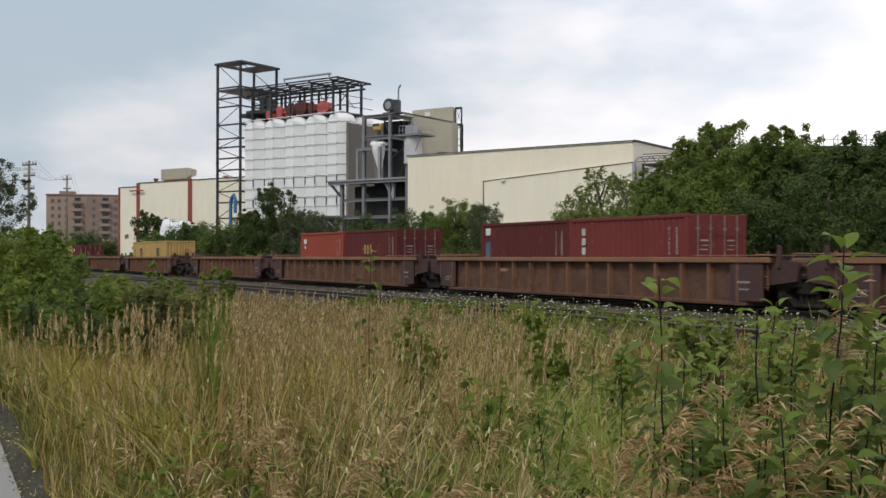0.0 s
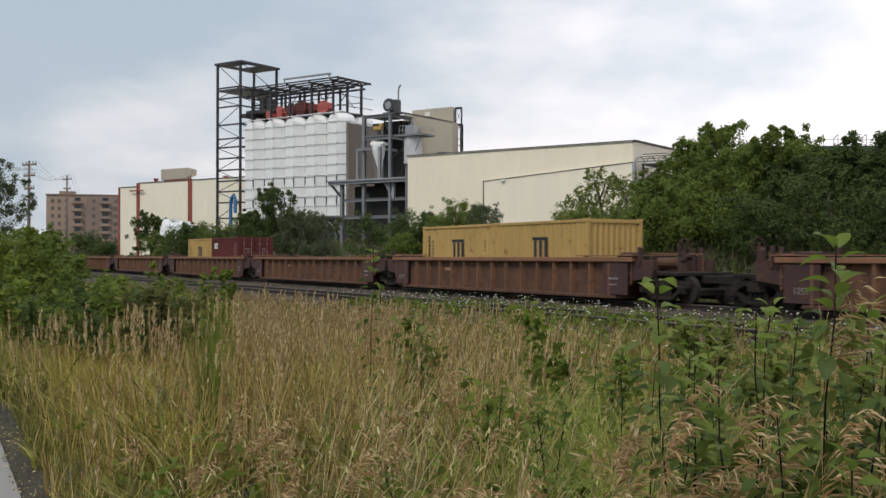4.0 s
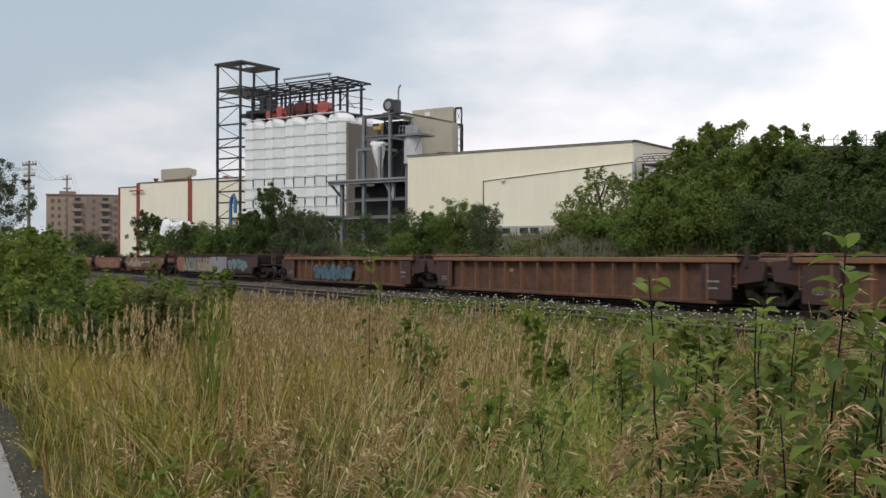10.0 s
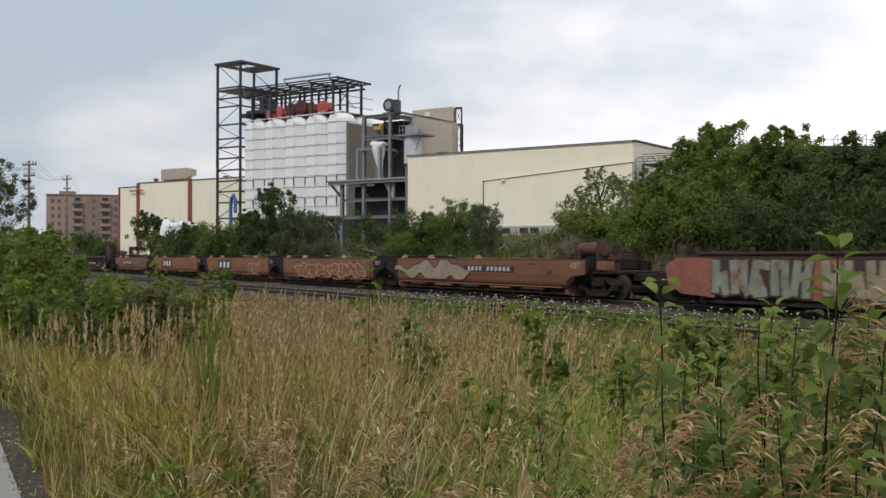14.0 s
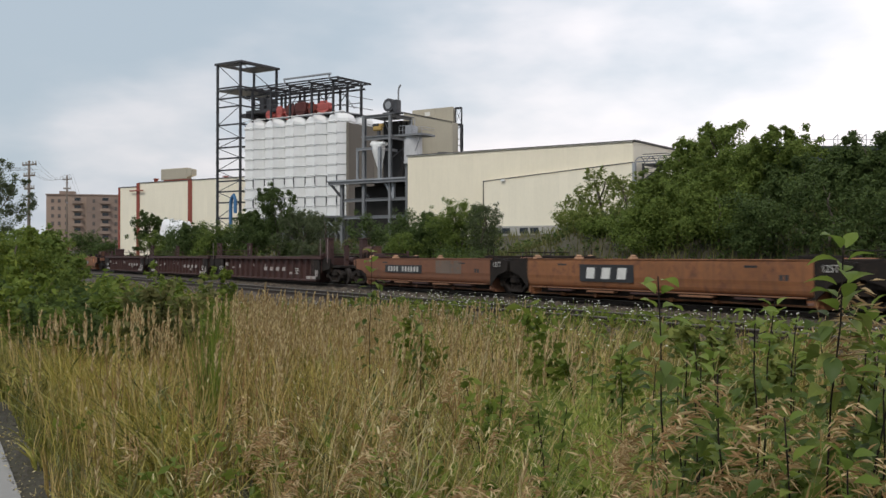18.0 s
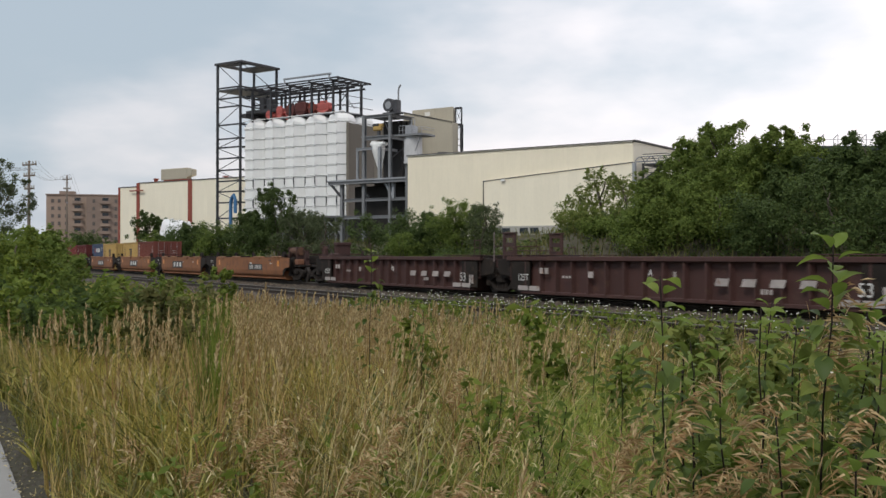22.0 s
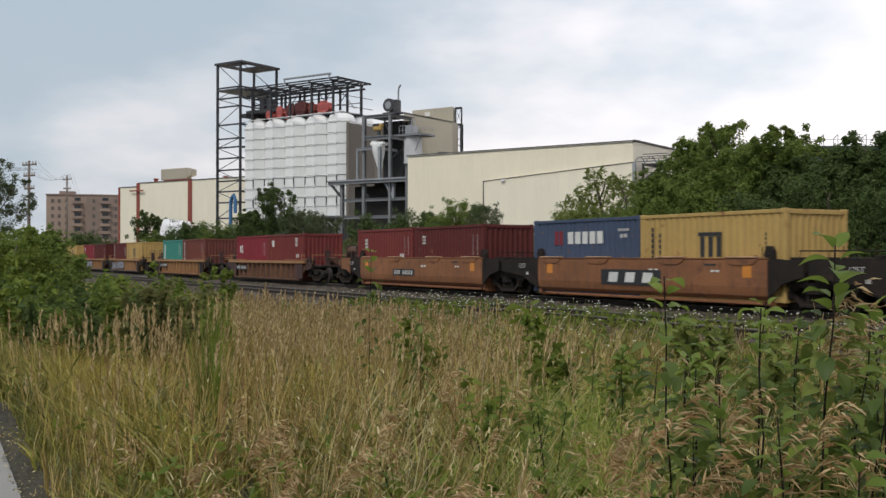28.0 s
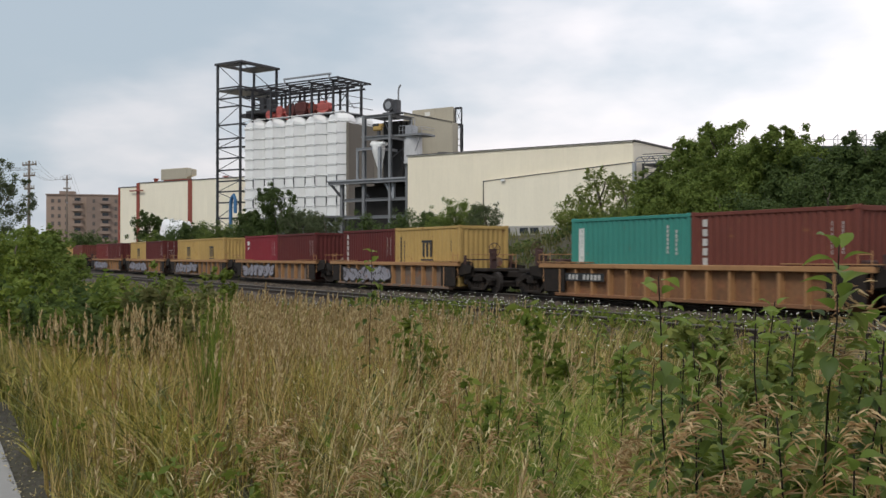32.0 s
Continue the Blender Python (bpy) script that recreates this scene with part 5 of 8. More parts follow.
def main_hall():
    h = thing("factory_hall", PLANT, "long cream metal-clad factory hall with dark roof edge", "factory hall")
    part("wall", Shape().box(-28.1, 0, 0.0, 34, BASE, 13.2), M_cream, h)
    seams("wall_panel", "hall", M_cream, h, -28.1, 0.0, BASE, 13.3, 0.0, 1.0)
    seams_side("wall_panel", "hall_end", M_cream_b, h, 0.0, 34.0, BASE, 13.3, 0.0, 1.0)
    part("roof", Shape().prism([(-0.2, 13.25), (17, 13.55), (34.2, 13.25), (34.2, 13.2), (-0.2, 13.2)], -28.2, 0.1), M_concrete, h)
    part("roof_edge", Shape().box(-28.25, 0.2, -0.16, 0.06, 13.22, 13.36, 0.02), M_trim, h, "dark metal roof edge")
    part("roof_edge", Shape().box(0.02, 0.2, 0.1, 34.2, 13.22, 13.42, 0.02), M_trim, h, "dark metal roof edge")
    for x, y, w, z in ((-16.5, 6, 1.6, 0.5), (-23.8, 0.4, 0.5, 0.25), (-9, 14, 1.2, 0.6)):
        part("roof_vent", Shape().box(x - w, x + w, y, y + 1.2, 13.3, 13.3 + z, 0.08), M_trim, h, "low dark roof vent")
    w = thing("lean_to_hall", PLANT, "pale cream lean-to with a sloping dark roof edge against the hall", "factory hall")
    body = Shape().prism([(-17.27, BASE), (0.27, BASE), (0.27, 10.95), (-17.27, 9.75)], -0.62, -0.10, "y")
    part("wall", body, M_cream_b, w)
    n = 17
    for i in range(n):
        a, b = -17.27 + 17.54 * i / n + 0.0015, -17.27 + 17.54 * (i + 1) / n - 0.0015
        za, zb = 9.75 + (a + 17.27) * 0.0684, 9.75 + (b + 17.27) * 0.0684
        part("wall_panel", Shape().prism([(a, 4.9), (b, 4.9), (b, zb), (a, za)], -0.68, -0.625, "y"), M_cream_b, w)
    part("plinth", Shape().box(-17.3, 0.28, -0.74, -0.63, BASE, 4.9), M_concrete, w, "grey concrete plinth")
    part("roof_edge", Shape().beam((-17.4, -0.66, 9.85), (0.4, -0.66, 11.06), 0.2, 0.10), M_trim, w)
    # dark strip added in place of shading that marks the lean-to's edge
    part("corner_trim", Shape().box(-17.36, -17.29, -0.76, -0.60, 4.9, 9.8), M_trim, w, "thin dark strip standing in for the corner's shade")
    for x in (-15.9, -14.4, -12.2, -10.9):
        part("low_window", Shape().box(x - 0.5, x + 0.5, -0.78, -0.74, 4.1, 4.7, 0.01), M_pane, w, "dark low window")
    part("downpipe_head", Shape().box(-15.0, -14.5, -0.95, -0.7, 9.75, 9.95, 0.02), M_silo, w)
    part("corner_column", Shape().box(0.3, 0.62, -0.85, -0.5, BASE, 11.0, 0.02), M_galv, w, "grey steel corner column")
    s = thing("stair_tower", PLANT, "dark open steel stair tower at the hall's end", "stair tower")
    for x in (0.9, 3.2):
        for y in (0.5, 4.5):
            part("post", Shape().ibeam((x, y, BASE), (x, y, 11.0), 0.2, 0.2), M_steel_d, s)
    for k in range(5):
        z = 3.9 + 1.4 * (k + 1)
        part("landing", Shape().box(0.8, 3.3, 0.4, 4.6, z - 0.1, z), M_steel_d, s)
        part("rail", Shape().pipe([(0.85, 0.45, z + 0.55), (3.25, 0.45, z + 0.55), (3.25, 4.5, z + 0.55)], 0.035).pipe([(0.85, 0.45, z + 1.0), (3.25, 0.45, z + 1.0), (3.25, 4.5, z + 1.0)], 0.035), M_steel_d, s)
        part("flight", Shape().beam((0.95, 1.2, z - 1.4), (3.1, 1.2, z), 0.8, 0.12), M_steel_d, s)
    arc = Shape()
    for x in (0.4, 1.6, 2.8, 4.0):
        pts = [(x, -0.4 + 2.6 * i / 6, 11.1 + 0.62 * math.sin(math.pi * i / 6)) for i in range(7)]
        arc.pipe(pts, 0.05, 5)
    arc.pipe([(0.4, 0.9, 11.72), (4.0, 0.9, 11.72)], 0.05, 5).pipe([(0.4, -0.4, 11.1), (4.0, -0.4, 11.1)], 0.06, 5).pipe([(0.4, 2.2, 11.1), (4.0, 2.2, 11.1)], 0.06, 5)
    part("canopy_hoops", arc, M_steel, s, "bowed steel canopy hoops")


SILO_X = [-83.62 + 4.6 * i for i in range(5)]
SILO_Z = [8.15, 9.77, 11.35, 13.0, 14.72, 16.38, 18.02, 19.7, 21.4, 23.2]
APOTHEM = 2.27


def octagon(r):
    """Corners of an eight-sided ring whose flat sides face along the axes; r: from the middle to a flat."""
    return [(r / math.cos(math.pi / 8) * math.cos(math.pi / 8 + i * math.pi / 4), r / math.cos(math.pi / 8) * math.sin(math.pi / 8 + i * math.pi / 4)) for i in range(8)]


def silo(x, y, first, label):
    s = thing("silo", PLANT @ pose(x, y, 0), label, "silo", "rows of silos")
    half = APOTHEM * math.tan(math.pi / 8)
    for j in range(first, 9):
        a, b = SILO_Z[j], SILO_Z[j + 1]
        framed = j in (1, 3)
        part("shell_ring", Shape().prism(octagon(APOTHEM - (0.05 if framed else 0.0)), a, b - 0.02, "z"), M_silo, s)
        part("flange", Shape().prism(octagon(APOTHEM + 0.05), b - 0.03, b + 0.03, "z"), M_steel, s, "grey bolted flange")
        if first:
            continue
        lug = Shape()
        for e in (-1, 1):
            lug.prism([(e * half - 0.06, b + 0.03), (e * half + 0.06, b + 0.03), (e * half + 0.03, b + 0.42), (e * half - 0.03, b + 0.42)], -APOTHEM - 0.17, -APOTHEM + 0.02, "y")
            lug.box(e * half - 0.10, e * half + 0.10, -APOTHEM - 0.19, -APOTHEM, b - 0.12, b + 0.03, 0.015)
        lug.box(-half + 0.06, half - 0.06, -APOTHEM - 0.08, -APOTHEM - 0.045, b - 0.16, b - 0.05)
        part("bracket", lug, M_silo, s, "pale bracket pair on a flange")
        if framed:
            st = Shape()
            for px, py in ((half, -APOTHEM), (APOTHEM, -half)):
                st.box(px - 0.07, px + 0.07, py - 0.07, py + 0.07, a + 0.04, b - 0.06)
            part("frame_post", st, M_steel_d, s, "dark upright steel posts")
    cap = Shape()
    rings = [(APOTHEM, 23.2), (APOTHEM - 0.10, 23.75), (APOTHEM - 0.42, 24.25), (APOTHEM - 0.95, 24.6), (0.5, 24.85)]
    for (r0, z0), (r1, z1) in zip(rings, rings[1:]):
        lo, hi = octagon(r0), octagon(r1)
        cap.add([(p[0], p[1], z0) for p in lo] + [(p[0], p[1], z1) for p in hi], [(i, (i + 1) % 8, 8 + (i + 1) % 8, 8 + i) for i in range(8)])
    cap.tube((0, 0, 24.8), (0, 0, 25.2), 0.45, 10).tube((1.0, -0.6, 24.4), (1.0, -0.6, 25.0), 0.16, 8).tube((-0.9, -0.9, 24.3), (-0.9, -0.9, 24.9), 0.13, 8)
    part("cap", cap, M_silo, s, "low domed white cap with filler necks")
    return s


def machine(x, y, w, d, h, mat, label):
    """A housing over a hopper, with a duct elbow and a motor on top."""
    m = thing("dust_filter", PLANT @ pose(x, y, 24.85), label, "machine", "machines over the silos")
    part("housing", Shape().box(-w / 2, w / 2, -d / 2, d / 2, 0.55, h, 0.14), mat, m)
    part("hopper", Shape().prism([(-w / 2, 0.55), (w / 2, 0.55), (0.2, 0.0), (-0.2, 0.0)], -d / 2 + 0.1, d / 2 - 0.1, "y"), mat, m)
    part("motor", Shape().tube((-w / 4, -d / 4, h + 0.12), (w / 4, -d / 4, h + 0.12), 0.26, 10), mat, m)
    part("duct", Shape().pipe([(w / 2 - 0.1, 0, h * 0.55), (w / 2 + 0.35, 0, h * 0.5), (w / 2 + 0.6, 0, 0.3), (w / 2 + 0.6, 0, -0.4)], 0.2, 8), mat, m)


def silo_block():
    for x in SILO_X:
        silo(x, 29.78 + APOTHEM, 0, "tall white eight-sided silo with bolted ring flanges")
        silo(x, 29.78 + 3 * APOTHEM + 0.06, 6, "white silo top standing behind the front row")
    f = thing("silo_support", PLANT, "dark steel base and trusses under the silos", "support frame")
    # solid box; the shade under the silos is in its colour
    part("core", Shape().box(-85.2, -63.4, 31.2, 38.0, BASE, 8.1), M_inner, f, "solid core coloured dark for the shade inside the base")
    for x in SILO_X + [-63.0]:
        part("column", Shape().ibeam((x - 1.9, 30.4, BASE), (x - 1.9, 30.4, 8.1), 0.3, 0.3), M_steel, f)
    part("base_beam", Shape().ibeam((-86.0, 30.0, 8.0), (-62.4, 30.0, 8.0), 0.25, 0.3), M_steel, f)
    part("cross_brace", Shape().beam((-64.9, 28.4, 7.2), (-61.8, 28.4, 4.9), 0.16).beam((-61.8, 28.4, 7.0), (-64.6, 28.4, 4.9), 0.16).ibeam((-64.9, 28.4, 4.4), (-64.9, 28.4, 7.3), 0.2, 0.2).ibeam((-61.8, 28.4, 4.4), (-61.8, 28.4, 7.3), 0.2, 0.2), M_galv, f, "pale crossed braces")
    part("top_rail", Shape().beam((-84.5, 29.3, 24.5), (-63.5, 29.3, 24.6), 0.10).beam((-83.4, 29.3, 24.5), (-82.0, 30.6, 23.5), 0.07).beam((-78.6, 29.3, 24.5), (-77.4, 30.6, 23.5), 0.07).beam((-69.4, 29.3, 24.5), (-68.2, 30.6, 23.5), 0.07), M_silo, f, "thin white rail along the silo tops")
    w = thing("silo_end_wall", PLANT, "plain taupe clad end wall beside the silos", "wall")
    part("sheet", Shape().box(-63.2, -62.8, 30.9, 38.4, 8.0, 22.9), M_darkclad, w)
    seams_side("wall_panel", "taupe", M_darkclad, w, 30.9, 38.4, 8.0, 22.9, -62.8, 1.05)
    part("edge_trim", Shape().box(-63.05, -62.6, 30.72, 30.87, 8.0, 23.0), M_darkclad, w)
    part("legs", Shape().ibeam((-62.9, 31.0, BASE), (-62.9, 31.0, 8.0), 0.3, 0.3).ibeam((-62.9, 38.2, BASE), (-62.9, 38.2, 8.0), 0.3, 0.3), M_steel_d, w)

    t = thing("lift_tower", PLANT, "tall dark open steel lattice tower beside the silos", "lattice tower")
    x0, x1, y0, y1 = -91.3, -85.75, 29.8, 38.6
    levels = [BASE, 3.2, 5.6, 8.2, 10.9, 12.8, 14.6, 16.5, 18.5, 20.4, 21.9, 24.3, 27.4, 28.85, 30.7, 34.9]
    for x in (x0, x1):
        for y in (y0, y1):
            part("post", Shape().ibeam((x, y, BASE), (x, y, 35.0), 0.34, 0.34), M_steel_d, t)
    for i, z in enumerate(levels[1:]):
        for p, q in (((x0, y0), (x1, y0)), ((x0, y1), (x1, y1)), ((x1, y0), (x1, y1))):
            part("level_beam", Shape().ibeam((*p, z), (*q, z), 0.16, 0.26), M_steel_d, t)
        a, fl = levels[i], i % 2
        part("brace", Shape().beam((x0 if fl else x1, y0, a), (x1 if fl else x0, y0, z), 0.10).beam((x1, y0 if fl else y1, a), (x1, y1 if fl else y0, z), 0.09), M_steel_d, t)
        part("stub_beam", Shape().beam((x0 - 0.45, y0, z - 0.75), (x0 + 0.5, y0, z - 0.75), 0.10), M_steel_d, t)
    for z in (15.2, 17.2, 20.9, 22.3, 24.9):
        part("landing", Shape().box(x1 + 0.1, x1 + 2.6, y0 + 3.6, y1, z - 0.55, z), M_steel_d, t, "short dark landing towards the silos")
    roof = Shape()
    for y in (y0 - 0.3, y1 - 0.6):
        roof.box(x0 - 0.5, x1 + 0.5, y, y + 0.9, 34.75, 35.1)
    roof.box(x0 - 0.5, x0 + 0.5, y0 + 0.6, y1 - 0.6, 34.75, 35.1).box(x1 - 0.5, x1 + 0.5, y0 + 0.6, y1 - 0.6, 34.75, 35.1)
    roof.box(x0 + 0.5, x1 - 0.5, y0 + 1.2, y0 + 2.0, 34.7, 34.95).box(x0 + 0.5, x1 - 0.5, y1 - 3.9, y1 - 0.6, 34.7, 34.95)
    part("roof_frame", roof, M_steel_d, t, "dark flat roof frame with a slot")
    part("deck", Shape().box(x0, x1, y0, y1, 30.2, 30.45), M_steel_d, t)
    for k, z in enumerate((8.2, 12.8, 16.5, 20.4, 24.3)):
        part("stair_flight", Shape().beam((x0 + 0.6, y1 - 1.5, z), (x1 - 0.6, y1 - 1.5, z + 3.0), 0.6, 0.12), M_steel_d, t)
    part("pipe", Shape().pipe([(-87.4, 29.2, 5), (-87.4, 29.2, 10.6), (-87.1, 29.1, 11.6), (-86.5, 29.0, 12.1), (-86.1, 29.0, 11.3), (-86.1, 29.0, 9)], 0.3, 10), M_blue, t, "bright blue pipe bend")

    u = thing("roof_steel", PLANT, "dark unfinished steel roof frame over the silo tops", "steel frame")
    xs = [-83.0, -78.7, -74.4, -69.65, -65.1]
    for x in xs:
        for y in (29.9, 33.4, 37.0):
            part("post", Shape().ibeam((x, y, 24.3), (x, y, 29.8), 0.3, 0.3), M_steel_d, u)
        part("roof_beam", Shape().ibeam((x, 29.0, 29.75), (x, 37.4, 29.75), 0.22, 0.34), M_steel_d, u)
    for y in np.arange(29.0, 37.5, 1.68):
        part("purlin", Shape().ibeam((-85.6, y, 30.0), (-63.4, y, 30.0), 0.12, 0.22), M_steel_d, u)
    for y in (31.5, 34.0, 36.6):
        part("secondary_beam", Shape().ibeam((-86.0, y, 29.1), (-64.0, y, 29.1), 0.2, 0.3), M_steel_d, u)
    for y in (29.9, 37.0):
        part("mid_rail", Shape().beam((-84.4, y, 27.0), (-65.1, y, 27.0), 0.12).beam((-74.4, y, 26.0), (-71.6, y, 29.6), 0.10).beam((-69.6, y, 29.6), (-66.6, y, 26.2), 0.10), M_steel_d, u)
    part("end_frame", Shape().ibeam((-63.6, 29.0, 30.0), (-63.6, 37.6, 30.0), 0.2, 0.3).ibeam((-64.0, 35.6, 24.2), (-64.0, 35.6, 29.8), 0.32, 0.32).beam((-64.6, 30.0, 25.9), (-64.0, 38.6, 25.9), 0.09).beam((-64.6, 30.0, 27.6), (-64.0, 38.6, 27.6), 0.09).beam((-64.0, 33.4, 29.6), (-64.0, 30.4, 26.2), 0.10), M_steel_d, u, "rails and braces of the open end")
    part("west_deck", Shape().box(-85.6, -78.5, 31.0, 37.0, 26.0, 26.55).box(-85.8, -84.9, 30.2, 37.0, 25.3, 26.0).box(-82.5, -81.5, 31.0, 33.5, 26.5, 28.6, 0.1).box(-80.8, -79.9, 31.0, 32.5, 26.5, 28.2, 0.1), M_steel_d, u, "dark deck with steel boxes")
    part("cable_tray", Shape().box(-74.6, -64.6, 28.5, 28.9, 30.5, 30.75, 0.03).box(-74.6, -74.4, 28.6, 28.8, 29.9, 30.5).box(-65.0, -64.8, 28.6, 28.8, 29.9, 30.5), M_galv, u, "long pale grey duct on the roof steel")
    part("floor_grate", Shape().box(-79.5, -64.0, 31.2, 37.0, 24.7, 24.85), M_steel, u)
    machine(-80.3, 31.5, 1.5, 1.2, 1.1, M_red_tank, "small red machine housing under the roof steel")
    machine(-77.9, 31.5, 1.5, 1.2, 1.6, M_red_tank, "red machine housing under the roof steel")
    machine(-75.6, 31.8, 1.9, 1.4, 1.9, M_oxide, "dark oxide-red machine housing under the roof steel")
    machine(-73.4, 31.8, 2.4, 1.4, 2.2, M_oxide, "dark oxide-red machine housing under the roof steel")
    machine(-71.6, 32.4, 1.3, 1.2, 1.9, M_redband, "dark red machine housing under the roof steel")
    machine(-68.2, 31.5, 2.5, 1.4, 1.7, M_red_tank, "wide red machine housing with a sloping duct")


def process_frame():
    """Open steel process building between the silos and the hall."""
    f = thing("process_building", PLANT, "open grey steel process frame with solid core coloured dark for the shade inside", "process building")
    xl, xr, yf, yb = -45.9, -41.45, 14.0, 18.7
    part("back_wall", Shape().box(-48.0, xr - 0.3, yb + 0.2, yb + 0.5, BASE, 20.4), M_darkclad, f)
    # two solid boxes fill the frame, their colour standing in for inner shade
    part("core", Shape().box(-49.6, -38.4, yb - 2.2, yb, BASE, 11.4), M_inner, f, "solid core coloured dark for the shade inside")
    part("upper_core", Shape().box(-45.3, xr - 0.6, yb - 1.2, yb, 12.5, 20.3), M_inner, f, "solid upper core coloured dark for the shade inside")
    for x, y, w, z in ((xl, yf, 0.46, 20.6), (xr, yf, 0.38, 20.6), (xr, yb, 0.32, 20.6), (xl, yb, 0.32, 20.6)):
        part("column", Shape().ibeam((x, y, BASE), (x, y, z), w, w), M_steel, f)
    for z, d in ((20.55, 0.34), (17.65, 0.42)):
        part("floor_beam", Shape().ibeam((xl - 0.3, yf, z), (xr + 0.3, yf, z), 0.3, d), M_steel, f)
        part("floor_beam", Shape().ibeam((xr, yf + 0.2, z), (xr, yb + 0.2, z), 0.3, d), M_steel, f)
        part("floor_deck", Shape().box(xl - 0.5, xr + 0.35, yf - 0.2, yb + 0.4, z + d / 2, z + d / 2 + 0.12), M_steel, f)
    part("diagonal", Shape().beam((xr, yf, 18.0), (xr - 1.2, yf, 20.3), 0.12).beam((xr, yf + 0.5, 15.0), (xr, yb, 17.4), 0.1).beam((xr, yb, 12.4), (xr, yf + 2.4, 15.2), 0.1), M_steel_d, f)
    part("main_deck", Shape().box(-51.9, -38.0, yf - 0.8, yb + 0.4, 11.95, 12.15), M_galv, f, "pale steel main deck")
    part("deck_beam", Shape().ibeam((-51.8, yf - 0.6, 11.75), (-38.0, yf - 0.6, 11.75), 0.3, 0.4), M_steel, f)
    part("low_beam", Shape().ibeam((-49.9, yf, 9.35), (-38.0, yf, 9.35), 0.3, 0.42).ibeam((-49.9, yf, 7.0), (-38.0, yf, 7.0), 0.3, 0.42), M_steel, f)
    part("low_post", Shape().ibeam((-49.8, yf, BASE), (-49.8, yf, 11.6), 0.46, 0.46), M_steel, f)
    part("low_post", Shape().ibeam((-40.85, yf, 9.4), (-40.85, yf, 11.9), 0.36, 0.36).ibeam((-38.6, yf + 0.5, BASE), (-38.6, yf + 0.5, 11.6), 0.36, 0.36), M_galv, f)
    part("brace", Shape().beam((-51.6, yf - 0.5, 11.8), (-49.9, yf - 0.1, 9.9), 0.3), M_steel_d, f, "dark raking brace under the deck")
    part("brace", Shape().beam((-42.4, yf, 11.7), (-40.9, yf, 9.6), 0.26), M_galv, f)
    part("brace", Shape().beam((-47.6, yf + 1.4, 11.7), (-46.2, yf + 1.4, 9.8), 0.24), M_steel, f)
    xi0, xi1 = -46.75, -42.9
    part("inner_frame", Shape().ibeam((xi0, yf - 0.4, 12.1), (xi0, yf - 0.4, 16.2), 0.26, 0.26).ibeam((xi1, yf - 0.4, 12.1), (xi1, yf - 0.4, 16.2), 0.4, 0.4).ibeam((xi1, yb, 12.1), (xi1, yb, 16.0), 0.34, 0.34), M_galv, f, "pale inner frame round the hopper")
    part("inner_beam", Shape().ibeam((xi0 - 0.2, yf - 0.4, 16.25), (xi1 + 0.2, yf - 0.4, 16.25), 0.3, 0.34).ibeam((xi1, yf - 0.2, 16.2), (xi1, yb + 0.2, 16.2), 0.3, 0.34), M_galv, f)
    h = thing("hopper", PLANT @ pose(-43.65, yf + 0.3, 12.15), "white conical hopper with a square lid in the steel frame", "hopper")
    part("cone", Shape().tube((0.25, 0, 1.4), (0, 0, 3.9), 0.3, 14, 0.92).tube((0.25, 0, 0.0), (0.25, 0, 1.4), 0.26, 12), M_silo, h)
    part("neck", Shape().tube((0, 0, 3.9), (0, 0, 4.5), 0.92, 14), M_silo, h)
    part("lid", Shape().box(-1.1, 1.2, -0.6, 0.6, 4.5, 4.95, 0.12).box(-0.9, -0.2, -0.5, 0.5, 4.95, 5.15, 0.05), M_silo, h, "white square lid")
    fan = thing("exhaust_fan", PLANT @ pose(-41.75, 14.9, 20.8), "dark round exhaust fan on the frame's roof", "fan")
    part("casing", Shape().tube((-0.35, -0.5, 1.25), (-0.35, 0.5, 1.25), 0.9, 20).box(0.4, 1.1, -0.5, 0.5, 0.3, 1.9, 0.06), M_steel_d, fan)
    part("hub_ring", Shape().tube((-0.35, -0.56, 1.25), (-0.35, -0.5, 1.25), 0.5, 16), M_galv, fan, "grey inlet ring")
    part("stand", Shape().box(-1.3, 1.5, -0.5, 0.5, 0, 0.3, 0.05), M_steel_d, fan)
    part("stack", Shape().pipe([(1.0, 0, 0.2), (1.0, 0, 3.0), (1.08, 0, 3.5), (1.4, 0, 3.9)], 0.11, 8), M_steel, fan, "thin exhaust stack")
    y = thing("yellow_hoist", PLANT @ pose(-43.7, 14.4, 18.0), "small yellow hoist on the upper floor", "hoist")
    part("body", Shape().box(-0.85, 0.5, -0.3, 0.3, 0.7, 1.3, 0.12).box(0.1, 0.7, -0.25, 0.25, 1.2, 1.6, 0.08), M_c_yellow, y)
    part("drum", Shape().tube((-0.9, 0, 1.45), (0.0, 0, 1.45), 0.25, 10).box(-0.2, 0.2, -0.15, 0.15, 0.0, 0.8), M_steel_d, y)
    v = thing("dust_vessel", PLANT @ pose(-37.2, 13.4, 13.8), "pale grey vessel with a railed platform", "vessel")
    part("shell", Shape().tube((0, 0, 0.0), (0, 0, 3.5), 1.2, 20), M_drum, v, "dull pale grey drum")
    part("platform", Shape().box(-1.8, 2.4, -1.5, 1.6, 3.55, 3.8), M_steel, v)
    r = Shape()
    for i in range(7):
        x = -1.2 + 0.6 * i
        r.tube((x, -1.45, 3.8), (x, -1.45, 4.9 if i < 4 else 4.6), 0.035, 5)
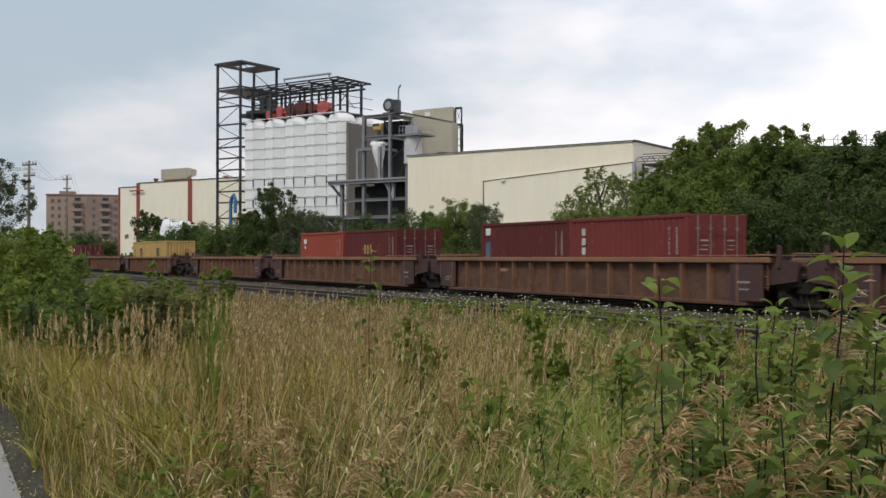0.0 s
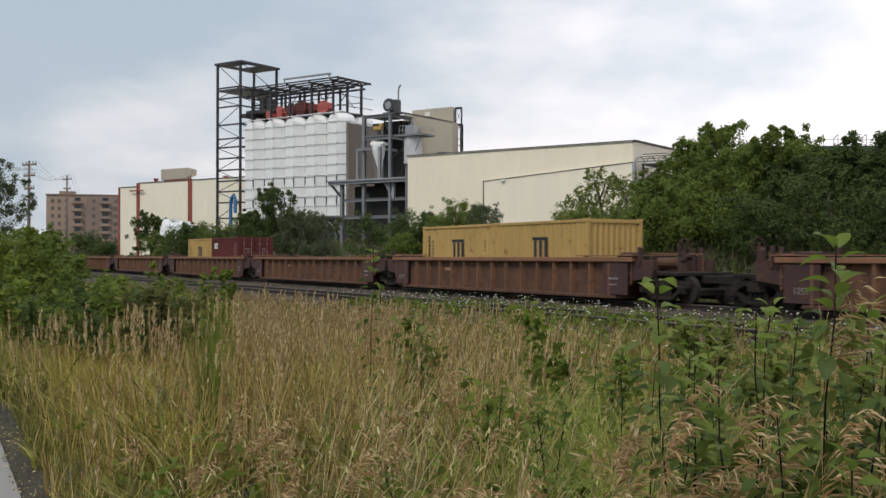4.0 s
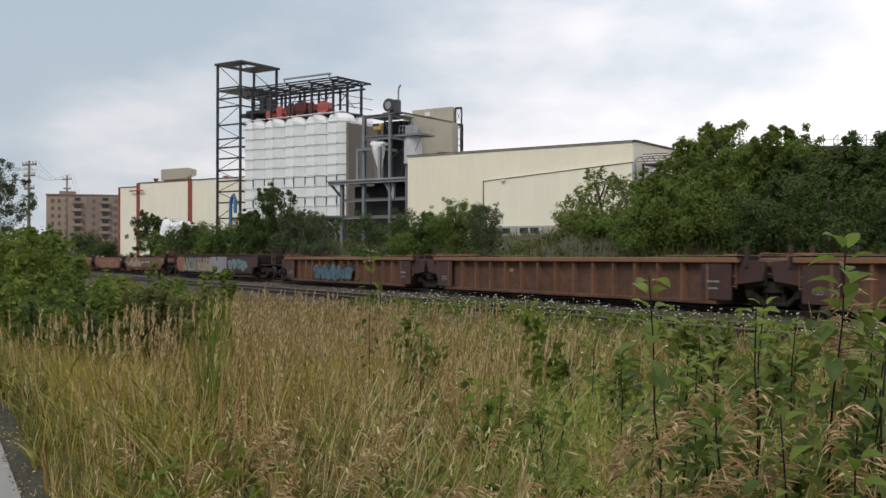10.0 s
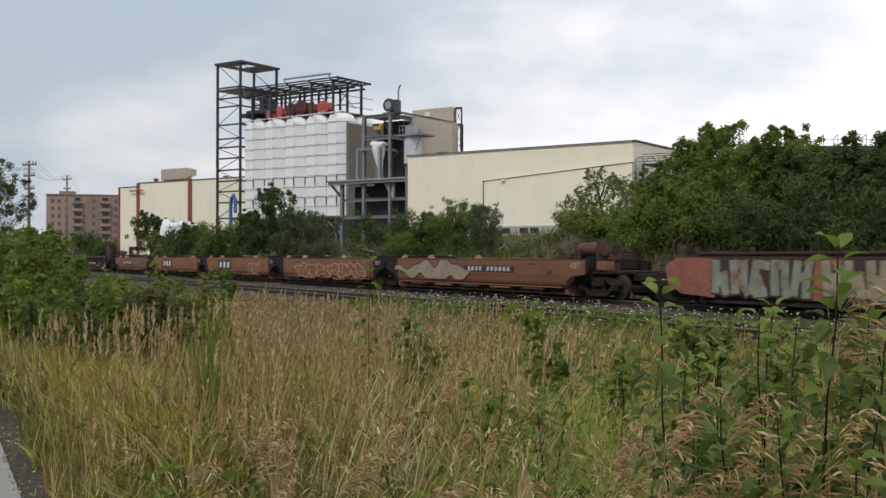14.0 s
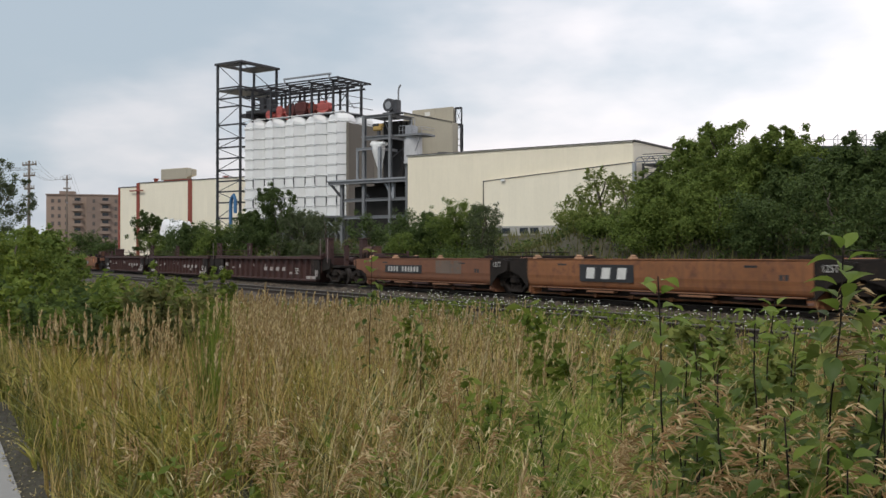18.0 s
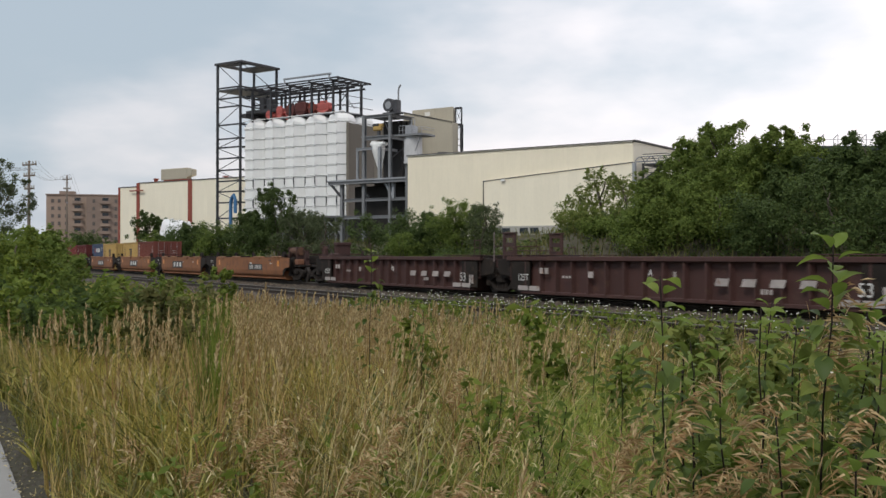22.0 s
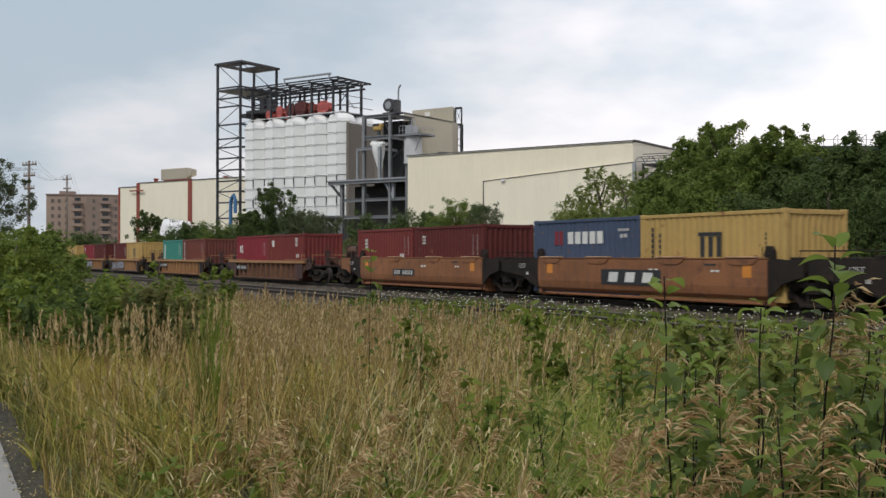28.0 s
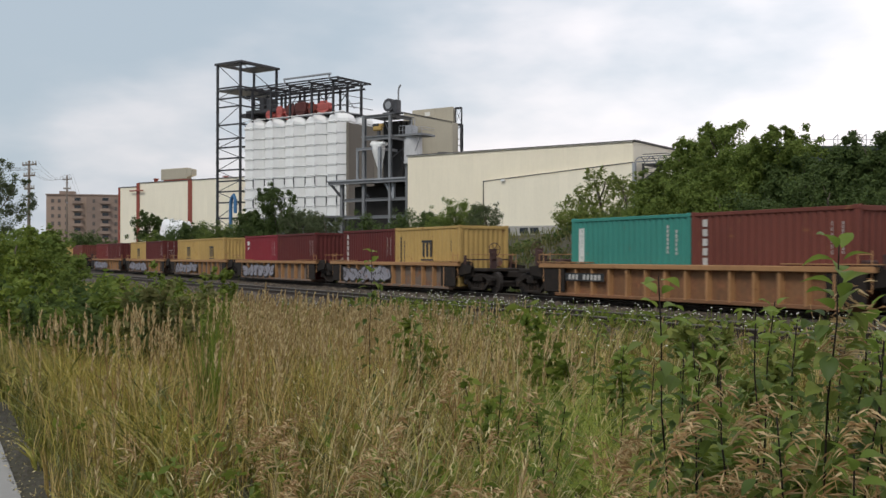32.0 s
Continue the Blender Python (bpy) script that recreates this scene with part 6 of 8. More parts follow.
    part("railing", r.pipe([(-1.2, -1.45, 4.9), (0.7, -1.45, 4.9), (0.7, -0.6, 4.9)], 0.035, 5).pipe([(0.6, -1.45, 4.6), (2.4, -1.45, 4.6), (2.4, 1.5, 4.6)], 0.03, 5).pipe([(-1.2, -1.45, 4.3), (2.4, -1.45, 4.3), (2.4, 1.5, 4.3)], 0.03, 5), M_galv, v)
    part("strut", Shape().beam((2.3, -1.4, 3.6), (1.1, -1.0, 1.6), 0.10), M_steel, v)
    part("top_unit", Shape().box(-0.9, 0.3, -0.6, 0.6, 3.8, 5.0, 0.06).pipe([(0.4, -0.9, 3.8), (0.4, -0.9, 5.7), (0.9, -0.9, 5.7), (0.9, -0.9, 3.8)], 0.06, 6), M_galv, v, "grey filter unit with a bent pipe")
    for lx in (-0.8, 0.6):
        part("leg", Shape().box(lx, lx + 0.2, -0.6, 0.6, -13.0, 0.1), M_steel, v)
    b = thing("beige_tower", PLANT, "beige metal-clad block with a sloped front roof", "tower block")
    part("wall", Shape().box(-43.6, -36.6, 22.0, 22.7, BASE, 22.15), M_beige, b)
    seams("wall_panel", "beige", M_beige, b, -43.6, -36.6, BASE, 22.3, 22.0, 1.0)
    part("front_block", Shape().prism([(-44.0, BASE), (-35.7, BASE), (-35.7, 19.9), (-44.0, 21.85)], 20.4, 21.8, "y"), M_beige, b)
    part("roof_edge", Shape().beam((-44.1, 20.35, 21.92), (-35.65, 20.35, 19.95), 0.12, 0.10), M_trim, b)
    # opaque white plate; sky brightness in the opening is put into its colour
    part("opening", Shape().box(-41.4, -40.5, 21.85, 21.95, 21.3, 21.85), M_white, b, "small louvre opening drawn as a white plate for sky brightness")
    s = thing("side_frame_tower", PLANT, "narrow dark open steel frame against the beige block", "steel frame")
    part("post", Shape().ibeam((-36.4, 22.2, 13), (-36.4, 22.2, 22.2), 0.14, 0.14), M_steel_d, s)
    part("post", Shape().ibeam((-35.4, 22.2, 19.8), (-35.4, 22.2, 22.1), 0.16, 0.16).ibeam((-35.4, 22.2, 10), (-35.4, 22.2, 19.8), 0.34, 0.34), M_steel_d, s)
    for z, d in ((22.05, 0.3), (19.75, 0.35), (17.8, 0.1), (16.9, 0.1)):
        part("rung", Shape().beam((-36.4, 22.2, z), (-35.4, 22.2, z), 0.14, d), M_steel_d, s)
    part("brace", Shape().beam((-36.4, 22.2, 22.0), (-35.4, 22.2, 20.0), 0.05).beam((-35.4, 22.2, 22.0), (-36.4, 22.2, 20.0), 0.05).beam((-36.4, 22.2, 18.9), (-35.4, 22.2, 19.7), 0.06), M_steel_d, s)


def left_hall():
    y = 40.0
    h = thing("factory_hall", PLANT, "cream factory hall with rust-red upright bands", "factory hall")
    part("wall", Shape().box(-130.5, -124.6, y, y + 30, BASE, 15.5).box(-124.6, -90.0, y, y + 30, BASE, 16.2), M_cream, h)
    seams("wall_panel", "lh1", M_cream_b, h, -130.5, -124.6, BASE, 15.5, y, 1.0)
    seams("wall_panel", "lh2", M_cream_b, h, -124.6, -90.0, BASE, 16.2, y, 1.0)
    for x, w, z in ((-130.4, 0.5, 15.55), (-124.6, 0.9, 16.25), (-109.5, 1.1, 16.25)):
        part("band", Shape().box(x - w / 2, x + w / 2, y - 0.22, y - 0.07, BASE, z, 0.02), M_redband, h, "rust-red upright band")
    part("roof_edge", Shape().box(-130.6, -124.7, y - 0.16, y - 0.02, 15.5, 15.65), M_trim, h).location.z += 0
    part("roof_edge", Shape().box(-124.5, -90.0, y - 0.18, y - 0.02, 16.2, 16.35), M_trim, h)
    part("lamp_arm", Shape().box(-126.6, -122.6, y - 0.7, y - 0.5, 14.6, 14.85, 0.03).box(-124.75, -124.5, y - 0.6, y - 0.2, 14.6, 14.85), M_redband, h)
    for x, s in ((-120.6, 0.7), (-101.0, 0.4)):
        part("roof_vent", Shape().tube((x, y + 1, 16.2), (x, y + 1, 16.2 + s), 0.4, 10).tube((x, y + 1, 16.2 + s), (x, y + 1, 16.35 + s), 0.6, 10), M_redband, h)
    u = thing("rooftop_unit", PLANT @ pose(-113.9, y + 0.9, 16.05), "beige box-shaped rooftop air unit on dark legs", "air unit")
    part("body", Shape().box(-4.4, 3.0, -0.7, 0.7, 0.5, 2.7, 0.12), M_beige, u)
    part("end_box", Shape().prism([(3.0, 0.9), (4.4, 1.2), (4.4, 2.3), (3.0, 2.65)], -0.6, 0.6, "y"), M_beige, u)
    part("legs", Shape().box(-3.6, -3.2, -0.6, 0.6, 0, 0.5).box(1.6, 2.0, -0.6, 0.6, 0, 0.5).box(-3.4, 3.4, -0.65, 0.65, 0.32, 0.5), M_redband, u)
    t = thing("covered_heap", PLANT @ pose(-101.8, 30.0, 3.0), "white tarpaulin draped over a heap of goods", "tarpaulin")
    rows = []
    for j in range(11):
        r = []
        for i in range(19):
            x, yy = -3.8 + 0.42 * i, -1.5 + 0.3 * j
            e = min(1, 3.2 * (1 - abs(i - 9) / 9.3)) * min(1, 2.4 * (1 - abs(j - 5) / 5.4))
            r.append((x, yy, 0.05 + (5.5 - 0.06 * i) * e ** 0.6 + (0.55 * noise.noise(Vector((x * 0.7, yy, 3))) + 0.3 * noise.noise(Vector((x * 2.1, yy * 2, 5)))) * e))
        rows.append(r)
    part("cover", Shape().sheet(rows), M_tarp, t, smooth=True)


def apartment():
    a = thing("apartment_building", pose(-380.3, 66.3, 0, 0, 0, 74.0) @ Matrix.Diagonal((0.84, 1, 1, 1)), "far brown brick apartment block with balconies", "apartment building")
    top = 23.0
    part("wall", Shape().box(-14.5, 14.5, 0, 16, 3.0, top), M_brick, a)
    part("wing_wall", Shape().box(1.5, 14.6, -1.6, 0, 3.0, top - 0.7), M_brick_d, a)
    part("roof", Shape().box(-14.8, 14.8, -0.3, 16.3, top, top + 0.35).box(-10, -4, 4, 9, top + 0.3, top + 1.6), M_brick_d, a, "flat roof with a low plant room")
    for k in range(7):
        z = 4.6 + 2.62 * k
        for x in (-12.0, -9.4, -6.6):
            w = part("window", Shape().box(x - 0.6, x + 0.6, -0.08, 0.02, z, z + 1.3), M_brick_d, a)
            part("pane", Shape().box(x - 0.52, x + 0.52, -0.11, -0.08, z + 0.08, z + 1.22), M_farwin, w)
        for x, y in ((-2.2, 0.0), (9.0, -1.6)):
            b = part("balcony", Shape().box(x - 1.9, x + 1.9, y - 1.3, y, z - 0.35, z - 0.2).box(x - 1.9, x + 1.9, y - 1.3, y - 1.22, z - 0.2, z + 0.65), M_brick if k % 2 else M_brick_d, a, "shallow balcony")
            part("balcony_door", Shape().box(x - 1.2, x + 1.2, y - 0.06, y - 0.01, z - 0.2, z + 1.8), M_pane, b)
        for x in (4.4, 13.2):
            w = part("window", Shape().box(x - 0.5, x + 0.5, -1.68, -1.58, z, z + 1.2), M_trim, a)
            part("pane", Shape().box(x - 0.42, x + 0.42, -1.71, -1.68, z + 0.08, z + 1.12), M_farwin, w)


def right_building():
    b = thing("dark_roofed_building", pose(-50.0, 63.0, 0, 0, 0, 60.0), "dark low building with a railed flat roof behind trees", "building")
    part("wall", Shape().box(-9, 26, 0, 14, 3.6, 9.2), M_roofdark, b)
    part("roof", Shape().box(-9.3, 26.3, -0.3, 14.3, 9.2, 9.5), M_roofdark, b)
    for i in range(33):
        x = -8 + 1.0 * i
        part("railing_stay", Shape().tube((x, -0.1, 9.5), (x, -0.1, 10.35), 0.03, 5).tube((x, -0.1, 10.33), (x + 0.25, 1.5, 10.2), 0.03, 5).tube((x + 0.25, 1.5, 9.5), (x + 0.25, 1.5, 10.2), 0.03, 5), M_galv, b, "hooped roof railing stay")
    part("railing_bar", Shape().tube((-8, -0.1, 9.95), (25, -0.1, 9.95), 0.02, 5), M_galv, b)


def utility_pole(x, y, h, arms, label):
    p = thing("utility_pole", pose(x, y, ground_z(x, y) - 0.2), label, "utility pole", "utility poles")
    part("shaft", Shape().tube((0, 0, 0), (0, 0, h), 0.19, 10, 0.12), M_pole, p, smooth=True)
    for z, w in arms:
        c = part("crossarm", Shape().beam((0.15 - w, -0.5 * w, z), (0.15 + w, 0.5 * w, z), 0.13, 0.15), M_pole, p)
        s = Shape()
        for k in (-0.95, -0.5, 0.5, 0.95):
            s.tube((0.15 + k * w, 0.5 * k * w, z + 0.07), (0.15 + k * w, 0.5 * k * w, z + 0.32), 0.06, 6)
        part("insulators", s, M_concrete, c)
    part("bracket", Shape().box(0.1, 0.35, -0.1, 0.1, h * 0.7, h * 0.7 + 0.3, 0.02), M_steel, p)


def wire(p, q, sag):
    s = Shape()
    pts = []
    for i in range(17):
        a = i / 16
        v = Vector(p).lerp(Vector(q), a)
        pts.append((v.x, v.y, v.z - sag * 4 * a * (1 - a)))
    tagged(part("overhead_wire", s.pipe(pts, 0.014, 4), M_trim), "thin dark overhead wire between poles", "wire", "overhead wires")


main_hall()
silo_block()
process_frame()
left_hall()
apartment()
right_building()
utility_pole(-111.2, 14.2, 11.7, ((11.3, 1.0), (10.2, 0.8), (8.9, 0.7)), "tall weathered wooden utility pole with crossarms")
utility_pole(-178.0, 28.5, 15.4, ((14.7, 1.0), (13.2, 0.8)), "far wooden utility pole with crossarms")
for dx in (-1.2, -0.5, 0.6, 1.3):
    wire((-111.2 + dx, 14.2 + dx * 0.5, 11.0), (-178.0 + dx, 28.5 + dx * 0.5, 14.9), 1.3)
    wire((-111.2 + dx, 14.2 + dx * 0.5, 10.2), (-40.0 + dx, -12.0 + dx * 0.5, 10.5), 1.4)
    wire((-178.0 + dx, 28.5 + dx * 0.5, 14.9), (-330.0 + dx, 60.0 + dx * 0.5, 15.0), 2.0)

# ---------------------------------------------------------------- plants
SWAYERS = []      # (thing, rest pose, lean in degrees, seconds of one swing, phase)


def leaf_cloud(centres, radii, n, size, rng, mat, name, droop=0.0, long=1.5, lobed=0.0):
    """Small pointed leaves, four corners each, scattered round clump centres. lobed: how far they cover the upper shell of each clump and face outwards."""
    c = np.asarray(centres)
    k = rng.integers(0, len(c), n)
    d = rng.standard_normal((n, 3))
    d[:, 2] = np.where(rng.random(n) < 0.55 * lobed, np.abs(d[:, 2]), d[:, 2])
    d /= np.linalg.norm(d, axis=1)[:, None] + 1e-9
    out = np.minimum(1.5, 0.62 * np.abs(rng.standard_normal(n)))
    shell = 0.70 + 0.38 * rng.random(n) ** 1.5
    out = np.where(rng.random(n) < 0.8 * lobed, shell, out)
    p = c[k] + d * (np.asarray(radii)[k] * out)[:, None]
    s = size * (0.6 + 0.8 * rng.random(n))
    face = (d + np.array([0.1, -0.25, 0.75])) * lobed + rng.standard_normal((n, 3)) * (1.0 - 0.62 * lobed)
    face /= np.linalg.norm(face, axis=1)[:, None] + 1e-9
    a = rng.standard_normal((n, 3)) + d * 0.6
    a[:, 2] = a[:, 2] * 0.6 - droop
    if lobed:
        a -= face * np.sum(a * face, axis=1)[:, None]
    a /= np.linalg.norm(a, axis=1)[:, None] + 1e-9
    b = np.cross(a, face if lobed else rng.standard_normal((n, 3)))
    b /= np.linalg.norm(b, axis=1)[:, None] + 1e-9
    up = np.cross(a, b) * (s * 0.12)[:, None]
    v = np.stack([p - a * (s * long / 2)[:, None], p + b * (s * 0.42)[:, None] + up, p + a * (s * long / 2)[:, None], p - b * (s * 0.42)[:, None] + up], 1).reshape(-1, 3)
    f = (np.arange(n)[:, None, None] * 4 + np.array([[0, 1, 2], [0, 2, 3]])).reshape(-1, 3)
    return tri_mesh(name, v, f, mat)


def tree(x, y, height, width, leaves, leaf, mat, label, seed, trunk_share=0.3, flat=1.0, name="tree", clumps=62, category="tree", sink=0.1, spread=0.19):
    rng = np.random.default_rng(seed)
    t = thing(name, pose(x, y, ground_z(x, y) - sink), label, category, "trees" if category == "tree" else "shrubs")
    h = height
    stem = Shape()
    bends = [(0.03 * h * math.sin(i * 1.7 + seed), 0.03 * h * math.cos(i * 1.3 + seed), h * 0.8 * i / 6) for i in range(7)]
    stem.pipe(bends, 0.022 * h + 0.02, 8, 0.006 * h)
    part("trunk", stem, M_bark, t, smooth=True)
    cen, rad = [], []
    for i in range(clumps):
        u = rng.random()
        z = h * (trunk_share + (1 - trunk_share) * (u ** 0.8)) * (0.86 if u < 0.92 else 0.91)
        k = (z / h - trunk_share) / (1 - trunk_share)
        r = width / 2 * (0.35 + 0.65 * math.sin(math.pi * min(1, 0.18 + 0.80 * k)) ** flat) * (0.62 + 0.5 * rng.random())
        a = rng.random() * 6.283
        if i % 3 == 0:
            r *= 0.5
        c = (math.cos(a) * r, math.sin(a) * r, z)
        size = width * spread * (0.35 + 0.45 * rng.random()) * (0.55 + 0.45 * math.sin(math.pi * min(1, 0.12 + 0.88 * k)))
        out = Vector((c[0], c[1], 0.35 * width + 0.5 * (z - 0.5 * h))).normalized() + Vector(rng.standard_normal(3)) * 0.3
        for j in range(3):
            cen.append(tuple(Vector(c) + out * size * (0.75 * j - 0.75) + Vector(rng.standard_normal(3)) * size * 0.35))
            rad.append(size * (1.05 - 0.24 * j) * (0.8 + 0.4 * rng.random()))
        if i % (8 if category == "tree" else 12) == 0:
            j = bends[min(5, max(1, int(6 * z / h * 0.75)))]
            mid = ((j[0] + c[0]) / 2, (j[1] + c[1]) / 2, (j[2] + c[2]) / 2 + 0.04 * h)
            part("limb", Shape().pipe([j, mid, c], 0.007 * h + 0.008, 5, 0.003 * h), M_bark, t)
    part("crown", leaf_cloud(cen, rad, leaves, leaf, rng, mat, "crown", 0.2, 1.7, 0.75), None, t)
    return t


GREEN = "green broadleaf tree with an uneven leafy crown"
DARK = "dark green broadleaf tree with dense foliage beyond the tracks"
YELLOW = "light yellow-green young tree with a sparse crown"
BUSH = "leafy green bush on the bank beside the tracks"
for x, y, top, w, n, leaf, mat, label, seed, share in (
    (-38.2, 36.2, 8.3, 3.8, 6200, 0.17, M_leaf_a, GREEN, 1, 0.12), (-40.6, 36.2, 7.5, 2.3, 3600, 0.16, M_leaf_a, GREEN, 2, 0.10), (-42.0, 35.6, 6.3, 2.6, 3600, 0.16, M_leaf_a, GREEN, 8, 0.10),
    (-35.8, 35.2, 6.9, 4.4, 6500, 0.16, M_leaf_a, GREEN, 3, 0.10), (-33.9, 36.2, 7.7, 3.2, 5200, 0.16, M_leaf_a, GREEN, 4, 0.12),
    (-32.3, 36.0, 6.0, 4.4, 6000, 0.15, M_leaf_b, DARK, 5, 0.08), (-30.4, 36.0, 5.9, 4.0, 6000, 0.15, M_leaf_b, DARK, 6, 0.08),
    (-28.9, 35.6, 6.8, 3.4, 5000, 0.16, M_leaf_b, DARK, 7, 0.08),
    (-26.4, 36.0, 6.6, 5.0, 4000, 0.18, M_leaf_b, DARK, 9, 0.08), (-20.0, 36.0, 7.2, 6.0, 3500, 0.2, M_leaf_b, DARK, 10, 0.1),
    (-38.9, 33.8, 5.6, 2.8, 4500, 0.16, M_leaf_a, GREEN, 19, 0.06), (-36.6, 33.4, 5.3, 4.2, 5500, 0.15, M_leaf_a, GREEN, 20, 0.06),
    (-52.0, 40.0, 7.6, 3.0, 1300, 0.17, M_leaf_c, YELLOW, 11, 0.12), (-53.9, 39.5, 6.3, 2.8, 1200, 0.16, M_leaf_c, YELLOW, 12, 0.05), (-48.6, 39.0, 6.7, 2.4, 900, 0.16, M_leaf_c, YELLOW, 21, 0.08),
    (-117.0, 42.5, 10.2, 7.0, 7500, 0.24, M_leaf_b, DARK, 13, 0.1), (-108.0, 42.0, 7.2, 5.2, 4400, 0.20, M_leaf_g, "grey-green feathery tree below the silos", 14, 0.06),
    (-124.0, 42.0, 7.4, 6.0, 5500, 0.24, M_leaf_b, DARK, 15, 0.06), (-198.7, 47.0, 10.6, 6.4, 4200, 0.34, M_leaf_b, DARK, 16, 0.04),
    (-76.4, 7.4, 8.6, 5.0, 5600, 0.15, M_leaf_g, "airy green tree with feathery foliage beside the path", 17, 0.25),
):
    tree(x, y, top - ground_z(x, y), w, int(n * 3.1), leaf * 0.56, mat, label, seed, share)

# shrubs from x -31 to -20: shade put into colour by the darker leaf
SHRUBS = (
    (-37.8, 32.2, 1.9, 3.4, 3600, 0.14, M_leaf_a, 31), (-34.0, 32.4, 2.9, 3.6, 4200, 0.14, M_leaf_a, 32), (-30.8, 32.0, 2.7, 3.4, 4200, 0.13, M_leaf_b, 33),
    (-27.6, 32.0, 3.0, 3.6, 4000, 0.13, M_leaf_b, 34), (-24.6, 31.6, 2.6, 3.4, 3600, 0.13, M_leaf_b, 35), (-41.0, 33.4, 1.3, 2.6, 2600, 0.14, M_leaf_a, 36), (-20.6, 31.6, 2.8, 3.6, 2600, 0.13, M_leaf_b, 48),
    (-71.5, 39.0, 1.7, 4.0, 4200, 0.16, M_leaf_b, 39), (-76.0, 39.2, 1.5, 3.6, 3600, 0.16, M_leaf_b, 40), (-66.2, 38.6, 2.3, 3.4, 3800, 0.14, M_leaf_b, 41), (-63.6, 38.2, 1.2, 2.4, 1800, 0.14, M_leaf_a, 37),
    (-84.0, 39.0, 2.4, 4.0, 3000, 0.16, M_leaf_b, 42), (-99.5, 41.0, 3.2, 4.4, 3400, 0.17, M_leaf_g, 44),
    (-142.0, 39.0, 3.0, 5.4, 3600, 0.26, M_leaf_b, 45), (-164.0, 41.0, 2.4, 5.0, 2600, 0.28, M_leaf_a, 46), (-221.0, 43.0, 1.6, 7.0, 2400, 0.34, M_leaf_b, 47),
    (-131.0, 40.0, 2.2, 6.0, 2600, 0.26, M_leaf_a, 49), (-152.0, 40.0, 2.0, 6.0, 2400, 0.26, M_leaf_b, 50),
)
rng_b = random.Random(71)
BANK = tuple((-56 - 8.2 * i + rng_b.uniform(-2, 2), 29.0 + rng_b.uniform(0, 6.5), rng_b.uniform(0.8, 1.9), rng_b.uniform(2.2, 4.6), 1100, 0.15 + 0.009 * i, rng_b.choice((M_leaf_b, M_leaf_b, M_leaf_a, M_leaf_b)), 200 + i) for i in range(20))
SHRUBS = tuple((x, y, h + 3.6 * max(0.0, step(27, 37, y) - step(27, 66, y)) * min(1.0, max(0.0, (-46 - x) / 16)), *rest) for x, y, h, *rest in SHRUBS)
SLOPE = ((-56.7, 38.0, 1.0, 2.4, 1500, 0.14, M_leaf_c, 242), (-49.3, 36.0, 1.2, 2.6, 1700, 0.14, M_leaf_c, 244), (-46.2, 34.6, 1.1, 2.4, 1700, 0.13, M_leaf_c, 245), (-44.0, 33.4, 0.9, 1.8, 1400, 0.13, M_leaf_a, 247))
for x, y, h, w, n, s, m, seed in SHRUBS + BANK + SLOPE:
    tree(x, y, h, w, int(n * (3.0 if x < -60 else 2.4)), s * 0.56, m, BUSH, seed, 0.05, 0.7, "bush", 36, "bush", 0.1, 0.27)

for x, y, top, w, n, s, m, seed in (
    (-76.4, 38.8, 5.6, 3.6, 7000, 0.100, M_leaf_b, 260), (-70.6, 38.0, 5.3, 3.2, 7000, 0.100, M_leaf_b, 261), (-66.0, 37.6, 5.9, 3.6, 9000, 0.095, M_leaf_a, 262), (-70.5, 35.4, 3.6, 2.6, 5000, 0.090, M_leaf_a, 267), (-62.0, 37.4, 5.6, 2.4, 6000, 0.085, M_leaf_g, 263),
    (-142.5, 39.0, 6.41, 5.8, 6000, 0.160, M_leaf_b, 264), (-243.2, 43.0, 7.03, 7.0, 3500, 0.260, M_leaf_b, 265), (-130.7, 40.0, 5.58, 4.6, 4000, 0.160, M_leaf_b, 266),
):
    tree(x, y, top - ground_z(x, y), w, int(n * 1.5), s * 0.84, m, "dense dark green bush below the plant", seed, 0.02, 0.45, "bush", 110, "bush", 0.1, 0.26)

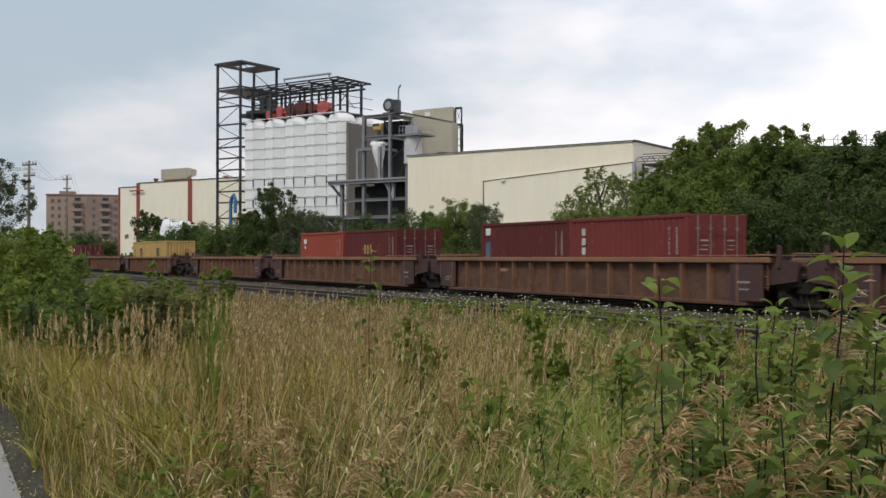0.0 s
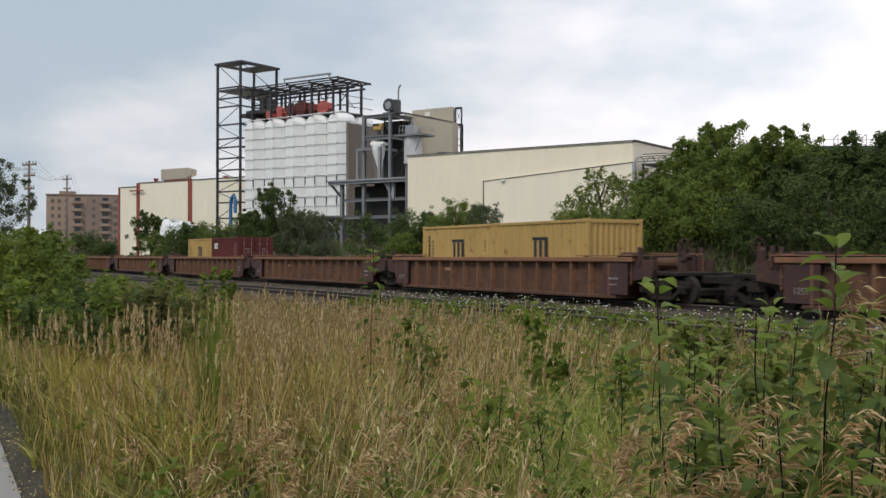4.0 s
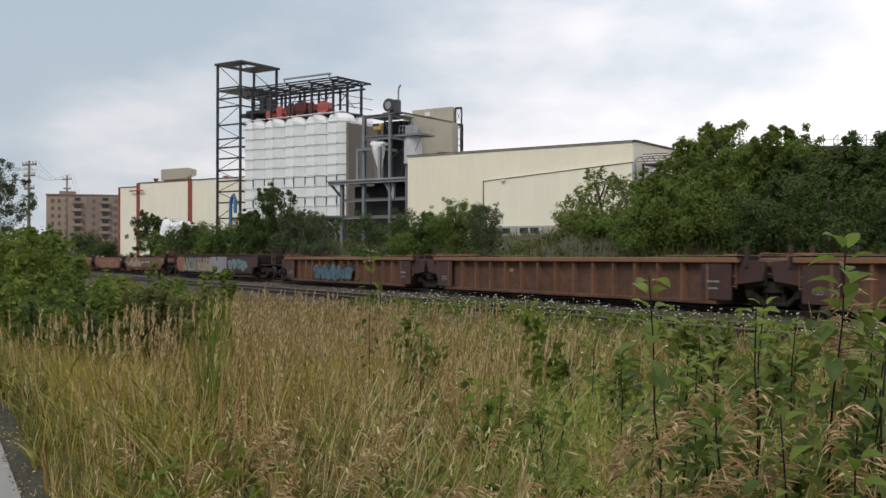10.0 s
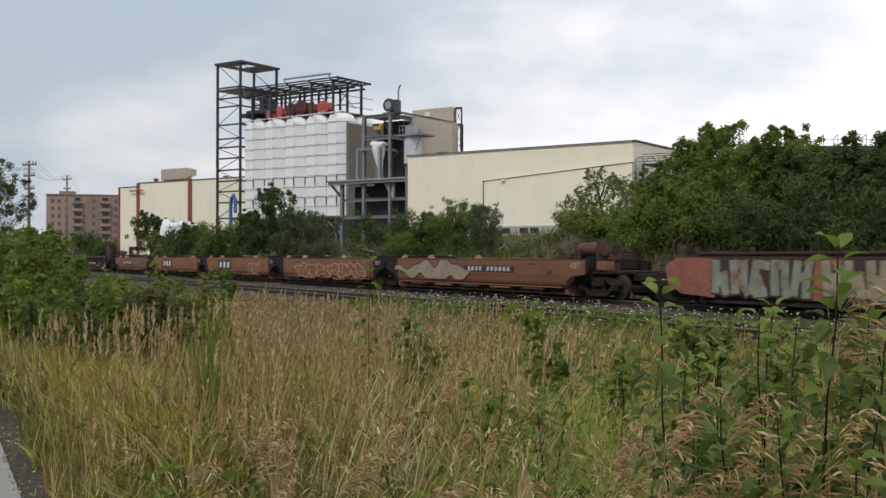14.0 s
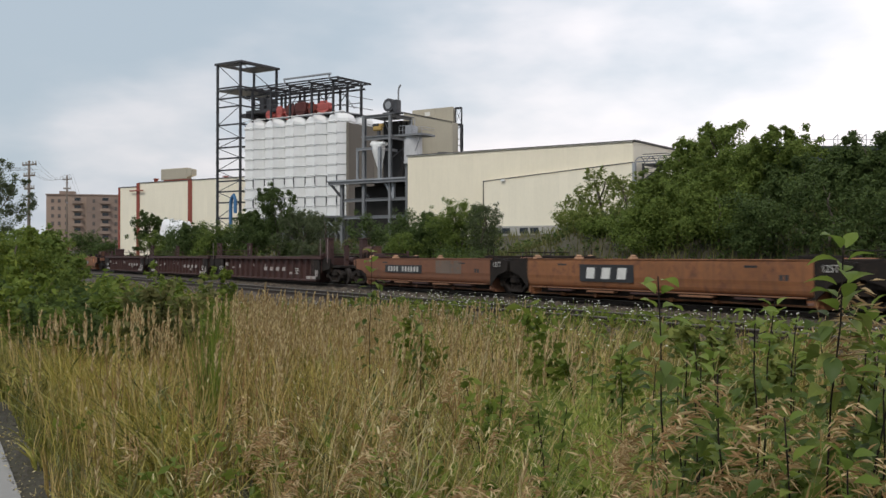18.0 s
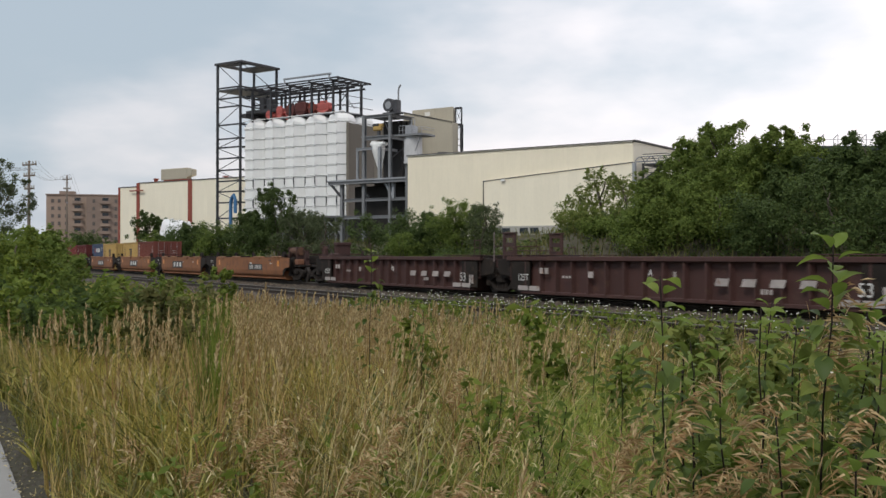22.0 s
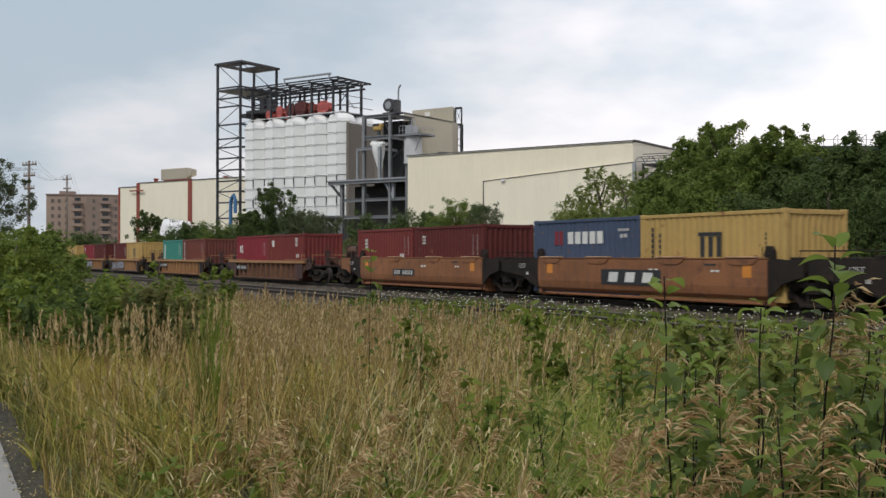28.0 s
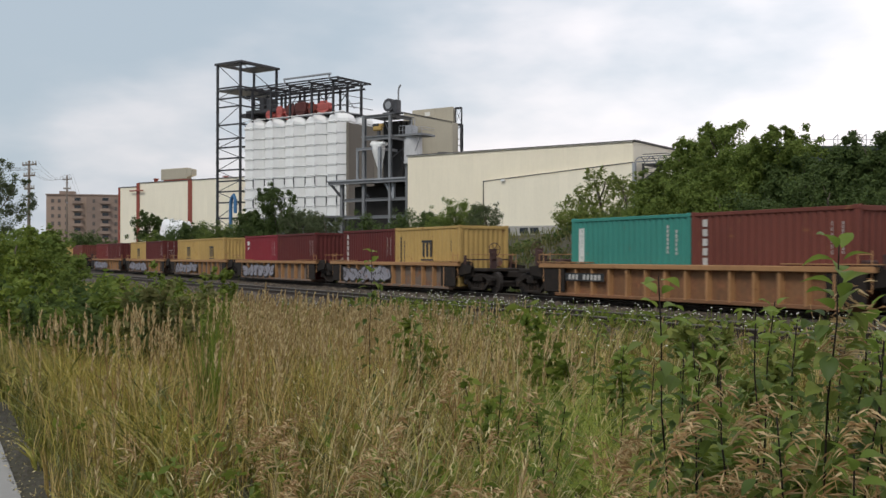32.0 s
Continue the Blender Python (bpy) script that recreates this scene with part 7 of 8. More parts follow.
NEAR_SHRUBS = (
    (-23.6, 2.7, 2.35, 1.8, 3600, 0.075, M_weed, 61), (-27.6, 3.8, 2.2, 1.7, 2600, 0.09, M_leaf_a, 62), (-19.2, 2.5, 1.35, 1.2, 1600, 0.08, M_weed, 63), (-30.0, 4.4, 2.1, 1.8, 2600, 0.10, M_leaf_a, 64),
    (-20.1, 4.9, 1.95, 0.8, 1300, 0.07, M_weed, 65), (-17.6, 5.3, 1.85, 0.7, 1100, 0.075, M_weed, 66), (-22.0, 4.2, 1.3, 1.4, 1500, 0.08, M_weed, 67), (-33.0, 4.2, 2.7, 2.2, 2600, 0.11, M_leaf_a, 68),
    (-25.0, 5.6, 1.4, 1.6, 1600, 0.08, M_weed, 69), (-42.0, 5.3, 3.0, 2.6, 2400, 0.13, M_leaf_a, 70), (-27.0, 6.6, 1.3, 1.8, 1400, 0.085, M_weed, 71), (-50.0, 6.5, 3.2, 4.0, 2600, 0.15, M_leaf_a, 72),
    (-8.3, 5.6, 1.40, 0.9, 700, 0.065, M_weed, 73), (-10.5, 5.4, 1.2, 0.7, 600, 0.07, M_weed, 74), (-7.4, 7.6, 1.35, 1.0, 800, 0.075, M_leaf_c, 75), (-9.4, 8.8, 1.25, 1.2, 800, 0.075, M_leaf_c, 76), (-5.6, 7.0, 1.2, 0.9, 700, 0.07, M_leaf_c, 77),
    (-2.3, 2.3, 1.0, 0.5, 260, 0.055, M_weed, 80), (-2.0, 2.1, 0.9, 0.5, 260, 0.055, M_leaf_a, 81), (-2.6, 2.6, 1.05, 0.6, 300, 0.055, M_leaf_a, 82), (-2.1, 2.6, 1.1, 0.6, 300, 0.055, M_leaf_a, 83), (-1.8, 2.0, 0.8, 0.4, 220, 0.05, M_weed, 84),
    (-6.4, 4.8, 1.1, 0.8, 340, 0.06, M_weed, 91), (-3.7, 2.6, 0.9, 0.5, 260, 0.036, M_weed, 92), (-4.5, 3.1, 0.95, 0.6, 300, 0.036, M_leaf_a, 93), (-5.2, 3.2, 0.95, 0.5, 260, 0.038, M_weed, 95), (-4.2, 2.2, 0.75, 0.5, 240, 0.036, M_weed, 96),
)


def weed(x, y, h, w, leaves, leaf, mat, seed):
    """Several thin stems from one root, leafy almost from the ground."""
    rng = np.random.default_rng(seed)
    t = thing("weed", pose(x, y, ground_z(x, y) - 0.03), "leafy green weed with several stems in the grass", "weed", "tall weeds")
    cen = []
    for k in range(6):
        a, r = rng.random() * 6.283, w * 0.5 * (0.25 + 0.75 * rng.random())
        hh = h * (0.6 + 0.4 * rng.random()) if k else h
        pts = [(math.cos(a) * r * (i / 5) ** 1.4, math.sin(a) * r * (i / 5) ** 1.4, hh * i / 5) for i in range(6)]
        part("stem", Shape().pipe(pts, 0.006, 5, 0.0025), M_stem, t)
        cen += [tuple(Vector(pts[j]).lerp(Vector(pts[j + 1]), rng.random())) for j in (1, 2, 2, 3, 3, 4, 4, 4)] + [pts[5]]
    part("foliage", leaf_cloud(cen, np.full(len(cen), 0.08 + 0.09 * w), leaves, leaf, rng, mat, "foliage", 0.25, 2.0), None, t)
    return t


rng_h = random.Random(14)
HEDGE = tuple((-13.2 - 0.36 * i + rng_h.uniform(-0.8, 0.8), 2.2 + (i % 5) * 0.5 + rng_h.uniform(-0.3, 0.3), rng_h.uniform(0.95, 1.4), rng_h.uniform(0.7, 1.1), 620, 0.062, rng_h.choice((M_weed, M_bank, M_leaf_a, M_leaf_b)), 400 + i) for i in range(26))
for x, y, h, w, n, s, m, seed in NEAR_SHRUBS + HEDGE:
    t = weed(x, y, h, w, n, s, m, seed) if h < 1.6 else tree(x, y, h, w, int(n * 2.0), s * 0.72, m, "leafy green shrub standing in the tall grass", seed, 0.08, 0.7, "shrub", 60, "shrub", 0.05, 0.2)
    SWAYERS.append((t, t.matrix_basis.copy(), 0.5, 3.1, seed * 0.37))


def blades(x, y, h, w, rng, bend=0.35, tiers=3, lean_to=None):
    """Bent tapering blades from arrays of places, heights and widths: points and triangles."""
    n = len(x)
    z = np.array([ground_z(a, b) for a, b in zip(x, y)])
    a = rng.random(n) * 6.283 if lean_to is None else lean_to
    face = rng.random(n) * 6.283
    lean = bend * (0.25 + rng.random(n)) * h
    vs = []
    for i in range(tiers):
        t = i / tiers
        cx = x + np.cos(a) * lean * t * t + 0.35 * lean * t * 0.4
        cy = y + np.sin(a) * lean * t * t
        cz = z + h * t * (1 - 0.18 * bend * t)
        ww = w * (1 - 0.55 * t)
        for s in (-0.5, 0.5):
            vs.append(np.stack([cx + np.cos(face) * ww * s, cy + np.sin(face) * ww * s, cz], 1))
    vs.append(np.stack([x + np.cos(a) * lean + 0.14 * lean, y + np.sin(a) * lean, z + h * (1 - 0.18 * bend)], 1))
    v = np.stack(vs, 1)
    m = 2 * tiers + 1
    f = []
    for i in range(tiers - 1):
        f += [[2 * i, 2 * i + 1, 2 * i + 3], [2 * i, 2 * i + 3, 2 * i + 2]]
    f.append([2 * tiers - 2, 2 * tiers - 1, 2 * tiers])
    fa = (np.arange(n)[:, None, None] * m + np.array(f)).reshape(-1, 3)
    return v.reshape(-1, 3), fa, v[:, -1]


def field(n, r0, r1, rng, y0=1.0, y1=14.5, a0=96.0, a1=184.0):
    """Places in the meadow, thinning out away from the path's viewpoint."""
    r = r0 * (r1 / r0) ** rng.random(n)
    a = np.radians(a0 + (a1 - a0) * rng.random(n))
    x, y = r * np.cos(a), r * np.sin(a)
    k = (y > y0 + 0.12 * rng.random(n) + np.maximum(0, verge(x))) & (y < y1)
    return x[k], y[k], r[k]


def patchy(x, y, scale, seed):
    return np.array([noise.noise(Vector((a * scale, b * scale, seed))) for a, b in zip(x, y)])


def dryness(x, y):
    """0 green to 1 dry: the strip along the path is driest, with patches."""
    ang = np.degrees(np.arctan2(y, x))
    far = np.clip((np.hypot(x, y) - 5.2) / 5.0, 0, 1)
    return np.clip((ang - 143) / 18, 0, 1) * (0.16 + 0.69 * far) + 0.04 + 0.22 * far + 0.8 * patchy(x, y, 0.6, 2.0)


def tallness(x, y):
    ang = np.degrees(np.arctan2(y, x))
    low = 1 - 0.16 * np.clip((ang - 156) / 8, 0, 1) * np.clip((np.hypot(x, y) - 9) / 3, 0, 1)
    rise = 1 + 0.45 * np.clip((153 - ang) / 5, 0, 1) * np.clip((y - 7.5) / 2.5, 0, 1)
    return rise * low * np.interp(y, [0.95, 1.3, 2.0, 5.0, 9.0, 11.8, 13.2, 14.5], [0.3, 0.6, 0.9, 1.02, 0.86, 0.76, 0.64, 0.26]) * (1 + 0.38 * patchy(x, y, 0.85, 7.0))


def meadow():
    rng = np.random.default_rng(42)
    near, far = field(13500, 1.5, 80, rng), field(5200, 13, 75, rng, 8.0)
    cx, cy, r = (np.concatenate(p) for p in zip(near, far))
    thin = patchy(cx, cy, 1.3, 21.0) + 0.6 * patchy(cx, cy, 3.5, 4.0) > np.interp(r, [3.0, 7.0, 14.0], [0.05, -0.05, -0.2])
    cx, cy, r = cx[thin], cy[thin], r[thin]
    n = 12
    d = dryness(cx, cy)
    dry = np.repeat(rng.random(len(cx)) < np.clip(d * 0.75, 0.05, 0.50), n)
    stand = 0.55 + 0.5 * rng.random(len(cx))
    lean = np.repeat(rng.random(len(cx)) * 6.283, n) + 0.7 * rng.standard_normal(len(cx) * n)
    spread = 0.035 + 0.004 * r
    x = np.repeat(cx, n) + np.repeat(spread, n) * rng.standard_normal(len(cx) * n)
    y = np.maximum(1.07 + verge(x), np.repeat(cy, n) + np.repeat(spread, n) * rng.standard_normal(len(cx) * n))
    rr = np.repeat(r, n)
    h = np.repeat(tallness(cx, cy) * stand, n) * (0.55 + 0.5 * rng.random(len(x)))
    w = 0.0052 + 0.0011 * rr + 0.010 * rng.random(len(x)) ** 3
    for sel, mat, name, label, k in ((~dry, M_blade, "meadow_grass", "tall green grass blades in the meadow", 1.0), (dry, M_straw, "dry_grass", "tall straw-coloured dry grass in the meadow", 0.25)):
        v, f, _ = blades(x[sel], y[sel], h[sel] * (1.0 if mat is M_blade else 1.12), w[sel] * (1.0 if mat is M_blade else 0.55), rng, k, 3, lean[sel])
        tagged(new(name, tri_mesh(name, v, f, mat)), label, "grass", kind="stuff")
    # pale thin stems that lean over together
    x, y, r = field(3000, 2.6, 26, rng, 1.6, 15.0, 112, 160)
    k = patchy(x, y, 0.7, 33.0) > -0.05
    x, y, r = x[k], y[k], r[k]
    v, f, _ = blades(x, y, tallness(x, y) * (0.75 + 0.42 * rng.random(len(x))), 0.0048 + 0.0009 * r, rng, 0.42, 3, 0.5 + 0.5 * rng.standard_normal(len(x)))
    tagged(new("leaning_stems", tri_mesh("leaning_stems", v, f, M_tip)), "pale thin grass stems leaning over with the wind", "grass", kind="stuff")
    # pale dry leaf tips that curl over
    x, y, r = field(6500, 1.7, 10, rng, 1.25)
    z = np.array([ground_z(a, b) for a, b in zip(x, y)]) + tallness(x, y) * (0.25 + 0.6 * rng.random(len(x)))
    a = rng.random(len(x)) * 6.283
    ln = 0.03 + 0.05 * rng.random(len(x))
    w = 0.0022 + 0.0032 * rng.random(len(x))
    rows = []
    for t, up in ((0.0, 0.0), (0.35, 0.55), (0.75, 0.62), (1.0, 0.15)):
        for e in (-1, 1):
            wt = w * (1 - 0.75 * t) * e
            rows.append(np.stack([x + np.cos(a) * ln * t - np.sin(a) * wt, y + np.sin(a) * ln * t + np.cos(a) * wt, z + ln * up * 0.8], 1))
    v = np.stack(rows, 1).reshape(-1, 3)
    f = (np.arange(len(x))[:, None, None] * 8 + np.array([[0, 1, 3], [0, 3, 2], [2, 3, 5], [2, 5, 4], [4, 5, 7], [4, 7, 6]])).reshape(-1, 3)
    tagged(new("dry_leaves", tri_mesh("dry_leaves", v, f, M_tip)), "small pale dry leaf tips curling over in the grass", "grass", kind="stuff")
    # russet stems
    x, y, r = field(2600, 3.0, 24, rng, 1.4, 13.0, 118, 178)
    k = patchy(x, y, 0.8, 51.0) > 0.02
    x, y, r = x[k], y[k], r[k]
    v, f, _ = blades(x, y, tallness(x, y) * (0.6 + 0.4 * rng.random(len(x))), 0.005 + 0.0010 * r, rng, 0.15)
    tagged(new("russet_stems", tri_mesh("russet_stems", v, f, M_russet)), "upright russet-brown dead stems in the grass", "grass", kind="stuff")
    # short grass that leans over the edge of the path
    n = 8000
    x, y = -26 * rng.random(n) ** 1.3, 1.10 + 0.62 * rng.random(n) ** 1.2
    y += verge(x)
    v, f, _ = blades(x, y, (0.12 + 0.32 * rng.random(n)) * (0.6 + 0.9 * (y - 0.9)), 0.004 + 0.005 * rng.random(n), rng, 0.7)
    tagged(new("edge_grass", tri_mesh("edge_grass", v, f, M_blade)), "short green grass leaning over the path's edge", "grass", kind="stuff")
    # the rest of the meadow, thinner, and the verge on the other side of the path
    n = 3000
    x, y = rng.uniform(-60, 26, n), rng.uniform(1.0, 14.2, n)
    k = x > -1.0 - 0.4 * (y - 1)
    k |= rng.random(n) < 0.15
    x, y = x[k], y[k]
    x2, y2 = rng.uniform(-60, 26, 900), rng.uniform(-14, -2.5, 900)
    x3 = np.concatenate([rng.uniform(-2.2, 9, 2600), rng.uniform(-9, 9, 2400)])
    y3 = np.concatenate([rng.uniform(1.05, 8, 2600), rng.uniform(-7.5, -2.5, 2400)])
    x, y, x2, y2 = np.concatenate([x, x3]), np.concatenate([y, y3]), x2, y2
    x, y = np.repeat(np.concatenate([x, x2]), 3), np.repeat(np.concatenate([y, y2]), 3)
    x, y = x + 0.12 * rng.standard_normal(len(x)), y + 0.12 * rng.standard_normal(len(x))
    y = np.where((y > -2.4) & (y < 0), -2.4, np.where((y < 1.0) & (y > 0), 1.0, y))
    v, f, _ = blades(x, y, 0.35 + 0.5 * rng.random(len(x)), 0.020 + 0.024 * rng.random(len(x)), rng, 0.6)
    tagged(new("verge_grass", tri_mesh("verge_grass", v, f, M_blade)), "thinner grass along both sides of the path", "grass", kind="stuff")
    # dry litter where the grass meets the path
    n = 1500
    x, y = -24 * rng.random(n) ** 1.4, 0.87 + 0.26 * rng.random(n) ** 1.5
    y += verge(x)
    c = np.stack([x, y, np.array([ground_z(a, b) for a, b in zip(x, y)]) + 0.012 + 0.02 * rng.random(n)], 1)
    tagged(new("litter", leaf_cloud(c, np.full(n, 0.012), n, 0.011, rng, M_tip, "litter", 0.0, 2.6)), "pale dry leaf litter along the path's edge", "litter", kind="stuff")
    # short growth, broad leaves near the ground
    x, y, r = field(26000, 1.5, 60, rng)
    c = np.stack([x, y, np.array([ground_z(a, b) for a, b in zip(x, y)]) + tallness(x, y) * 0.65 * rng.random(len(x)) ** 1.3], 1)
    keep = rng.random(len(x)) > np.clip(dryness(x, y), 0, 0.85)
    me = leaf_cloud(c[keep], np.full(keep.sum(), 0.06), int(keep.sum() * 1.5), 0.045, rng, M_weed, "low_weeds", 0.2, 1.9)
    tagged(new("low_weeds", me), "broad green weed leaves among the grass", "weeds", kind="stuff")


def plumes(x, y, h, rng, spikes, length, nod=0.55, fluff=0.20):
    """Slender stems that end in drooping feathery seed heads."""
    v, f, tip = blades(x, y, h, np.full(len(x), 0.006) + 0.0004 * np.hypot(x, y), rng, 0.22)
    n = len(x)
    lean = np.stack([nod + 0.45 * nod * rng.standard_normal(n), 0.4 * nod * rng.standard_normal(n)], 1)
    t = np.linspace(0, 1, spikes)[None, :] + 0.03 * rng.random((n, spikes))
    px = tip[:, 0, None] + lean[:, 0, None] * length[:, None] * t * t * 0.9
    py = tip[:, 1, None] + lean[:, 1, None] * length[:, None] * t * t * 0.9
    pz = tip[:, 2, None] + length[:, None] * (t - (0.12 + 0.95 * nod) * t * t) - 0.03
    side = rng.random((n, spikes)) * 6.283
    ln = length[:, None] * (0.16 + 0.14 * rng.random((n, spikes))) * (1.25 - 0.7 * t) * (1 + 3 * (fluff - 0.07))
    tz = (1 - 1.5 * nod * t)
    dx = lean[:, 0, None] * (0.3 + 1.4 * t) + np.cos(side) * fluff * 3.0
    dy = lean[:, 1, None] * (0.3 + 1.4 * t) + np.sin(side) * fluff * 3.0
    dz = 0.6 * tz - (1.1 * nod - 0.15) - 0.25 * rng.random((n, spikes))
    d = np.stack([dx, dy, dz], -1)
    d /= np.linalg.norm(d, axis=-1)[..., None] + 1e-9
    p0 = np.stack([px, py, pz], -1)
    p1 = p0 + d * ln[..., None]
    wd = (length[:, None] * 0.0055 + 0.0005 * np.hypot(x, y)[:, None]) * np.ones_like(px)
    cr = np.cross(d, rng.standard_normal((n, spikes, 3)))
    cr = cr / (np.linalg.norm(cr, axis=-1)[..., None] + 1e-9) * wd[..., None]
    mid = p0 + d * (ln * 0.45)[..., None]
    pv = np.stack([p0, mid + cr, p1, mid - cr], 2).reshape(-1, 3)
    k = n * spikes
    pf = (np.arange(k)[:, None, None] * 4 + np.array([[0, 1, 2], [0, 2, 3]])).reshape(-1, 3)
    return v, f, pv, pf


def seed_heads():
    """Narrow upright feathery heads: thick in the drier strip farther off, few close by."""
    rng = np.random.default_rng(77)
    x, y, r = field(9500, 2.4, 50, rng)
    ang = np.degrees(np.arctan2(y, x))
    away = np.clip((r - 5.0) / 5.0, 0.0, 1.0)
    side = np.clip((ang - 133) / 16, 0.0, 1.0)
    clump = patchy(x, y, 0.9, 12.0)
    k = rng.random(len(x)) < (0.03 + 0.34 * away * (0.06 + 0.94 * side)) * np.clip(0.7 + 2.2 * clump, 0.03, 1.6)
    x, y, r = x[k], y[k], r[k]
    h = tallness(x, y) * (0.70 + 0.32 * rng.random(len(x)))
    v, f, pv, pf = plumes(x, y, h, rng, 24, 0.15 + 0.13 * rng.random(len(x)), 0.10, 0.05)
    tagged(new("grass_stems", tri_mesh("grass_stems", v, f, M_straw)), "thin dry grass stems", "grass", kind="stuff")
    tagged(new("grass_seed_heads", tri_mesh("grass_seed_heads", pv, pf, M_plume)), "narrow feathery tan seed heads on the tall grass", "grass", kind="stuff")


def reed_tuft(x, y, n, h, seed, length=0.22, spikes=64):
    """A few tall stems with loose plumes whose long spikelets hang over to one side; they sway together."""
    rng = np.random.default_rng(seed)
    g = thing("reed_grass", pose(x, y, 0), "tall reed grass with drooping pale tan seed plumes", "reed grass", "reed grass by the path")
    xx, yy = x + 0.11 * rng.standard_normal(n), y + 0.11 * rng.standard_normal(n)
    sv, sf, tip = blades(xx, yy, h * (0.74 + 0.34 * rng.random(n)), np.full(n, 0.0055), rng, 0.25)
    o = np.array([x, y, 0.0])
    part("stem_mass", tri_mesh("stem_mass", sv - o, sf, M_straw), None, g)["kind"] = "stuff"
    for i in range(n):
        ln = length * (0.95 + 0.75 * rng.random())
        over = rng.uniform(0.25, 0.6)
        side = rng.normal(0.55, 0.7)
        ax = Vector((math.cos(side), math.sin(side), 0.0))
        v, f = [], []
        for k in range(spikes):
            t = (k + rng.random()) / spikes
            c = Vector(tip[i]) + ax * (over * ln * t * t) + Vector((0, 0, ln * (t - 0.55 * over * t * t) - 0.04))
            hang = Vector(rng.standard_normal(3)) * 0.42 + ax * (0.55 + 0.5 * t) + Vector((0, 0, 0.55 - 1.05 * t))
            hang.normalize()
            reach = ln * rng.uniform(0.14, 0.32) * (1.15 - 0.6 * t)
            c += hang * (ln * 0.20 * rng.random())
            w = hang.cross(Vector(rng.standard_normal(3))).normalized() * rng.uniform(0.0016, 0.0036)
            e = c + hang * reach
            m = c + hang * (0.45 * reach) + Vector((0, 0, 0.004))
            q = len(v)
            v += [c, m + w, e, m - w]
            f += [(q, q + 1, q + 2), (q, q + 2, q + 3)]
        part("plume", tri_mesh("plume", np.array(v) - o, np.array(f), M_pale), None, g, "loose drooping tan plume")["kind"] = "stuff"
    SWAYERS.append((g, g.matrix_basis.copy(), 2.0, 2.3 + 0.6 * rng.random(), seed * 0.61))


def leaf_shape():
    """An ovate leaf along +x, folded on its midrib, tip drooping."""
    s = Shape()
    prof = [(0.0, 0.0), (0.08, 0.09), (0.22, 0.21), (0.42, 0.29), (0.62, 0.255), (0.82, 0.14), (0.94, 0.04), (1.0, 0.0)]
    mid, lft, rgt = [], [], []
    for t, w in prof:
        z = 0.10 * math.sin(t * 2.6) - 0.22 * t * t
        mid.append((t, 0, z))
        lft.append((t, w, z + 0.10 * w / 0.3))
        rgt.append((t, -w, z + 0.10 * w / 0.3))
    return s.sheet([lft, mid, rgt])


def sapling(x, y, h, seed, size=0.050, lean=0.05, leaves=34, first=0.40, dense=58, towards=None):
    """One upright stem; the leaves of its upper part singly, the crowded ones on side twigs below together."""
    rng = random.Random(seed)
    z = ground_z(x, y)
    t = thing("sapling", pose(x, y, z), "young green sapling with broad oval leaves in the grass", "sapling", "saplings in the grass")
    a = rng.uniform(0, 6.28) if towards is None else towards
    pts = [(math.cos(a) * lean * h * (i / 8) ** 1.6 + 0.012 * rng.uniform(-1, 1), math.sin(a) * lean * h * (i / 8) ** 1.6 + 0.012 * rng.uniform(-1, 1), h * i / 8) for i in range(9)]
    part("stem", Shape().pipe(pts, 0.0048, 6, 0.002), M_stem, t, "thin dark stem", smooth=True)

    def at(u):
        j = min(7, int(u * 8))
        return Vector(pts[j]).lerp(Vector(pts[j + 1]), u * 8 - j)

    me = kept("leaf", leaf_shape)
    turn = rng.uniform(0, 6.28)
    for i in range(leaves):
        u = first + (1 - first) * ((i // 2 + 0.5) / (leaves // 2)) ** 0.7
        turn += (math.pi if i % 2 else 1.4) + rng.uniform(-0.4, 0.4)
        young = u > 0.88
        pitch = rng.uniform(-12, 48) - (40 if young else 0)
        s = size * rng.uniform(0.8, 1.2) * (1.1 if young else 1.0)
        st = 0.012 if young else 0.02 + 0.05 * rng.random()
        q = at(u) + Vector((math.cos(turn) * st, math.sin(turn) * st, st * 0.5))
        lf = part("leaf", me, M_leaf_y if young else M_leaf_s, t)
        lf.matrix_basis = pose(q.x, q.y, q.z, rng.uniform(-25, 25), pitch, math.degrees(turn)) @ Matrix.Diagonal((s, s, s, 1))
    base, mass = leaf_shape(), Shape()
    for i in range(dense):
        u = 0.05 + 0.83 * rng.random() ** 0.8
        turn += 2.4 + rng.uniform(-0.5, 0.5)
        st = rng.uniform(0.015, 0.13) * (1.1 - 0.6 * u)
        q = at(u) + Vector((math.cos(turn) * st, math.sin(turn) * st, st * 0.6))
        s = size * rng.uniform(0.7, 1.15)
        m = pose(q.x, q.y, q.z, rng.uniform(-35, 35), rng.uniform(-10, 55), math.degrees(turn) + rng.uniform(-50, 50)) @ Matrix.Diagonal((s, s, s, 1))
        mass.add([m @ Vector(p) for p in base.v], base.f)
    part("foliage", mass, M_leaf_m, t)["kind"] = "stuff"
    SWAYERS.append((t, t.matrix_basis.copy(), 1.0, 2.6 + 0.5 * rng.random(), seed * 0.83))


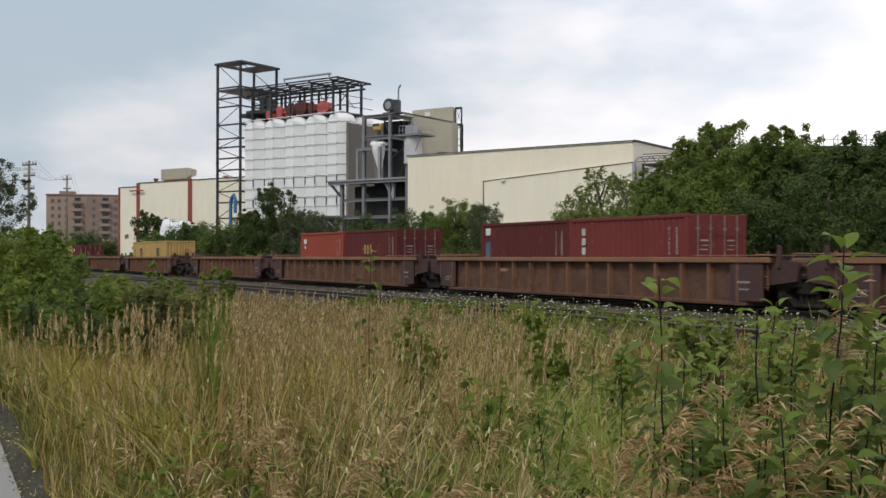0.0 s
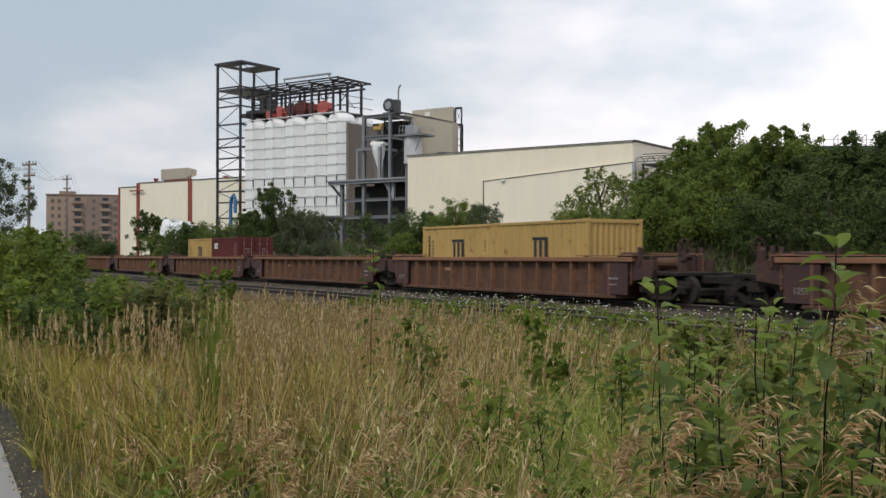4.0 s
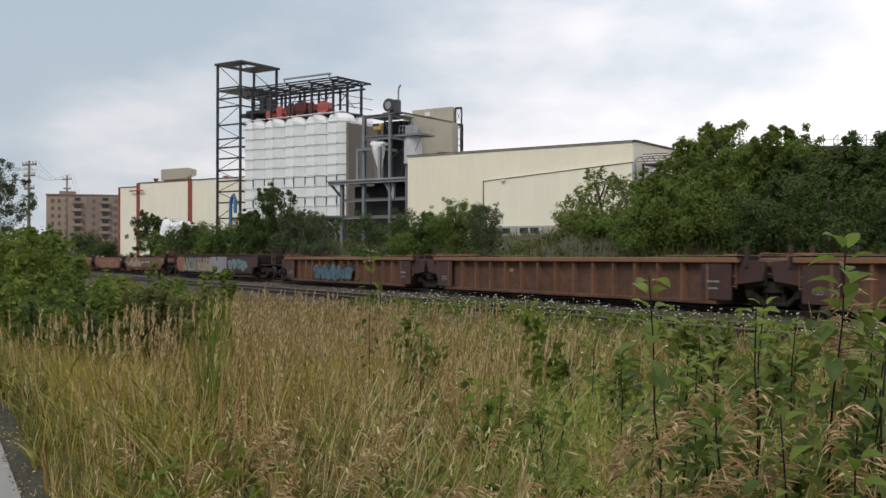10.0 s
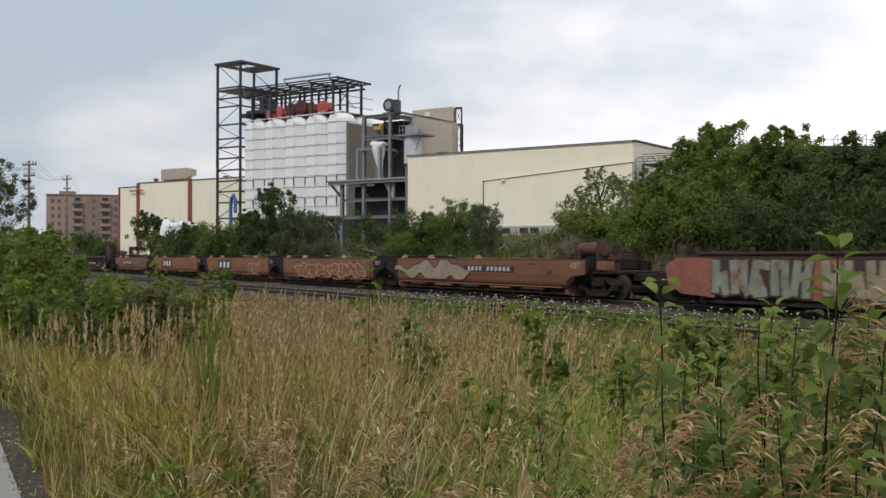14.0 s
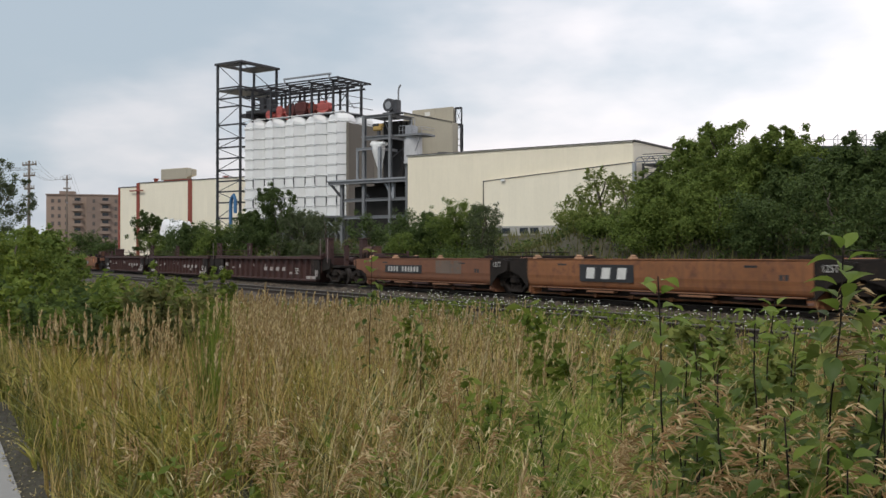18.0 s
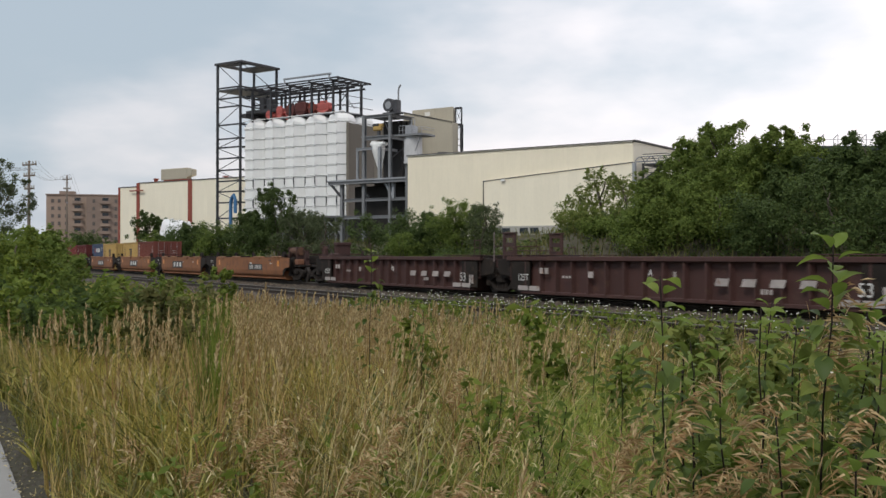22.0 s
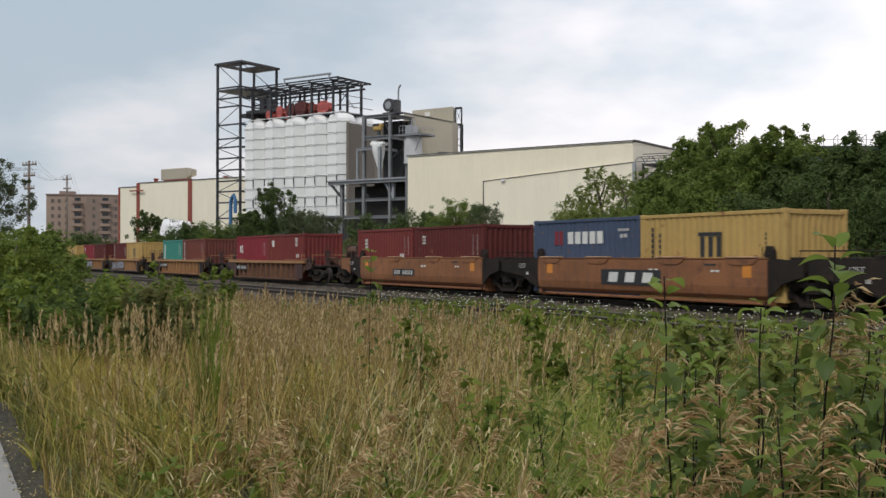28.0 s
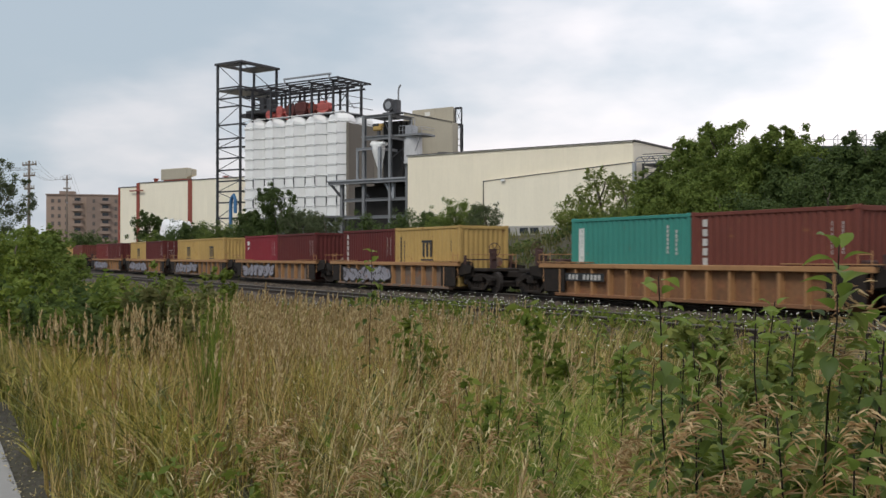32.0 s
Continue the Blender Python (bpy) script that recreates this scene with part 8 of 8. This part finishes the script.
def flowers():
    """White flat flower heads on thin stalks near the track."""
    rng = np.random.default_rng(8)
    n = 620
    x = -36 + 29 * rng.random(n)
    y = 9.0 + 10.6 * rng.random(n) ** 0.6
    s, hd = Shape(), Shape()
    for i in range(n):
        h = (0.40 + 0.4 * rng.random()) * (1.0 if y[i] < 13.4 else 0.6)
        z = bed_z(x[i], y[i])
        s.beam((x[i], y[i], z), (x[i] + 0.04, y[i], z + h), 0.008)
        r = 0.009 + 0.018 * rng.random()
        for k in range(7):
            a = k * 0.9
            cx, cy = x[i] + 0.04 + math.cos(a) * r * (0.75 if k else 0), y[i] + math.sin(a) * r * (0.75 if k else 0)
            q = r * 0.5
            hd.add([(cx - q, cy, z + h), (cx, cy - q, z + h + 0.006), (cx + q, cy, z + h), (cx, cy + q, z + h + 0.006), (cx, cy, z + h + 0.02)], [(0, 1, 4), (1, 2, 4), (2, 3, 4), (3, 0, 4)])
    tagged(part("flower_stalks", s, M_weed), "thin green stalks of white wild flowers", "wild flowers", kind="stuff")
    tagged(part("white_flowers", hd, M_petal), "flat white wild flower heads beside the track", "wild flowers", kind="stuff")


def bank_growth():
    """Tall weeds and grass on the bank beyond the tracks, and by the ballast."""
    rng = np.random.default_rng(19)
    n = 30000
    x = -14 - 150 * rng.random(n) ** 1.7
    y = 26.2 + 14 * rng.random(n)
    x[23000:] = -48 - 120 * rng.random(n - 23000) ** 1.3
    y[23000:] = 40 + 26 * rng.random(n - 23000)
    h = (0.3 + 0.6 * rng.random(n)) * np.interp(y, [26, 28, 40, 66], [0.45, 1.0, 0.9, 1.1])
    v, f, _ = blades(x, y, h, (0.035 + 0.05 * rng.random(n)) * np.interp(y, [40, 66], [1.0, 1.8]), rng, 0.4)
    tagged(new("bank_grass", tri_mesh("bank_grass", v, f, M_bank)), "rank green grass on the bank beyond the tracks", "grass", kind="stuff")
    n = 5200
    x, y = -16 - 120 * rng.random(n) ** 1.6, 26.6 + 11 * rng.random(n)
    c = np.stack([x, y, np.array([ground_z(a, b) for a, b in zip(x, y)]) + 0.1 + 0.5 * rng.random(n)], 1)
    tagged(new("bank_weeds", leaf_cloud(c, np.full(n, 0.25), 34000, 0.10, rng, M_leaf_b, "bank_weeds", 0.1, 1.8)), "tall yellow-green weeds on the bank", "weeds", kind="stuff")
    n = 8500
    x, y = -8 - 90 * rng.random(n) ** 1.5, 11.6 + 4.6 * rng.random(n)
    keep = (y < 13.6) & (patchy(x, y, 0.5, 3.0) > -0.12) | (y >= 13.6) & (patchy(x, y, 0.5, 3.0) > 0.2)
    x, y = x[keep], y[keep]
    n = len(x)
    c = np.stack([x, y, np.array([ground_z(a, b) for a, b in zip(x, y)]) + 0.05 + np.interp(y, [11.6, 13.8, 16.2], [0.5, 0.3, 0.2]) * rng.random(n)], 1)
    tagged(new("trackside_weeds", leaf_cloud(c, np.full(n, 0.12), 24000, 0.055, rng, M_weed, "trackside_weeds", 0.1, 1.8)), "low green weeds along the edge of the ballast", "weeds", kind="stuff")


def siding_weeds():
    """Leafy weeds and grass that grow between and beside the rails of the siding at its nearer stretch."""
    rng = np.random.default_rng(63)
    n = 5200
    x, y = -34 + 29 * rng.random(n), 13.2 + 6.6 * rng.random(n) ** 0.9
    k = patchy(x, y, 0.55, 15.0) + 0.5 * patchy(x, y, 1.7, 16.0) > np.interp(y, [13.2, 15.6, 18.0, 19.8], [-0.35, -0.2, -0.12, 0.2]) + np.interp(x, [-34, -28], [0.3, 0.0])
    k &= (np.abs(y - SIDING_Y + 0.755) > 0.12) & (np.abs(y - SIDING_Y - 0.755) > 0.16)
    x, y = x[k], y[k]
    tall = np.interp(y, [13.2, 14.6, 15.6, 17.2, 19.8], [0.42, 0.30, 0.20, 0.20, 0.16]) * (0.75 + 0.7 * patchy(x, y, 1.1, 18.0))
    base = np.array([bed_z(a, b) for a, b in zip(x, y)])
    c = np.stack([x, y, base + 0.04 + tall * rng.random(len(x))], 1)
    tagged(new("siding_weeds", leaf_cloud(c, np.full(len(x), 0.12), 16000, 0.07, rng, M_weed, "siding_weeds", 0.1, 1.8)), "leafy green weeds between the rails of the siding", "weeds", kind="stuff")
    x, y, base, tall = (np.repeat(p[::2], 4) for p in (x, y, base, tall))
    x, y = x + 0.12 * rng.standard_normal(len(x)), y + 0.08 * rng.standard_normal(len(x))
    v, f, _ = blades(x, y, tall * (0.9 + 0.7 * rng.random(len(x))), 0.011 + 0.010 * rng.random(len(x)), rng, 0.5)
    v[:, 2] += np.repeat([bed_z(a, b) - ground_z(a, b) for a, b in zip(x, y)], len(v) // len(x))
    tagged(new("siding_grass", tri_mesh("siding_grass", v, f, M_blade)), "green grass between the rails of the siding", "grass", kind="stuff")


def ballast_tufts():
    """Short dry and green tufts that creep up the near side of the ballast."""
    rng = np.random.default_rng(23)
    n = 4200
    cx, cy = -8 - 62 * rng.random(n) ** 1.4, 12.0 + 5.4 * rng.random(n) ** 1.4
    k = patchy(cx, cy, 0.45, 9.0) + 0.4 * patchy(cx, cy, 1.6, 2.0) > np.interp(cy, [12.0, 14.0, 17.2], [-0.3, 0.0, 0.26])
    cx, cy = cx[k], cy[k]
    m = 9
    x = np.repeat(cx, m) + 0.10 * rng.standard_normal(len(cx) * m)
    y = np.repeat(cy, m) + 0.10 * rng.standard_normal(len(cx) * m)
    h = np.repeat(0.14 + 0.3 * rng.random(len(cx)), m) * (0.6 + 0.6 * rng.random(len(x))) * np.interp(y, [12.0, 14.4, 17.2], [1.5, 0.9, 0.6])
    green = np.repeat(rng.random(len(cx)) < 0.55, m)
    for sel, mat, name, label in ((green, M_blade, "trackside_grass", "green tufts of grass along the ballast"), (~green, M_straw, "trackside_dry_grass", "dry straw tufts along the ballast")):
        v, f, _ = blades(x[sel], y[sel], h[sel], 0.012 + 0.012 * rng.random(sel.sum()), rng, 0.5)
        tagged(new(name, tri_mesh(name, v, f, mat)), label, "grass", kind="stuff")


def tall_stand(x, y, n, radius, h, seed, stem, head, label, nod=0.1, wide=1.0):
    """A stand of taller stems with narrow heads."""
    rng = np.random.default_rng(seed)
    xx, yy = x + radius * rng.standard_normal(n), np.maximum(1.1, y + 0.5 * radius * rng.standard_normal(n))
    v, f, pv, pf = plumes(xx, yy, h * (0.72 + 0.4 * rng.random(n)), rng, 26, 0.18 + 0.12 * rng.random(n), nod, 0.05)
    if wide > 1:
        v, f, _ = blades(xx, yy, h * (0.55 + 0.5 * rng.random(n)), 0.006 + 0.007 * rng.random(n), rng, 0.7)
    g = thing("grass_stand", pose(x, y, 0), label, "grass", "stands of tall grass")
    o = np.array([x, y, 0.0])
    part("stem_mass", tri_mesh("stem_mass", v - o, f, stem), None, g)["kind"] = "stuff"
    if head:
        part("seed_head", tri_mesh("seed_head", pv - o, pf, head), None, g)["kind"] = "stuff"
    SWAYERS.append((g, g.matrix_basis.copy(), 0.6, 2.9, seed * 0.41))


for i, (x, y, n, rad, h) in enumerate(((-10.3, 2.1, 22, 0.3, 0.92), (-9.5, 3.3, 26, 0.4, 1.0), (-11.0, 2.5, 20, 0.35, 0.92), (-10.4, 3.9, 26, 0.45, 1.02), (-8.0, 2.7, 16, 0.25, 1.0), (-9.0, 4.4, 24, 0.4, 1.02), (-7.4, 4.6, 14, 0.35, 0.98), (-11.6, 5.2, 30, 0.6, 1.0), (-5.8, 3.9, 8, 0.2, 1.0), (-8.4, 3.5, 18, 0.25, 1.02), (-12.6, 1.9, 22, 0.35, 0.76), (-14.2, 2.3, 26, 0.5, 0.74), (-12.0, 2.9, 22, 0.35, 0.86), (-11.3, 3.6, 28, 0.4, 1.04), (-12.4, 4.4, 30, 0.5, 1.04), (-14.5, 6.0, 34, 0.8, 0.95), (-12.5, 7.5, 30, 0.8, 0.92))):
    tall_stand(x, y, n, rad, h, 300 + i, M_straw, M_plume, "stand of tall tan grass with narrow seed heads")
for i, (x, y, n, rad, h) in enumerate(((-4.3, 2.9, 240, 0.26, 0.95), (-3.6, 2.7, 240, 0.22, 0.9), (-5.0, 3.6, 240, 0.3, 1.0), (-3.9, 3.3, 240, 0.24, 0.95), (-5.7, 4.4, 200, 0.3, 1.0), (-3.0, 2.3, 220, 0.2, 0.85), (-3.1, 2.7, 200, 0.2, 0.95), (-2.5, 1.95, 160, 0.16, 0.75), (-2.2, 1.75, 120, 0.14, 0.7), (-6.2, 4.3, 220, 0.35, 1.05), (-7.2, 5.2, 220, 0.4, 1.05), (-6.6, 5.4, 220, 0.4, 1.0), (-8.2, 5.9, 220, 0.45, 1.0), (-7.8, 6.4, 220, 0.45, 1.0), (-5.2, 4.2, 220, 0.3, 1.05))):
    tall_stand(x, y, n, rad, h, 370 + i, M_lush, None, "clump of bright green grass blades in the meadow", 0.3, 2.0)
for i, (x, y, n, rad, h) in enumerate(((-8.0, 1.75, 220, 0.4, 0.72), (-9.0, 1.85, 240, 0.4, 0.72), (-10.2, 2.0, 240, 0.45, 0.74), (-7.0, 1.85, 200, 0.35, 0.74), (-11.4, 2.1, 240, 0.5, 0.74), (-11.5, 2.0, 260, 0.6, 0.85), (-13.5, 2.4, 260, 0.7, 0.85), (-10.0, 2.2, 220, 0.45, 0.85), (-15.5, 2.8, 240, 0.8, 0.85), (-9.2, 3.6, 200, 0.5, 0.95), (-10.8, 4.6, 220, 0.6, 0.95), (-12.6, 6.0, 220, 0.8, 0.9), (-8.6, 5.2, 200, 0.6, 0.95), (-10.6, 7.4, 220, 0.8, 0.85), (-13.5, 8.6, 220, 1.0, 0.8))):
    tall_stand(x, y, n, rad, h, 430 + i, M_gold, None, "clump of golden green grass in the meadow", 0.3, 2.0)
for i, (x, y, n, rad, h) in enumerate(((-15.2, 5.2, 66, 0.6, 1.02), (-13.8, 5.0, 80, 0.5, 1.05), (-12.8, 5.6, 64, 0.6, 1.08), (-13.6, 6.4, 84, 0.7, 1.06), (-11.6, 6.0, 48, 0.6, 1.08), (-16.4, 6.6, 64, 0.8, 0.96), (-18.0, 8.0, 76, 1.0, 0.95), (-12.2, 7.6, 44, 0.8, 1.05))):
    tall_stand(x, y, n, rad, h * 1.08, 480 + i, M_straw, M_plume, "stand of tall straw-coloured grass with tan heads")
tall_stand(-8.9, 2.6, 80, 0.14, 1.42, 330, M_weed, None, "clump of tall bright green reed blades")
meadow()
seed_heads()
bank_growth()
ballast_tufts()
siding_weeds()
flowers()
for row in (
    (-2.29, 2.01, 1.54, 1, 0.064, 0.034, 40, 0.3, 60, -2.31), (-1.92, 2.17, 1.63, 2, 0.070, 0.024, 52, 0.3, 90, 0.73), (-1.84, 2.21, 1.40, 28, 0.062, 0.05, 40, 0.4, 60), (-2.35, 2.37, 1.46, 3), (-2.07, 2.45, 1.46, 4), (-2.55, 2.41, 1.32, 5), (-2.82, 2.54, 1.22, 6, 0.06, 0.05, 24, 0.4, 40), (-2.44, 2.62, 1.40, 7), (-1.90, 2.36, 1.40, 8),
    (-1.93, 1.89, 1.30, 9), (-1.74, 1.92, 1.22, 10), (-2.11, 2.18, 1.45, 11), (-2.19, 2.03, 1.20, 12), (-2.54, 2.23, 1.28, 13), (-2.52, 2.89, 1.36, 14), (-2.39, 2.92, 1.36, 15), (-3.28, 2.76, 1.2, 16, 0.06, 0.05, 24, 0.4, 40),
    (-3.13, 3.01, 1.3, 17, 0.06, 0.05, 24, 0.4, 40), (-3.17, 3.37, 1.28, 18, 0.06, 0.05, 24, 0.4, 40), (-3.05, 3.57, 1.35, 19), (-4.76, 3.79, 1.2, 20, 0.06, 0.05, 20, 0.4, 30), (-6.07, 4.53, 1.25, 21, 0.06, 0.05, 20, 0.4, 24), (-7.74, 3.57, 1.75, 22, 0.075, 0.05, 16, 0.5, 30), (-7.97, 4.18, 1.35, 23, 0.08, 0.08, 16, 0.4, 40),
    (-8.51, 5.28, 1.38, 24, 0.06, 0.08, 16, 0.5, 24), (-2.43, 2.21, 1.25, 25), (-2.15, 2.73, 1.45, 26), (-1.62, 2.02, 1.15, 27),
):
    sapling(*row)
for i, (x, y, n, h, ln) in enumerate((
    (-4.51, 1.16, 2, 0.72, 0.16), (-3.86, 1.16, 2, 0.75, 0.17), (-3.59, 1.16, 2, 0.78, 0.17), (-3.36, 1.30, 2, 0.90, 0.17), (-3.28, 1.49, 2, 0.98, 0.17), (-2.84, 1.48, 2, 0.98, 0.18), (-2.59, 1.52, 3, 1.00, 0.18),
    (-2.48, 1.69, 4, 1.04, 0.18), (-2.29, 1.86, 5, 1.07, 0.18), (-1.97, 1.92, 4, 1.10, 0.19), (-1.78, 1.89, 4, 1.12, 0.19), (-1.58, 1.94, 4, 1.16, 0.19), (-3.96, 1.93, 2, 0.91, 0.16), (-4.37, 1.45, 2, 0.77, 0.16),
    (-3.29, 2.09, 3, 0.94, 0.17), (-2.88, 2.15, 3, 1.03, 0.17), (-1.93, 1.74, 3, 1.07, 0.19), (-1.62, 1.84, 3, 1.11, 0.19), (-5.19, 2.10, 2, 0.83, 0.15), (-2.12, 1.51, 3, 1.00, 0.19), (-2.25, 1.30, 2, 0.99, 0.19),
    (-1.69, 2.10, 2, 1.40, 0.19), (-2.84, 1.24, 2, 0.90, 0.18), (-5.75, 1.71, 2, 0.76, 0.15), (-1.96, 1.55, 3, 1.02, 0.19), (-2.04, 2.06, 2, 1.17, 0.18), (-4.06, 2.17, 2, 1.01, 0.16))):
    reed_tuft(x, y, n, h, 100 + i, ln)



def motions():
    """The train rolls by at a steady pace, its wheels turning; tall plants sway in the wind."""
    for ob, q, y, z in MOVERS:
        walk(ob, [(0.0, pose(q, y, z)), (16.0, pose(q + SPEED * 16.0, y, z)), (32.0, pose(q + SPEED * 32.0, y, z))])
    turn = math.degrees(SPEED / 0.42)
    for a, sets in WHEELSETS.items():
        rows = [(i / FPS, pose(a, 0, 0.42, 0, turn * i / FPS, 0)) for i in range(32 * FPS + 1)]
        walk(sets[0], rows)
        keys = sets[0].animation_data
        for w in sets[1:]:
            w.rotation_mode = "QUATERNION"
            w.animation_data_create()
            w.animation_data.action, w.animation_data.action_slot = keys.action, keys.action_slot
    for ob, rest, lean, period, phase in SWAYERS:
        rows = []
        for i in range(65):
            t = i * 0.5
            a = 2 * math.pi * t / period + phase
            gust = 0.6 + 0.4 * math.sin(t * 0.7 + phase * 0.3)
            rows.append((t, rest @ pose(0, 0, 0, lean * 0.5 * gust * math.sin(a * 0.83 + 1.0), lean * gust * math.sin(a) + lean * 0.4, 0)))
        walk(ob, rows)


motions()
